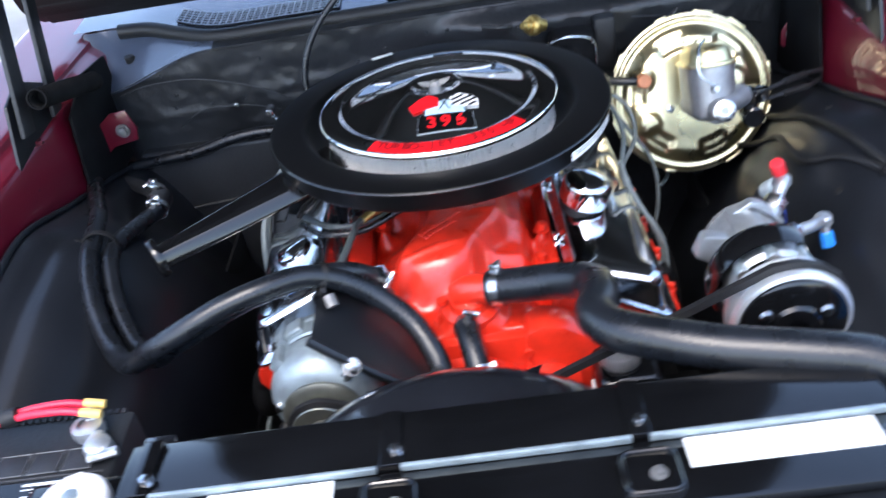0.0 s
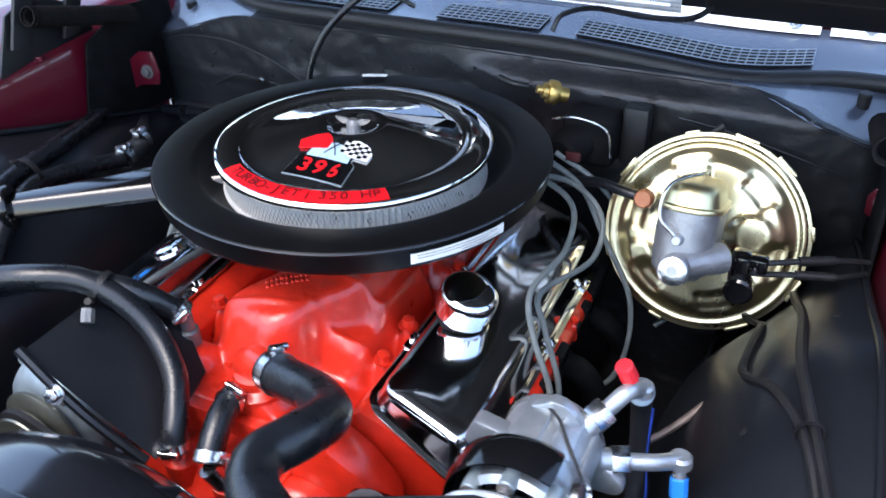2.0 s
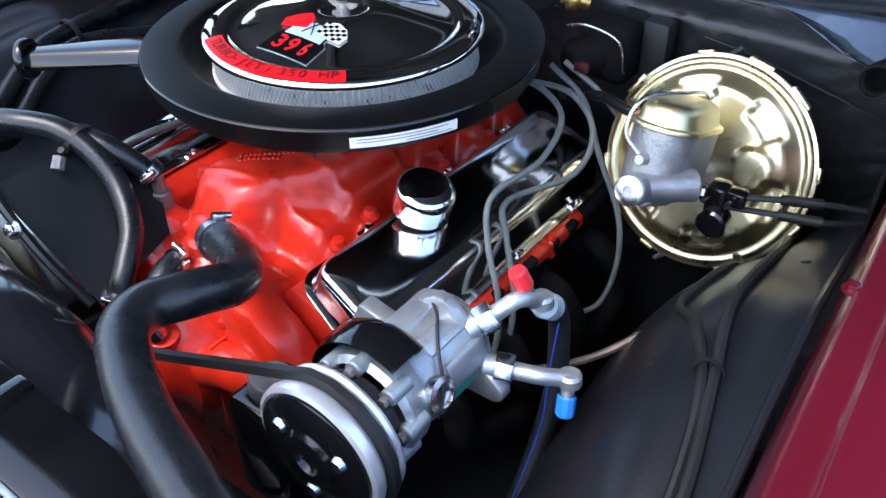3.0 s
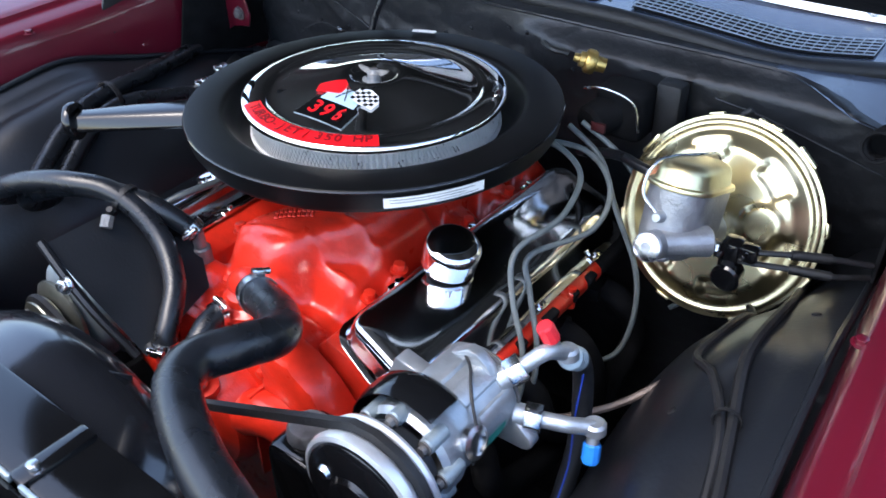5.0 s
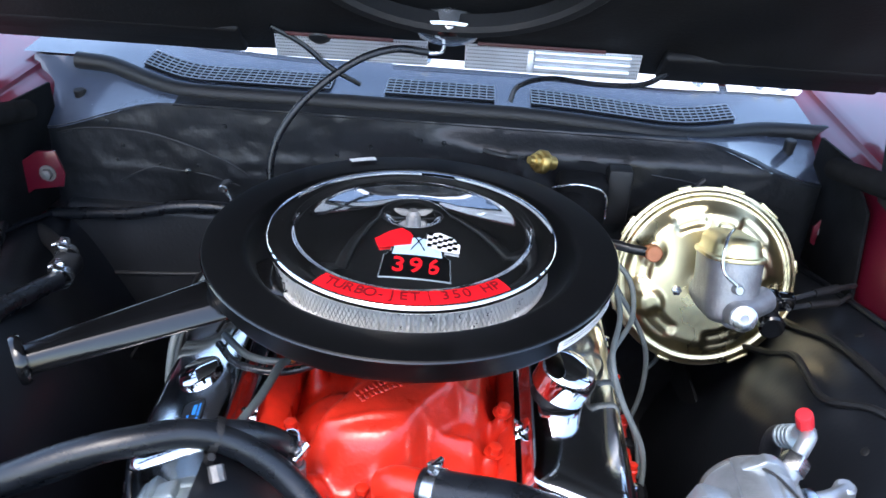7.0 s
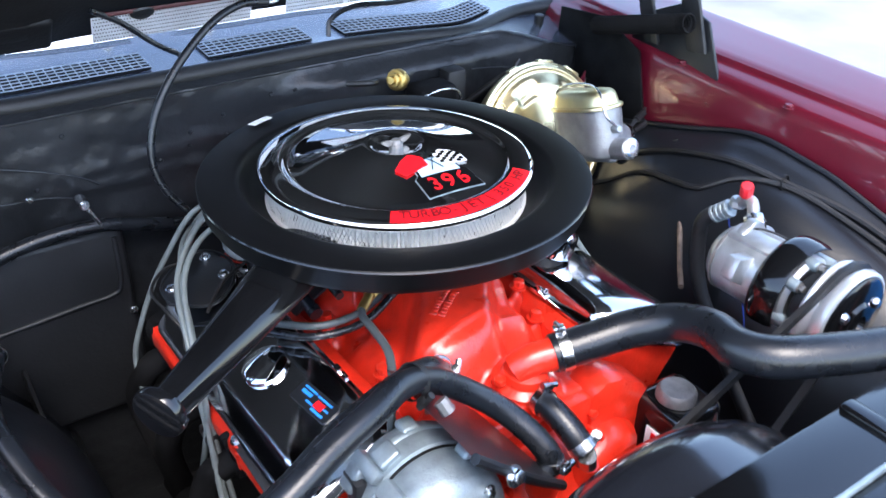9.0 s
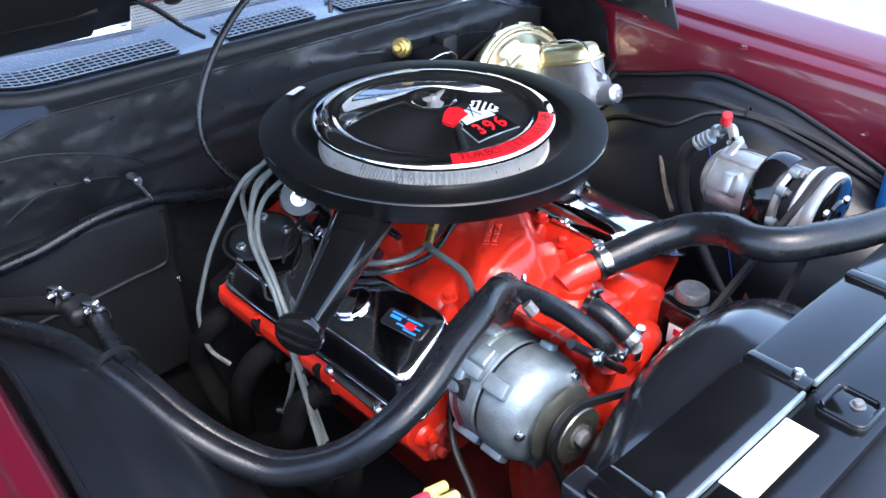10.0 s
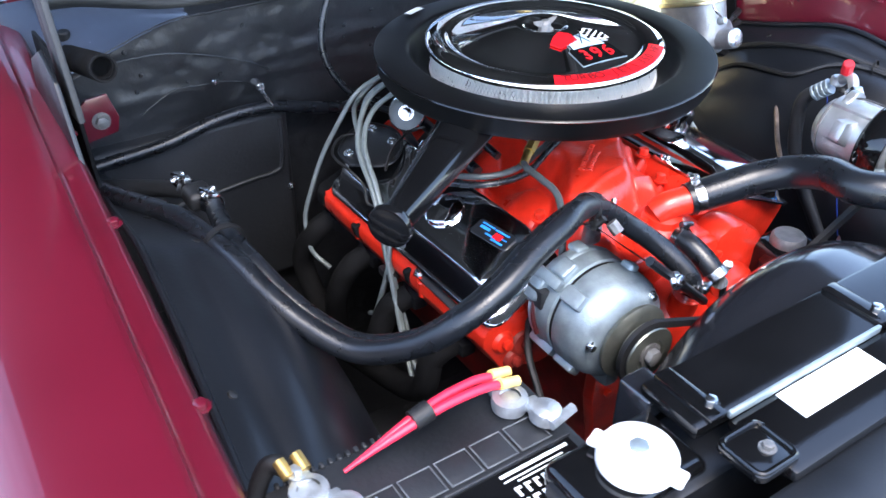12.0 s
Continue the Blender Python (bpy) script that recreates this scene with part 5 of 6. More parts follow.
for p, q in (((-0.511, 0.109, 0.806), (0.2, -1, 0)), ((-0.530, 0.170, 0.808), (-0.2, 1, -0.1))):
    cl = part("clamp", clamp(B(), p, q, 0.0150, 0.014, (-0.3, 0, 1)), STEEL, hv)
    mm = frame_of(Vector(p) + Vector((-0.002, 0, 0.018)), Vector((0.3, 0.1, 1)))
    part("clamp_screw", box(B(), (0.034, 0.016, 0.011), mm, 0.004), STEEL, cl)

# ---- alternator ----
alt = thing("alternator", "bare aluminium alternator with pulley and cooling slots", "alternator", (-0.178, -0.36, 0.69))
AO = (-0.178, -0.278, 0.767)
AXY = (0, -1, 0)
bm = B()
lathe(bm, [(0, -0.012), (0.040, -0.012), (0.052, -0.006), (0.066, 0.006), (0.071, 0.014), (0.071, 0.050), (0.068, 0.052)], AO, AXY, 56)
for k in range(1, 4):
    a = math.pi / 4 + k * math.pi / 2
    c = Vector((-0.178 + 0.072 * math.cos(a), -0.305, 0.767 + 0.072 * math.sin(a)))
    box(bm, (0.018, 0.045, 0.016), Matrix.Translation(c) @ Matrix.Rotation(-a, 4, "Y"), 0.004)
part("rear_case", bm, ALU_DARK, alt)
bm = B()
lathe(bm, [(0.0665, 0.048), (0.0665, 0.062)], AO, AXY, 56)
part("stator", bm, FLAT, alt)
for a0, y, size in ((62, -0.352, (0.018, 0.020, 0.016)), (20, -0.300, (0.014, 0.030, 0.020)), (118, -0.310, (0.014, 0.026, 0.026)), (150, -0.296, (0.022, 0.022, 0.030)), (88, -0.292, (0.010, 0.022, 0.020))):
    t = radians(a0)
    c = Vector((-0.178 + 0.071 * math.cos(t), y, 0.767 + 0.071 * math.sin(t)))
    part("boss", box(B(), size, Matrix.Translation(c) @ Matrix.Rotation(-t, 4, "Y"), 0.004, 3), ALU_DARK, alt)
bm = B()
lathe(bm, [(0.0715, 0.018), (0.0728, 0.020), (0.0728, 0.026), (0.0715, 0.028)], AO, AXY, 56)
part("case_band", bm, ALU_DARK, alt)
bm = B()
lathe(bm, [(0.068, 0.056), (0.0715, 0.060), (0.0725, 0.062), (0.0725, 0.086), (0.0705, 0.097), (0.0650, 0.108), (0.054, 0.116), (0.042, 0.121), (0.030, 0.122), (0.0, 0.122)], AO, AXY, 56)
for k in range(1, 4):
    a = math.pi / 4 + k * math.pi / 2
    c = Vector((-0.178 + 0.073 * math.cos(a), -0.352, 0.767 + 0.073 * math.sin(a)))
    part("case_lug", box(B(), (0.016, 0.034, 0.022), Matrix.Translation(c) @ Matrix.Rotation(-a, 4, "Y"), 0.004), ALU_DARK, alt)
part("mount_foot", lohi(B(), (-0.190, -0.385, 0.675), (-0.166, -0.300, 0.715), 0.006), ALU_DARK, alt)
front = part("front_case", bm, ALU_DARK, alt)
bm = B()
lathe(bm, [(0.0505, 0.0), (0.0515, 0.002), (0.0515, 0.005), (0.046, 0.009), (0.030, 0.011), (0.02, 0.011)], (-0.178, -0.403, 0.767), AXY, 48)
part("fan", bm, OLIVE, alt, "stamped cooling fan")
bm = B()
lathe(bm, [(0.036, 0.0), (0.037, 0.002), (0.030, 0.009), (0.037, 0.016), (0.036, 0.018), (0.022, 0.019), (0.020, 0.016), (0.012, 0.016)], (-0.178, -0.418, 0.767), AXY, 48)
pul = part("pulley", bm, OLIVE, alt)
bm = B()
lathe(bm, [(0.016, 0), (0.016, 0.003), (0.008, 0.003)], (-0.178, -0.434, 0.767), AXY, 24)
hexbolt(bm, (-0.178, -0.435, 0.767), AXY, 0.0115, 0.009, False)
part("pulley_nut", bm, IRON, pul)
for k in range(3):
    a = 0.9 + k * 2.1
    part("case_bolt", hexbolt(B(), (-0.178 + 0.058 * math.cos(a), -0.392, 0.767 + 0.058 * math.sin(a)), AXY, 0.005, 0.006), STEEL, alt)
bm = B()
lohi(bm, (-0.250, -0.315, 0.782), (-0.236, -0.285, 0.81), 0.003)
part("plug", bm, FLAT, alt)
single("alternator_wire", tube(B(), [(-0.212, -0.288, 0.815), (-0.228, -0.290, 0.812), (-0.244, -0.296, 0.795), (-0.252, -0.304, 0.770), (-0.250, -0.312, 0.745)], 0.003, 8), DULL_RED, "dark red wire at the alternator plug", "wire")
single("alternator_wire", tube(B(), [(-0.22, -0.26, 0.73), (-0.25, -0.30, 0.70), (-0.27, -0.36, 0.66), (-0.30, -0.40, 0.62)], 0.005, 8), FOAM, "black taped wire below the alternator", "wire")
# adjusting arm and black brace plate
br = thing("alternator_bracket", "black alternator brace with a slotted arm", "bracket", (-0.12, -0.34, 0.76))
def face(pts, thick):
    bm = B()
    vs = [bm.verts.new(p) for p in pts]
    f = bm.faces.new(vs)
    bmesh.ops.solidify(bm, geom=[f], thickness=thick)
    return bm
part("plate", face([(-0.170, -0.404, 0.880), (-0.172, -0.245, 0.880), (-0.120, -0.225, 0.832), (-0.060, -0.262, 0.778), (-0.036, -0.385, 0.757)], 0.003), SATIN, br)
bm = B()
tube(bm, [(-0.172, -0.406, 0.884), (-0.135, -0.407, 0.850), (-0.09, -0.404, 0.808), (-0.040, -0.394, 0.762)], 0.006, 8)
part("slotted_arm", bm, SATIN, br)
part("arm_bolt", hexbolt(B(), (-0.128, -0.412, 0.842), (0.3, -1, 0.5), 0.008, 0.008), STEEL, br)

# ---- belt and fan ----
def loop_belt(wheels, y, width, label):
    bm = B()
    pts = []
    for (cx, cz, r), (a0, a1) in wheels:
        for k in range(9):
            a = radians(a0 + (a1 - a0) * k / 8)
            pts.append(Vector((cx + r * math.cos(a), y, cz + r * math.sin(a))))
    n = len(pts)
    ring = []
    for i, p in enumerate(pts):
        d = (pts[(i + 1) % n] - pts[i - 1]).normalized()
        nn = Vector((d.z, 0, -d.x))
        ring.append([bm.verts.new(p + nn * o + Vector((0, w, 0))) for o, w in ((0.0, -width / 2), (0.0, width / 2), (-0.008, width / 3), (-0.008, -width / 3))])
    for i in range(n):
        a, b = ring[i], ring[(i + 1) % n]
        for k in range(4):
            bm.faces.new((a[k], a[(k + 1) % 4], b[(k + 1) % 4], b[k]))
    return single("drive_belt", bm, FOAM, label, "belt", "drive belts")
loop_belt([((-0.178, 0.767, 0.035), (215, 75)), ((0.0, 0.655, 0.075), (60, -30)), ((0.0, 0.45, 0.08), (-20, -160))], -0.427, 0.010, "black alternator drive belt")
loop_belt([((0.376, 0.848, 0.0640), (128, -50)), ((0.0, 0.45, 0.08), (-40, -170)), ((0.0, 0.655, 0.075), (165, 110))], -0.4225, 0.011, "black compressor drive belt")
fan = thing("cooling_fan", "dark engine fan inside the shroud", "fan", (0, -0.47, 0.655))
bm = B()
lathe(bm, [(0.075, 0), (0.078, 0.004), (0.07, 0.012), (0.078, 0.020), (0.075, 0.024), (0.05, 0.026), (0.0, 0.027)], (0, -0.412, 0.655), AXY, 40)
part("pump_pulley", bm, SATIN, fan)
bm = B()
rod(bm, (0, -0.43, 0.655), (0, -0.495, 0.655), 0.055, 0.05, 32, 0.004)
part("clutch", bm, ALU_DARK, fan)
for k in range(7):
    a = 0.35 + 2 * math.pi * k / 7
    m = Matrix.Translation((0, -0.487, 0.655)) @ Matrix.Rotation(-a, 4, "Y") @ Matrix.Translation((0.14, 0, 0)) @ Matrix.Rotation(0.6, 4, "X")
    part("blade", box(B(), (0.17, 0.002, 0.055), m, 0.0008, 1), SATIN, fan)

# ---- compressor ----
cp = thing("compressor", "cast aluminium air-conditioning compressor with belt clutch", "compressor", (0.374, -0.34, 0.79))
CO = (0.376, -0.250, 0.848)
bm = B()
lathe(bm, [(0, -0.006), (0.032, -0.006), (0.040, 0.0), (0.047, 0.012), (0.0485, 0.022), (0.0485, 0.086), (0.0475, 0.092), (0.0475, 0.100), (0.0520, 0.106), (0.0525, 0.124), (0.047, 0.130)], CO, AXY, 44)
body = part("body", bm, ALU, cp)
for a, w, y0, y1 in ((62, 0.022, -0.328, -0.272), (24, 0.018, -0.322, -0.268), (104, 0.030, -0.330, -0.262)):
    t = radians(a)
    c = Vector((CO[0] + 0.0465 * math.cos(t), (y0 + y1) / 2, CO[2] + 0.0465 * math.sin(t)))
    part("rib", box(B(), (0.010, y1 - y0, w), Matrix.Translation(c) @ Matrix.Rotation(-t, 4, "Y"), 0.0035), ALU, body)
def ear(a, y, pts, thick):
    """A cast mounting ear: pts are (out, across) from the shaft, turned by a."""
    t = radians(a)
    e, g = Vector((math.cos(t), 0, math.sin(t))), Vector((-math.sin(t), 0, math.cos(t)))
    mm = Matrix((e, g, e.cross(g))).transposed().to_4x4()
    mm.translation = Vector((CO[0], y, CO[2]))
    bm = B()
    slab(bm, pts, mm, thick, 0.003)
    return part("ear", bm, ALU, body)
ear(84, -0.270, [(0.040, -0.030), (0.055, -0.018), (0.062, -0.006), (0.0625, 0.006), (0.056, 0.012), (0.045, 0.026)], 0.014)
ear(-22, -0.262, [(0.036, -0.030), (0.074, -0.014), (0.080, -0.008), (0.081, 0.0), (0.076, 0.006), (0.048, 0.016)], 0.016)
ear(158, -0.296, [(0.036, -0.022), (0.072, -0.016), (0.075, -0.012), (0.075, 0.012), (0.072, 0.016), (0.036, 0.022)], 0.020)
part("head_seam", lathe(B(), [(0.046, 0.010), (0.0497, 0.0105), (0.0497, 0.0135), (0.046, 0.014)], CO, AXY, 44), IRON, body)
shield_prof = [(0.046, 0.0), (0.058, -0.001), (0.066, 0.003), (0.0705, 0.010), (0.0715, 0.020), (0.0700, 0.036), (0.0675, 0.044), (0.0660, 0.044), (0.0685, 0.036), (0.0695, 0.020), (0.0685, 0.012), (0.064, 0.006), (0.046, 0.003)]
bm = lathe(B(), shield_prof, (CO[0], -0.334, CO[2]), AXY, 40, radians(62), radians(140), up=(0, 0, 1))
part("belt_shield", bm, GLOSS, cp, "black pressed shield over the clutch")
for a in (8, 50, 95, 140, 200, 260, 320):
    t = radians(a)
    c = Vector((CO[0] + 0.0500 * math.cos(t), -0.376, CO[2] + 0.0500 * math.sin(t)))
    lug = part("bolt_lug", rod(B(), c + Vector((0, 0.016, 0)), c - Vector((0, 0.012, 0)), 0.0080, seg=14, bev=0.002), ALU_DARK, cp)
    part("bolt", hexbolt(B(), c - Vector((0, 0.012, 0)), AXY, 0.0052, 0.006), IRON, lug)
bm = B()
lathe(bm, [(0.017, 0), (0.017, 0.007), (0.012, 0.009), (0.011, 0.005), (0, 0.005)], (CO[0] + 0.0455, -0.338, CO[2] + 0.012), (0.96, 0, 0.28), 24)
part("port_plug", bm, STEEL, body)
bm = B()
sheet(bm, lambda u, v: Vector((CO[0] + 0.0490 * math.cos(radians(-2 - 48 * u)), -0.285 - 0.036 * v, CO[2] + 0.0490 * math.sin(radians(-2 - 48 * u)))), 8, 2, 0.0004)
part("rating_label", bm, GREEN, body, "small green rating label")
bm = B()
lathe(bm, [(0.036, 0.0), (0.044, 0.0), (0.046, 0.003), (0.046, 0.024), (0.043, 0.030), (0.036, 0.03)], (CO[0], -0.384, CO[2]), AXY, 44)
part("coil_housing", bm, FLAT, cp, "black clutch coil housing")
bm = B()
lathe(bm, [(0.058, 0.0), (0.0660, 0.001), (0.0672, 0.004), (0.0660, 0.008), (0.0580, 0.014), (0.0565, 0.016), (0.0580, 0.018), (0.0660, 0.025), (0.0675, 0.029), (0.0665, 0.036), (0.0625, 0.038), (0.0605, 0.036), (0.054, 0.035)], (CO[0], -0.406, CO[2]), AXY, 64)
part("pulley", bm, ZINC, cp, "bright zinc belt pulley", angle=30)
bm = B()
lathe(bm, [(0.0600, 0.0), (0.0600, 0.005), (0.056, 0.008), (0.030, 0.010), (0.026, 0.014), (0.013, 0.015), (0.011, 0.009), (0, 0.009)], (CO[0], -0.440, CO[2]), AXY, 48)
plate = part("clutch_plate", bm, GLOSS, cp)
for k in range(3):
    a = 0.5 + 2 * math.pi * k / 3
    part("plate_rivet", lathe(B(), [(0, 0.006), (0.006, 0.005), (0.008, 0)], (CO[0] + 0.038 * math.cos(a), -0.449, CO[2] + 0.038 * math.sin(a)), AXY, 14), STEEL, plate)
bm = B()
tube(bm, [(CO[0] + 0.0535 * math.cos(radians(a)), y, CO[2] + 0.0535 * math.sin(radians(a))) for a, y in ((92, -0.282), (78, -0.292), (66, -0.306), (48, -0.322), (28, -0.332), (8, -0.340), (-8, -0.346))], 0.0016, 8)
part("clutch_wire", bm, FOAM, cp, "thin black clutch wire")
# service fittings: hex nut, bent pipe, elbow and coloured cap
def fitting(p0, p1, p2, cap_dir, capmat, capname, down):
    p0, p1, p2 = Vector(p0), Vector(p1), Vector(p2)
    d = (p1 - p0).normalized()
    ft = part("fitting", rod(B(), p0, p0 + d * 0.014, 0.013, 0.012, 20, 0.002), ALU, cp, "silver service fitting")
    bm = B()
    mm = frame_of(p0 + d * 0.012, d)
    slab(bm, [(0.0155 * math.cos(k * math.pi / 3), 0.0155 * math.sin(k * math.pi / 3)) for k in range(6)], mm, 0.018, 0.0015)
    part("hex_nut", bm, STEEL, ft)
    bm = B()
    tube(bm, [p0 + d * 0.028, p0.lerp(p1, 0.6), p1, p2], 0.0084, 16, 8)
    rod(bm, p2 - Vector((0, 0, 0.007)), p2 + Vector((0, 0, 0.008)), 0.0125, 0.0115, 20, 0.003)
    part("pipe", bm, ALU, ft)
    c = Vector(cap_dir).normalized()
    q = p1.lerp(p2, 0.55) if not down else p2
    part("valve_stem", rod(B(), q, q + c * 0.020, 0.0065, seg=14), ALU, ft)
    bm = B()
    lathe(bm, [(0.0082, 0), (0.0092, 0.002), (0.0092, 0.019), (0.008, 0.0215), (0, 0.022)], q + c * 0.016, c, 10)
    part(capname, bm, capmat, ft, "plastic service cap", angle=20)
fitting((0.405, -0.272, 0.876), (0.436, -0.232, 0.902), (0.444, -0.206, 0.886), (-0.40, -0.25, 1), RED_PLASTIC, "red_cap", False)
fitting((0.421, -0.268, 0.839), (0.472, -0.246, 0.836), (0.493, -0.230, 0.832), (0.16, -0.40, -1), BLUE, "blue_cap", True)
FD = Vector((-0.12, 0.72, -0.66)).normalized()
single("refrigerant_hose", tube(B(), [Vector((0.444, -0.206, 0.882)) + FD * 0.02, Vector((0.444, -0.206, 0.882)) + FD * 0.06, (0.440, -0.155, 0.80), (0.446, -0.17, 0.72), (0.45, -0.24, 0.62), (0.44, -0.34, 0.52)], 0.0115, 14), FLAT, "black refrigerant hose dropping behind the compressor", "hose")
bm = B()
prof = [(0.0, 0.0)]
for k in range(4):
    prof += [(0.0120, 0.0085 * k), (0.0135, 0.0085 * k + 0.001), (0.0135, 0.0085 * k + 0.005), (0.0120, 0.0085 * k + 0.006)]
prof.append((0.0, 0.033))
lathe(bm, prof, Vector((0.444, -0.206, 0.882)) + FD * 0.012, FD, 20)
single("hose_ferrule", bm, ALU_DARK, "ribbed crimp collar on the refrigerant hose", "collar")
single("blue_wire", tube(B(), [(0.455, -0.188, 0.85), (0.458, -0.205, 0.80), (0.466, -0.23, 0.74), (0.455, -0.28, 0.62)], 0.0010, 8), BLUE_WIRE, "thin blue wire along the hose", "wire")

# ---- power steering reservoir ----
ps = thing("steering_reservoir", "black steering fluid reservoir with grey cap", "reservoir", (0.21, -0.33, 0.60))
bm = B()
lohi(bm, (0.165, -0.385, 0.58), (0.250, -0.300, 0.735), 0.014, 3)
part("tank", bm, GLOSS, ps)
part("cap", lathe(B(), [(0, 0.016), (0.022, 0.015), (0.0255, 0.011), (0.0265, 0.0)], (0.200, -0.343, 0.736), (0, 0, 1), 32), IRON, ps, "grey fluid cap")
bm = B()
lohi(bm, (0.162, -0.375, 0.665), (0.1645, -0.335, 0.70), 0.0004)
lb = part("warning_label", bm, LABEL, ps)
bm = B()
lohi(bm, (0.1610, -0.370, 0.685), (0.1618, -0.345, 0.696), 0)
part("label_block", bm, DECAL, lb)

# ---- brake booster and master cylinder ----
BC, BN = Vector((0.435, 0.212, 0.827)), Vector((-0.032, -0.944, 0.328)).normalized()
bo = thing("brake_booster", "gold zinc-plated brake booster drum", "brake booster", (0.435, 0.25, 0.70))
BMX = frame_of(BC, BN)
bm = B()
seg, nr = 120, 34
def boost_h(r, a):
    """Height of the stamped face: a rim, a dished ring with pressed pads, and a flat middle."""
    h = 0.005 * smooth(0.134, 0.129, r) - 0.004 * bell(r, 0.122, 0.004)
    h += 0.014 * smooth(0.119, 0.096, r) + 0.003 * smooth(0.098, 0.02, r)
    k = (a * 6 / (2 * math.pi) + 0.667) % 1.0 - 0.5
    h -= 0.007 * smooth(0.27, 0.20, abs(k)) * smooth(0.080, 0.086, r) * smooth(0.110, 0.104, r)
    x, y = r * math.cos(a), r * math.sin(a)
    for cx, cy, w, d in ((0.064, 0.014, 0.034, 0.008), (-0.078, -0.042, 0.024, 0.006), (-0.084, 0.036, 0.022, 0.005)):
        h += d * smooth(w, w * 0.6, math.hypot(x - cx, y - cy))
    return h
rings = []
for i in range(nr + 1):
    r = 0.134 * (1 - i / nr)
    rings.append([bm.verts.new(BMX @ Vector((r * math.cos(2 * math.pi * k / seg), r * math.sin(2 * math.pi * k / seg), boost_h(r, 2 * math.pi * k / seg)))) for k in range(seg)] if i < nr else None)
for p, q in zip(rings, rings[1:]):
    if q is None:
        bm.faces.new(p)
        continue
    for k in range(seg):
        bm.faces.new((p[k], p[(k + 1) % seg], q[(k + 1) % seg], q[k]))
part("front_shell", bm, GOLD, bo, angle=80)
bm = B()
lathe(bm, [(0.134, 0.0), (0.1385, -0.001), (0.1395, -0.005), (0.1385, -0.010), (0.134, -0.012), (0.131, -0.030), (0.120, -0.050), (0.09, -0.075), (0.05, -0.085), (0.03, -0.12), (0, -0.12)], BC, BN, 80)
shell = part("rear_shell", bm, GOLD, bo)
for k, a in enumerate((12, 52, 78, 108, 150, 200, 252, 300, 338)):
    t = radians(a)
    w = 0.034 if k % 3 else 0.020
    mm = BMX @ Matrix.Rotation(t, 4, "Z") @ Matrix.Translation((0.1395, 0, -0.006))
    part("crimp_tab", box(B(), (0.005, w, 0.012), mm, 0.0015), GOLD, shell)
vv = part("check_valve", rod(B(), BMX @ Vector((-0.084, 0.036, 0.016)), BMX @ Vector((-0.084, 0.036, 0.042)), 0.0135, 0.0125, 20, 0.002), COPPER, bo, "copper-brown check valve cap")
bm = B()
q0 = BMX @ Vector((-0.084, 0.036, 0.030))
tube(bm, [q0, q0 + Vector((-0.03, 0.004, 0.002)), q0 + Vector((-0.075, 0.02, 0.0)), q0 + Vector((-0.15, 0.05, -0.03))], 0.0075, 12)
single("booster_hose", bm, RUBBER, "black vacuum hose at the booster valve", "hose")
for a in (205, 30):
    t = radians(a)
    part("stud", hexbolt(B(), BMX @ Vector((0.045 * math.cos(t), 0.045 * math.sin(t), 0.014)), BN, 0.008, 0.008), STEEL, bo)

mc = thing("master_cylinder", "grey cast master cylinder with gold lid and bail wire", "master cylinder", (0.43, 0.08, 0.85))
d = BN
upv = Vector((0, 0.328, 0.944)).normalized()
MX = Matrix((Vector((1, 0, 0)), -d, upv)).transposed().to_4x4()
MX.translation = BC + d * 0.015 + Vector((0.0, 0, 0.0))
def loft(bm, rings):
    """Rounded-end outline, lofted upward: (inset, height) pairs."""
    loops = []
    for inset, z in rings:
        hx, hy = 0.036 - inset, 0.067 - inset
        r = hx * 0.94
        loop = []
        for gx, gy, a0 in ((1, 1, 0), (-1, 1, 90), (-1, -1, 180), (1, -1, 270)):
            for k in range(9):
                t = radians(a0 + 11.25 * k)
                loop.append(bm.verts.new(MX @ Vector((-0.001 + gx * (hx - r) + r * math.cos(t), -0.117 + gy * (hy - r) + r * math.sin(t), z))))
        loops.append(loop)
    for p, q in zip(loops, loops[1:]):
        for k in range(len(p)):
            bm.faces.new((p[k], p[(k + 1) % len(p)], q[(k + 1) % len(q)], q[k]))
    bm.faces.new(loops[0][::-1])
    bm.faces.new(loops[-1])
    return bm
part("reservoir", loft(B(), [(0.010, -0.024), (0.003, -0.016), (0.001, 0.0), (0.0, 0.058), (0.003, 0.060)]), CAST, mc, angle=50)
bm = B()
rod(bm, MX @ Vector((0, 0.0, -0.012)), MX @ Vector((0, -0.172, -0.010)), 0.024, 0.021, 28, 0.003)
rod(bm, MX @ Vector((0, -0.168, -0.008)), MX @ Vector((0.001, -0.213, -0.006)), 0.018, 0.018, 28, 0.003)
rod(bm, MX @ Vector((0.0, -0.188, -0.006)), MX @ Vector((0.046, -0.140, 0.006)), 0.0155, 0.019, 20, 0.003)
part("bore", bm, CAST, mc)
part("bore_plug", lathe(B(), [(0, -0.002), (0.005, -0.001), (0.006, 0.002), (0.012, 0.002), (0.0165, 0)], MX @ Vector((0.001, -0.213, -0.006)), d, 24), STEEL, mc)
part("lid", loft(B(), [(0.000, 0.0585), (-0.0030, 0.059), (-0.0036, 0.0615), (-0.0028, 0.064), (0.0020, 0.0655), (0.0032, 0.069), (0.0050, 0.079), (0.0085, 0.0855), (0.0140, 0.0890), (0.0220, 0.0905)]), GOLD_DULL, mc, "domed gold zinc lid", angle=50)
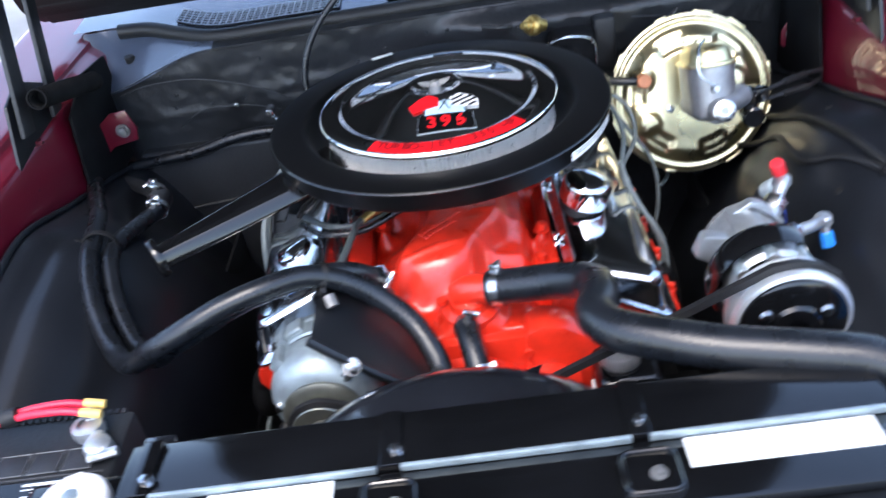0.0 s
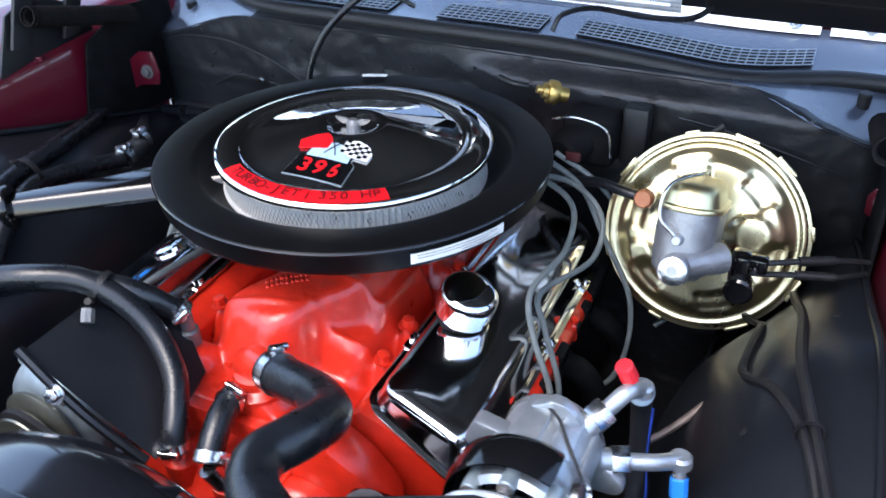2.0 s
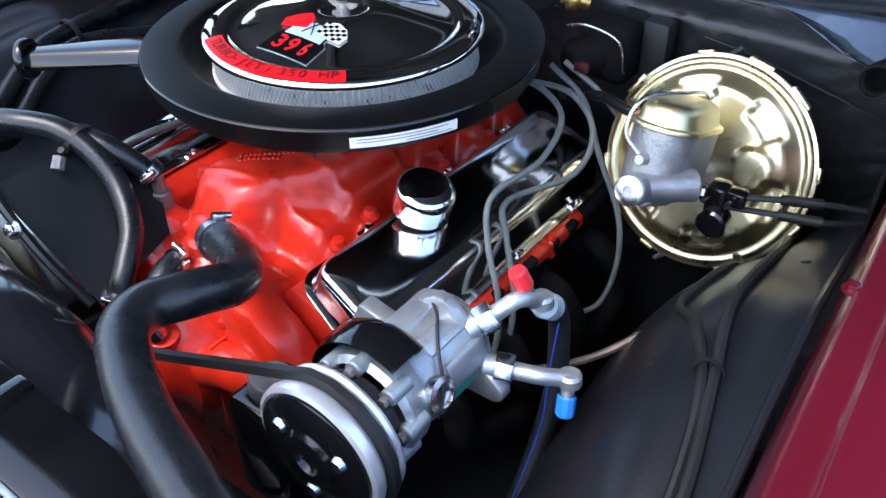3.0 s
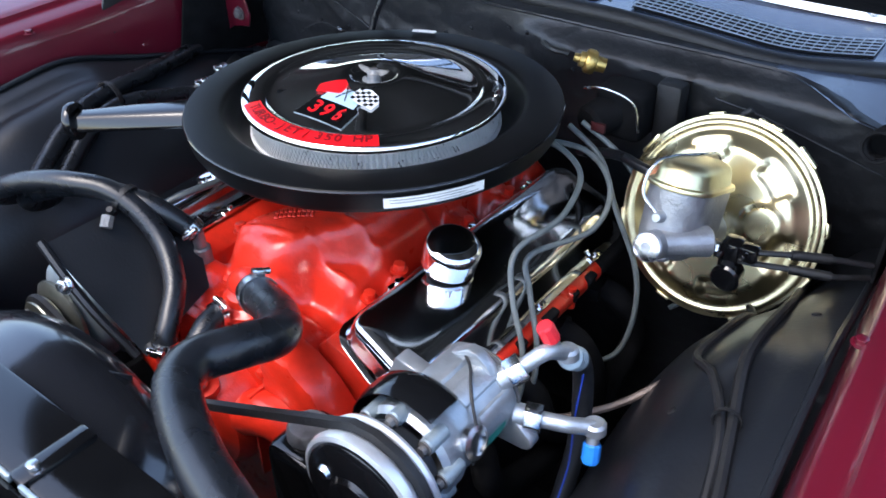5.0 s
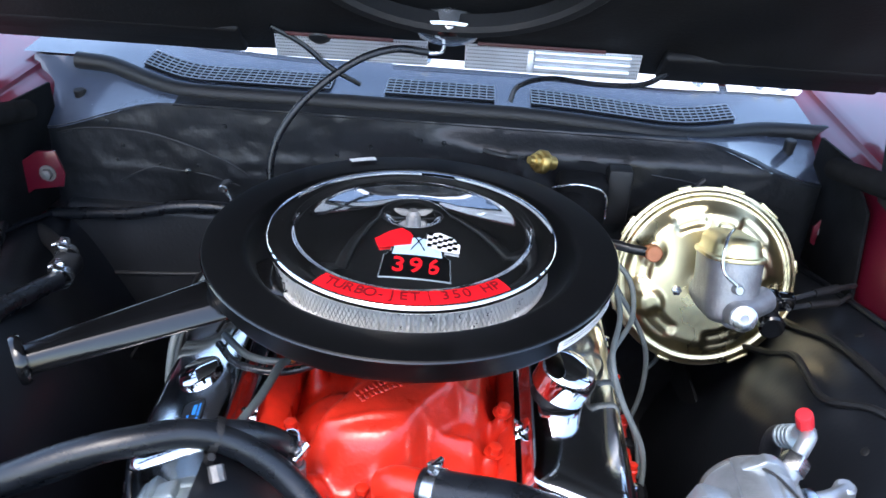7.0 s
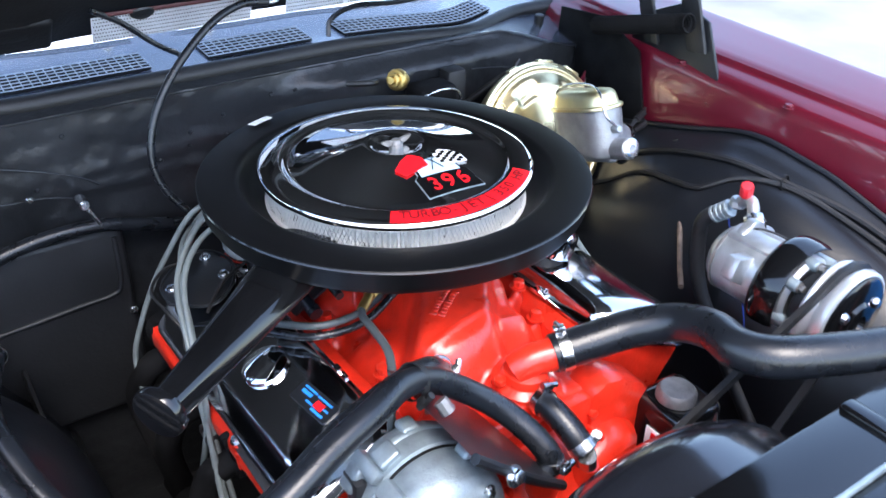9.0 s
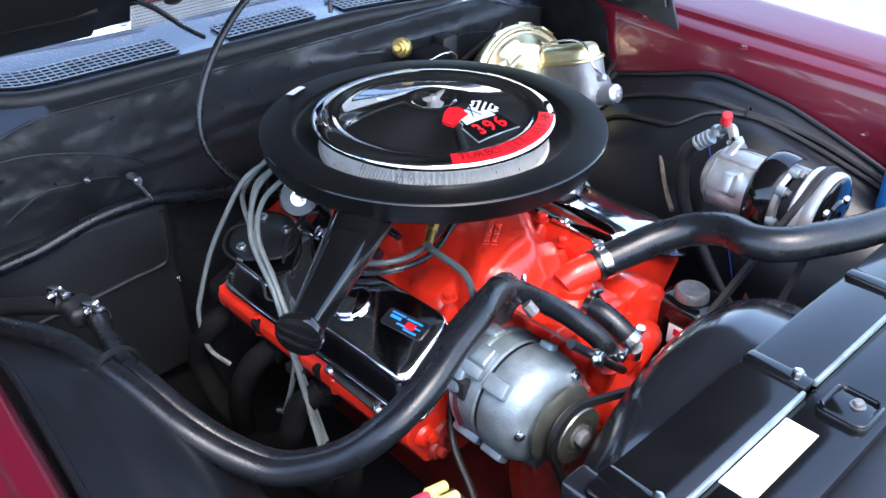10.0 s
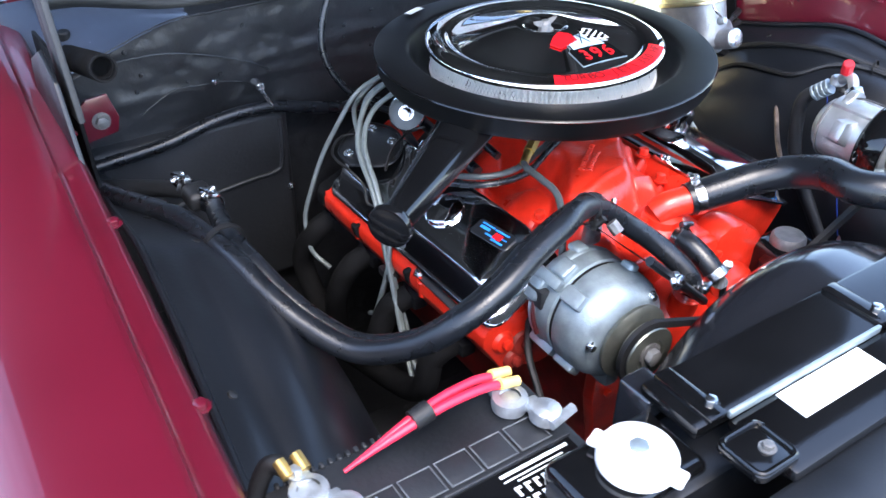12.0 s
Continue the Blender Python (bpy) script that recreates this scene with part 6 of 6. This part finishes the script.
part("bail", tube(B(), [MX @ Vector(p) for p in ((-0.006, -0.192, 0.030), (-0.028, -0.194, 0.052), (-0.024, -0.180, 0.088), (0.0, -0.12, 0.098), (0.0, -0.05, 0.092), (0.0, -0.040, 0.06), (0.0, -0.045, 0.02))], 0.0022, 10), STEEL, mc, "bent wire bail")
part("bail_lug", rod(B(), MX @ Vector((-0.004, -0.180, 0.026)), MX @ Vector((-0.004, -0.196, 0.026)), 0.008, 0.006, 14, 0.001), ALU, mc)
for k, (x0, y0, z0) in enumerate(((0.038, -0.13, -0.002), (0.030, -0.085, -0.010))):
    part("line_nut", rod(B(), MX @ Vector((x0, y0, z0)), MX @ Vector((x0 + 0.016, y0 + 0.004, z0)), 0.008, seg=6), STEEL if k == 0 else IRON, mc)
for z0, pts in ((-0.002, [(0.525, 0.095, 0.872), (0.560, 0.112, 0.873), (0.600, 0.132, 0.872), (0.640, 0.165, 0.860)]), (-0.012, [(0.515, 0.098, 0.852), (0.560, 0.115, 0.851), (0.605, 0.130, 0.850), (0.64, 0.17, 0.840)])):
    single("brake_line", tube(B(), [MX @ Vector((0.050, -0.118, z0))] + pts, 0.0038, 8), FLAT, "black brake line running to the fender", "brake line", "brake lines")
    single("line_sleeve", rod(B(), Vector(pts[1]), Vector(pts[2]), 0.0062, seg=10), FOAM, "black rubber sleeve on the brake line", "sleeve", "line sleeves")
bv = thing("brake_valve", "dark brake switch block below the master cylinder", "valve", (0.50, 0.09, 0.80))
bm = B()
lohi(bm, (0.484, 0.080, 0.828), (0.508, 0.110, 0.880), 0.006)
rod(bm, (0.500, 0.070, 0.836), (0.500, 0.100, 0.836), 0.018, 0.016, 20, 0.003)
lohi(bm, (0.505, 0.085, 0.858), (0.528, 0.105, 0.878), 0.004)
part("block", bm, GLOSS, bv)
part("terminal", rod(B(), (0.514, 0.080, 0.868), (0.514, 0.070, 0.868), 0.003, seg=10), STEEL, bv)

# ---- wiring on the driver side ----
def on_fender(y, u, lift, f=None):
    p = (f or FEN_R)(u, (y + 0.64) / 1.07)
    return p + Vector((-0.5 * math.copysign(1, p.x) * lift, 0, lift))
def laid(pts, lift):
    return [(x, y, max(z, fen_z(x, y) + lift)) for x, y, z in pts]
for pts, r in (([(0.50, 0.20, 0.72), (0.53, 0.13, 0.755), (0.535, 0.06, 0.79), (0.528, -0.02, 0.795), (0.53, -0.07, 0.79), (0.565, -0.12, 0.80), (0.600, -0.19, 0.80), (0.622, -0.28, 0.80), (0.634, -0.38, 0.80), (0.64, -0.46, 0.78)], 0.0052),
               ([(0.56, 0.24, 0.755), (0.570, 0.15, 0.78), (0.578, 0.05, 0.79), (0.583, -0.08, 0.80), (0.607, -0.18, 0.80), (0.632, -0.28, 0.80), (0.645, -0.38, 0.80), (0.65, -0.46, 0.78)], 0.0062)):
    single("wiring_loom", tube(B(), laid(pts, r * 0.8), r, 8), FOAM, "black taped wiring loom over the inner fender", "wiring", "fender looms")
single("steel_line", tube(B(), [(0.40, -0.17, 0.735), (0.44, -0.13, 0.74), (0.47, -0.10, 0.752), (0.50, -0.07, 0.775), (0.528, -0.06, 0.79)], 0.0045, 8), GREY_TUBE, "thin rusty line across the inner fender", "pipe")
bm = B()
lathe(bm, [(0.013, -0.002), (0.0145, -0.002), (0.0145, 0.002), (0.013, 0.002)], (0.600, -0.175, fen_z(0.600, -0.175) + 0.006), (0.25, -1, 0.1), 14)
single("wire_clip", bm, FOAM, "black clip that ties the two looms", "clip")

# ---- spark plug wires ----
LW = [
    [(-0.18, 0.20, 0.89), (-0.222, 0.205, 0.869), (-0.258, 0.21, 0.817), (-0.283, 0.215, 0.768), (-0.310, 0.21, 0.715), (-0.328, 0.205, 0.666), (-0.330, 0.185, 0.614), (-0.312, 0.155, 0.588)],
    [(-0.18, 0.17, 0.895), (-0.225, 0.165, 0.875), (-0.276, 0.095, 0.848), (-0.297, 0.01, 0.816), (-0.304, -0.03, 0.74), (-0.300, -0.075, 0.62), (-0.30, -0.09, 0.59)],
    [(-0.185, 0.16, 0.90), (-0.235, 0.145, 0.88), (-0.286, 0.085, 0.847), (-0.305, 0.0, 0.806), (-0.310, -0.04, 0.73), (-0.312, -0.10, 0.60), (-0.315, -0.16, 0.56)],
    [(-0.19, 0.13, 0.895), (-0.24, 0.12, 0.875), (-0.280, 0.075, 0.850), (-0.302, -0.005, 0.810), (-0.307, -0.045, 0.735), (-0.318, -0.02, 0.62), (-0.31, 0.02, 0.58)],
    [(-0.165, 0.22, 0.885), (-0.205, 0.235, 0.84), (-0.26, 0.14, 0.855), (-0.295, 0.03, 0.825), (-0.306, -0.03, 0.74), (-0.322, -0.12, 0.58), (-0.335, -0.20, 0.55), (-0.30, -0.25, 0.55)],
]
for pts in LW:
    pts = [(x - 0.004 * smooth(0.84, 0.78, z), y, z) for x, y, z in pts]
    single("plug_wire", tube(B(), pts, 0.0040, 10), WIRE, "grey spark plug wire arching beside the valve cover", "wire", "plug wires")
RW = [
    [(0.15, 0.16, 0.895), (0.22, 0.15, 0.895), (0.272, 0.12, 0.880), (0.285, 0.05, 0.855), (0.268, -0.03, 0.838), (0.285, -0.06, 0.79), (0.315, -0.08, 0.735), (0.32, -0.09, 0.67), (0.30, -0.10, 0.60)],
    [(0.16, 0.17, 0.885), (0.245, 0.18, 0.885), (0.305, 0.145, 0.862), (0.312, 0.09, 0.825), (0.272, 0.0, 0.818), (0.285, -0.02, 0.78), (0.315, -0.045, 0.72), (0.32, -0.06, 0.66), (0.295, -0.06, 0.60)],
    [(0.20, 0.21, 0.90), (0.26, 0.20, 0.868), (0.305, 0.17, 0.815), (0.352, 0.155, 0.74), (0.362, 0.148, 0.665), (0.348, 0.14, 0.595), (0.315, 0.12, 0.565)],
    [(0.21, 0.23, 0.90), (0.275, 0.235, 0.86), (0.33, 0.24, 0.79), (0.37, 0.25, 0.71), (0.40, 0.24, 0.66), (0.385, 0.225, 0.64)],
]
for pts in RW:
    single("plug_wire", tube(B(), pts, 0.0040, 10), WIRE, "grey spark plug wire curling by the breather cap", "wire", "plug wires")
bm = B()
lohi(bm, (-0.318, -0.052, 0.685), (-0.296, -0.020, 0.700), 0.004)
single("wire_loom", bm, FOAM, "black separator that bundles the plug wires", "wire clip")
dist = thing("distributor", "black distributor cap at the back of the engine", "distributor", (0.0, 0.27, 0.75))
bm = B()
lathe(bm, [(0.05, 0), (0.052, 0.03), (0.045, 0.06), (0.030, 0.075), (0, 0.075)], (0.0, 0.265, 0.80), (0, 0, 1), 28)
part("cap", bm, FLAT, dist)
cl = thing("choke_can", "round chrome-rimmed can beside the carburettor", "can", (-0.17, 0.13, 0.80))
CC, CX = Vector((-0.180, 0.118, 0.858)), Vector((-0.52, -0.66, 0.54)).normalized()
bm = B()
lathe(bm, [(0.0275, -0.002), (0.0290, 0.0), (0.0290, 0.005), (0.0272, 0.007), (0.0262, 0.005), (0.0262, 0.002)], CC, CX, 36)
part("rim", bm, CHROME, cl, "chrome rim")
bm = B()
lathe(bm, [(0.0262, 0.002), (0.016, 0.0035), (0.0, 0.0035)], CC, CX, 36)
lathe(bm, [(0.0275, -0.002), (0.0270, -0.035), (0.0, -0.036)], CC, CX, 36)
part("can", bm, GREY_HOSE, cl)
part("nut", hexbolt(B(), CC + CX * 0.003, CX, 0.0085, 0.008), STEEL, cl)

# black hoses and the linkage plate beside the carburettor
for pts, r in (([(-0.150, -0.035, 0.815), (-0.150, 0.05, 0.828), (-0.136, 0.14, 0.822), (-0.10, 0.23, 0.81)], 0.0095),
               ([(-0.178, -0.03, 0.785), (-0.178, 0.06, 0.800), (-0.160, 0.15, 0.802), (-0.11, 0.24, 0.79)], 0.0075),
               ([(-0.120, -0.045, 0.838), (-0.122, 0.04, 0.850), (-0.112, 0.12, 0.846), (-0.08, 0.19, 0.83)], 0.0060)):
    single("vacuum_hose", tube(B(), pts, r, 10), RUBBER, "black rubber hose beside the carburettor", "hose", "carburettor hoses")
lk = thing("linkage_bracket", "dark linkage bracket on the manifold flank", "bracket", (-0.14, 0.1, 0.78))
bm = B()
slab(bm, [(-0.02, -0.06), (0.05, -0.07), (0.10, -0.03), (0.11, 0.03), (0.06, 0.06), (-0.02, 0.05)], Matrix(((0, 0.85, -0.5, -0.135), (1, 0, 0, 0.05), (0, 0.5, 0.85, 0.780), (0, 0, 0, 1))), 0.004, 0.001)
part("plate", bm, FLAT, lk)
tray = [(-0.305, 0.085), (-0.303, 0.125), (-0.285, 0.150), (-0.250, 0.172), (-0.222, 0.165), (-0.205, 0.120), (-0.222, 0.070), (-0.262, 0.045)]
tray_m = Matrix(((0.985, 0, 0.17, 0.0), (0, 1, 0, 0), (0.17, 0, 0.985, 0.865), (0, 0, 0, 1)))
part("tray", slab(B(), tray, tray_m, 0.003, 0.001), SATIN, lk, "dark flat tray above the valve cover")
part("tray_edge", tube(B(), [tray_m @ Vector((x, y, 0.003)) for x, y in tray + tray[:1]], 0.0022, 8, 4), SATIN, lk)
for x, y in ((-0.292, 0.115), (-0.225, 0.095), (-0.230, 0.150)):
    part("tray_screw", hexbolt(B(), tray_m @ Vector((x, y, 0.003)), (-0.17, 0, 1), 0.0055, 0.005), STEEL, lk)
# return spring, a small red tab and thin sheathed wires beside the bracket
spr = [(-0.186 + 0.007 * math.cos(2.6 * k), 0.030 + 0.0022 * k, 0.829 + 0.007 * math.sin(2.6 * k)) for k in range(18)]
part("return_spring", tube(B(), spr, 0.0013, 6, 3), STEEL, lk, "bright steel return spring")
part("red_tab", lohi(B(), (-0.160, 0.060, 0.835), (-0.146, 0.066, 0.872), 0.002), RED, lk, "bent red tab")
for pts in ([(-0.225, 0.150, 0.822), (-0.275, 0.160, 0.825), (-0.312, 0.120, 0.822), (-0.308, 0.070, 0.815), (-0.300, 0.045, 0.800), (-0.304, 0.030, 0.780), (-0.296, 0.020, 0.778), (-0.292, 0.036, 0.785)],
            [(-0.190, 0.060, 0.824), (-0.215, 0.045, 0.830), (-0.238, 0.010, 0.828), (-0.244, -0.025, 0.826)],
            [(-0.165, 0.090, 0.842), (-0.190, 0.095, 0.838), (-0.235, 0.070, 0.832), (-0.268, 0.035, 0.822)]):
    single("sheathed_wire", tube(B(), pts, 0.0022, 8), FOAM, "thin dark sheathed wire above the valve cover", "wire", "sheathed wires")
part("stud", rod(B(), (-0.150, 0.075, 0.79), (-0.166, 0.072, 0.815), 0.006, seg=10), STEEL, lk)

# ---- firewall fittings ----
bs = thing("oil_pressure_fitting", "brass sender fitting at the firewall", "sender", (0.173, 0.30, 0.945))
bm = B()
q, d = Vector((0.180, 0.298, 0.962)), Vector((-0.80, -0.45, 0.25)).normalized()
lathe(bm, [(0.0, -0.022), (0.011, -0.022), (0.012, -0.008), (0.0165, -0.007), (0.0185, -0.004), (0.0185, 0.006), (0.0165, 0.009), (0.012, 0.010), (0.0115, 0.017), (0.007, 0.018), (0.006, 0.026), (0.0, 0.026)], q, d, 12)
part("body", bm, BRASS, bs)
wm = thing("wiper_motor", "black wiper motor with a metal cover on the firewall", "wiper motor", (0.24, 0.29, 0.86))
bm = B()
lohi(bm, (0.205, 0.265, 0.865), (0.285, 0.325, 0.945), 0.014, 3)
rod(bm, (0.235, 0.29, 0.905), (0.215, 0.235, 0.895), 0.030, 0.027, 28, 0.006)
part("motor", bm, DULL_BLACK, wm)
bm = B()
lohi(bm, (0.285, 0.30, 0.86), (0.325, 0.335, 0.955), 0.008)
part("mount", bm, FOAM, wm)
part("cover_edge", tube(B(), [(0.195, 0.255, 0.94), (0.235, 0.245, 0.952), (0.275, 0.255, 0.935), (0.283, 0.262, 0.89)], 0.002, 8), STEEL, wm)
part("red_tag", lohi(B(), (0.226, 0.226, 0.892), (0.248, 0.231, 0.906), 0.001), DULL_RED, wm)
for pts in ([(0.14, 0.30, 0.965), (0.12, 0.29, 0.97), (0.09, 0.31, 0.968)], [(0.33, 0.33, 0.87), (0.40, 0.30, 0.925), (0.47, 0.31, 0.93)], [(0.32, 0.28, 0.84), (0.37, 0.27, 0.90), (0.43, 0.29, 0.955)]):
    single("firewall_cable", tube(B(), pts, 0.005, 8), FOAM, "black cable on the firewall", "cable", "firewall cables")

# ---- battery ----
bt = thing("battery", "black battery with lead clamps on its side of the bay", "battery", (-0.51, -0.53, 0.66))
bm = B()
lohi(bm, (-0.668, -0.628, 0.66), (-0.385, -0.440, 0.845), 0.006)
part("case", bm, FLAT, bt)
for k in range(6):
    x0, x1, y0, y1 = -0.640 + 0.0390 * k, -0.606 + 0.0390 * k, -0.527, -0.496
    vc = part("vent_cap", lohi(B(), (x0, y0, 0.8445), (x1, y1, 0.8468), 0.001), FLAT, bt)
    part("edge", tube(B(), [(x0, y0, 0.847), (x1, y0, 0.847), (x1, y1, 0.847), (x0, y1, 0.847), (x0, y0, 0.847)], 0.0009, 6, 1), CASE_EDGE, vc, "worn light edge")
bm = B()
for k in range(30):
    lohi(bm, (-0.655 + 0.0088 * k, -0.4445, 0.838), (-0.6505 + 0.0088 * k, -0.4375, 0.8475), 0.001, 1)
pieces("ridge_tooth", bm, FLAT, bt)
part("top_rib", tube(B(), [(-0.655, -0.533, 0.846), (-0.54, -0.5335, 0.847), (-0.395, -0.5335, 0.846)], 0.0018, 8, 6), FLAT, bt)
bm = B()
lohi(bm, (-0.600, -0.605, 0.8454), (-0.398, -0.536, 0.8459), 0)
lab_panel = part("label", bm, GLOSS, bt, "glossy black label with white print")
bm = B()
lohi(bm, (-0.482, -0.5435, 0.8460), (-0.405, -0.5400, 0.8464), 0)
lohi(bm, (-0.482, -0.5490, 0.8460), (-0.415, -0.5475, 0.8464), 0)
lohi(bm, (-0.470, -0.5535, 0.8460), (-0.408, -0.5520, 0.8464), 0)
rng = random.Random(9)
for row, (y0, y1) in enumerate(((-0.5680, -0.5575), (-0.5830, -0.5720))):
    x = -0.478
    while x < -0.412:
        w = rng.uniform(0.0055, 0.0085)
        lohi(bm, (x, y0, 0.8460), (x + w * 0.45, y1, 0.8464), 0)
        lohi(bm, (x, y1 - 0.0028, 0.8460), (x + w, y1, 0.8465), 0)
        x += w + 0.0035
lohi(bm, (-0.585, -0.592, 0.8460), (-0.520, -0.550, 0.8464), 0)
pieces("label_bar", bm, LABEL, lab_panel, "white printed bars")
def terminal(x, y):
    bm = B()
    lathe(bm, [(0.011, 0), (0.010, 0.018), (0.0, 0.019)], (x, y, 0.845), (0, 0, 1), 20)
    post = part("post", bm, LEAD, bt)
    bm = B()
    lathe(bm, [(0.0105, 0.0), (0.0175, 0.001), (0.0185, 0.006), (0.0175, 0.015), (0.0105, 0.016)], (x, y, 0.850), (0, 0, 1), 24)
    lohi(bm, (x + 0.008, y - 0.040, 0.851), (x + 0.024, y - 0.008, 0.864), 0.004)
    lohi(bm, (x - 0.010, y + 0.008, 0.851), (x + 0.010, y + 0.028, 0.866), 0.005)
    lathe(bm, [(0.0, 0.0), (0.0155, 0.0), (0.0165, 0.004), (0.0150, 0.013), (0.010, 0.016), (0.0, 0.016)], (x + 0.020, y - 0.030, 0.850), (0.1, 0, 1), 14)
    part("clamp", bm, LEAD, post)
    part("clamp_bolt", rod(B(), (x + 0.014, y - 0.046, 0.857), (x + 0.046, y - 0.040, 0.858), 0.0058, seg=6), LEAD, post)
    part("cable_screw", hexbolt(B(), (x - 0.002, y + 0.020, 0.866), (0, 0.1, 1), 0.0060, 0.006), LEAD, post)
terminal(-0.424, -0.478)
terminal(-0.636, -0.474)
for dx in (-0.009, 0.004):
    bm = B()
    tube(bm, [(-0.424, -0.458 + dx, 0.872), (-0.450, -0.458 + dx, 0.879), (-0.490, -0.459 + dx * 0.8, 0.879), (-0.525, -0.461 + dx * 0.5, 0.873), (-0.562, -0.462 + dx * 0.2, 0.862), (-0.597, -0.463, 0.851)], 0.0046, 10, 8, True, lambda t: 1.0 - 0.55 * smooth(0.6, 1.0, t))
    single("battery_cable", bm, RED_CABLE, "red battery cable with taped joint", "cable", "battery cables")
    bm = B()
    rod(bm, (-0.408, -0.458 + dx * 1.2, 0.870), (-0.430, -0.458 + dx * 1.2, 0.876), 0.0054, seg=12)
    single("cable_crimp", bm, YELLOW, "yellow crimp sleeve on the battery cable", "crimp", "cable crimps")
bm = B()
tube(bm, [(-0.505, -0.461, 0.877), (-0.525, -0.462, 0.8735)], 0.0105, 12)
single("cable_tape", bm, FOAM, "black tape wound round the red cables", "tape")
bm = B()
tube(bm, [(-0.640, -0.448, 0.866), (-0.655, -0.43, 0.862), (-0.676, -0.44, 0.82), (-0.680, -0.49, 0.76)], 0.009, 10)
single("ground_cable", bm, FOAM, "black battery ground cable", "cable")
bm = B()
for dx in (-0.006, 0.010):
    rod(bm, (-0.640 + dx, -0.456, 0.868), (-0.642 + dx, -0.440, 0.874), 0.006, seg=12)
single("cable_crimp", bm, BRASS, "brass crimps at the battery clamp", "crimp", "cable crimps")

# ---- washer bottle ----
wb = thing("washer_bottle", "translucent washer bottle holding blue fluid", "bottle", (0.62, -0.50, 0.70))
bm = B()
lohi(bm, (0.588, -0.580, 0.66), (0.692, -0.425, 0.892), 0.034, 6)
part("fluid_tank", bm, TANK_BLUE, wb, "tank filled with blue fluid")
bm = B()
lohi(bm, (0.596, -0.584, 0.862), (0.704, -0.442, 0.928), 0.031, 6)
part("upper_tank", bm, TANK, wb)
part("cap", lathe(B(), [(0.026, 0), (0.026, 0.012), (0.022, 0.015), (0, 0.015)], (0.640, -0.505, 0.924), (0, 0, 1), 32), IRON, wb, "grey filler cap")
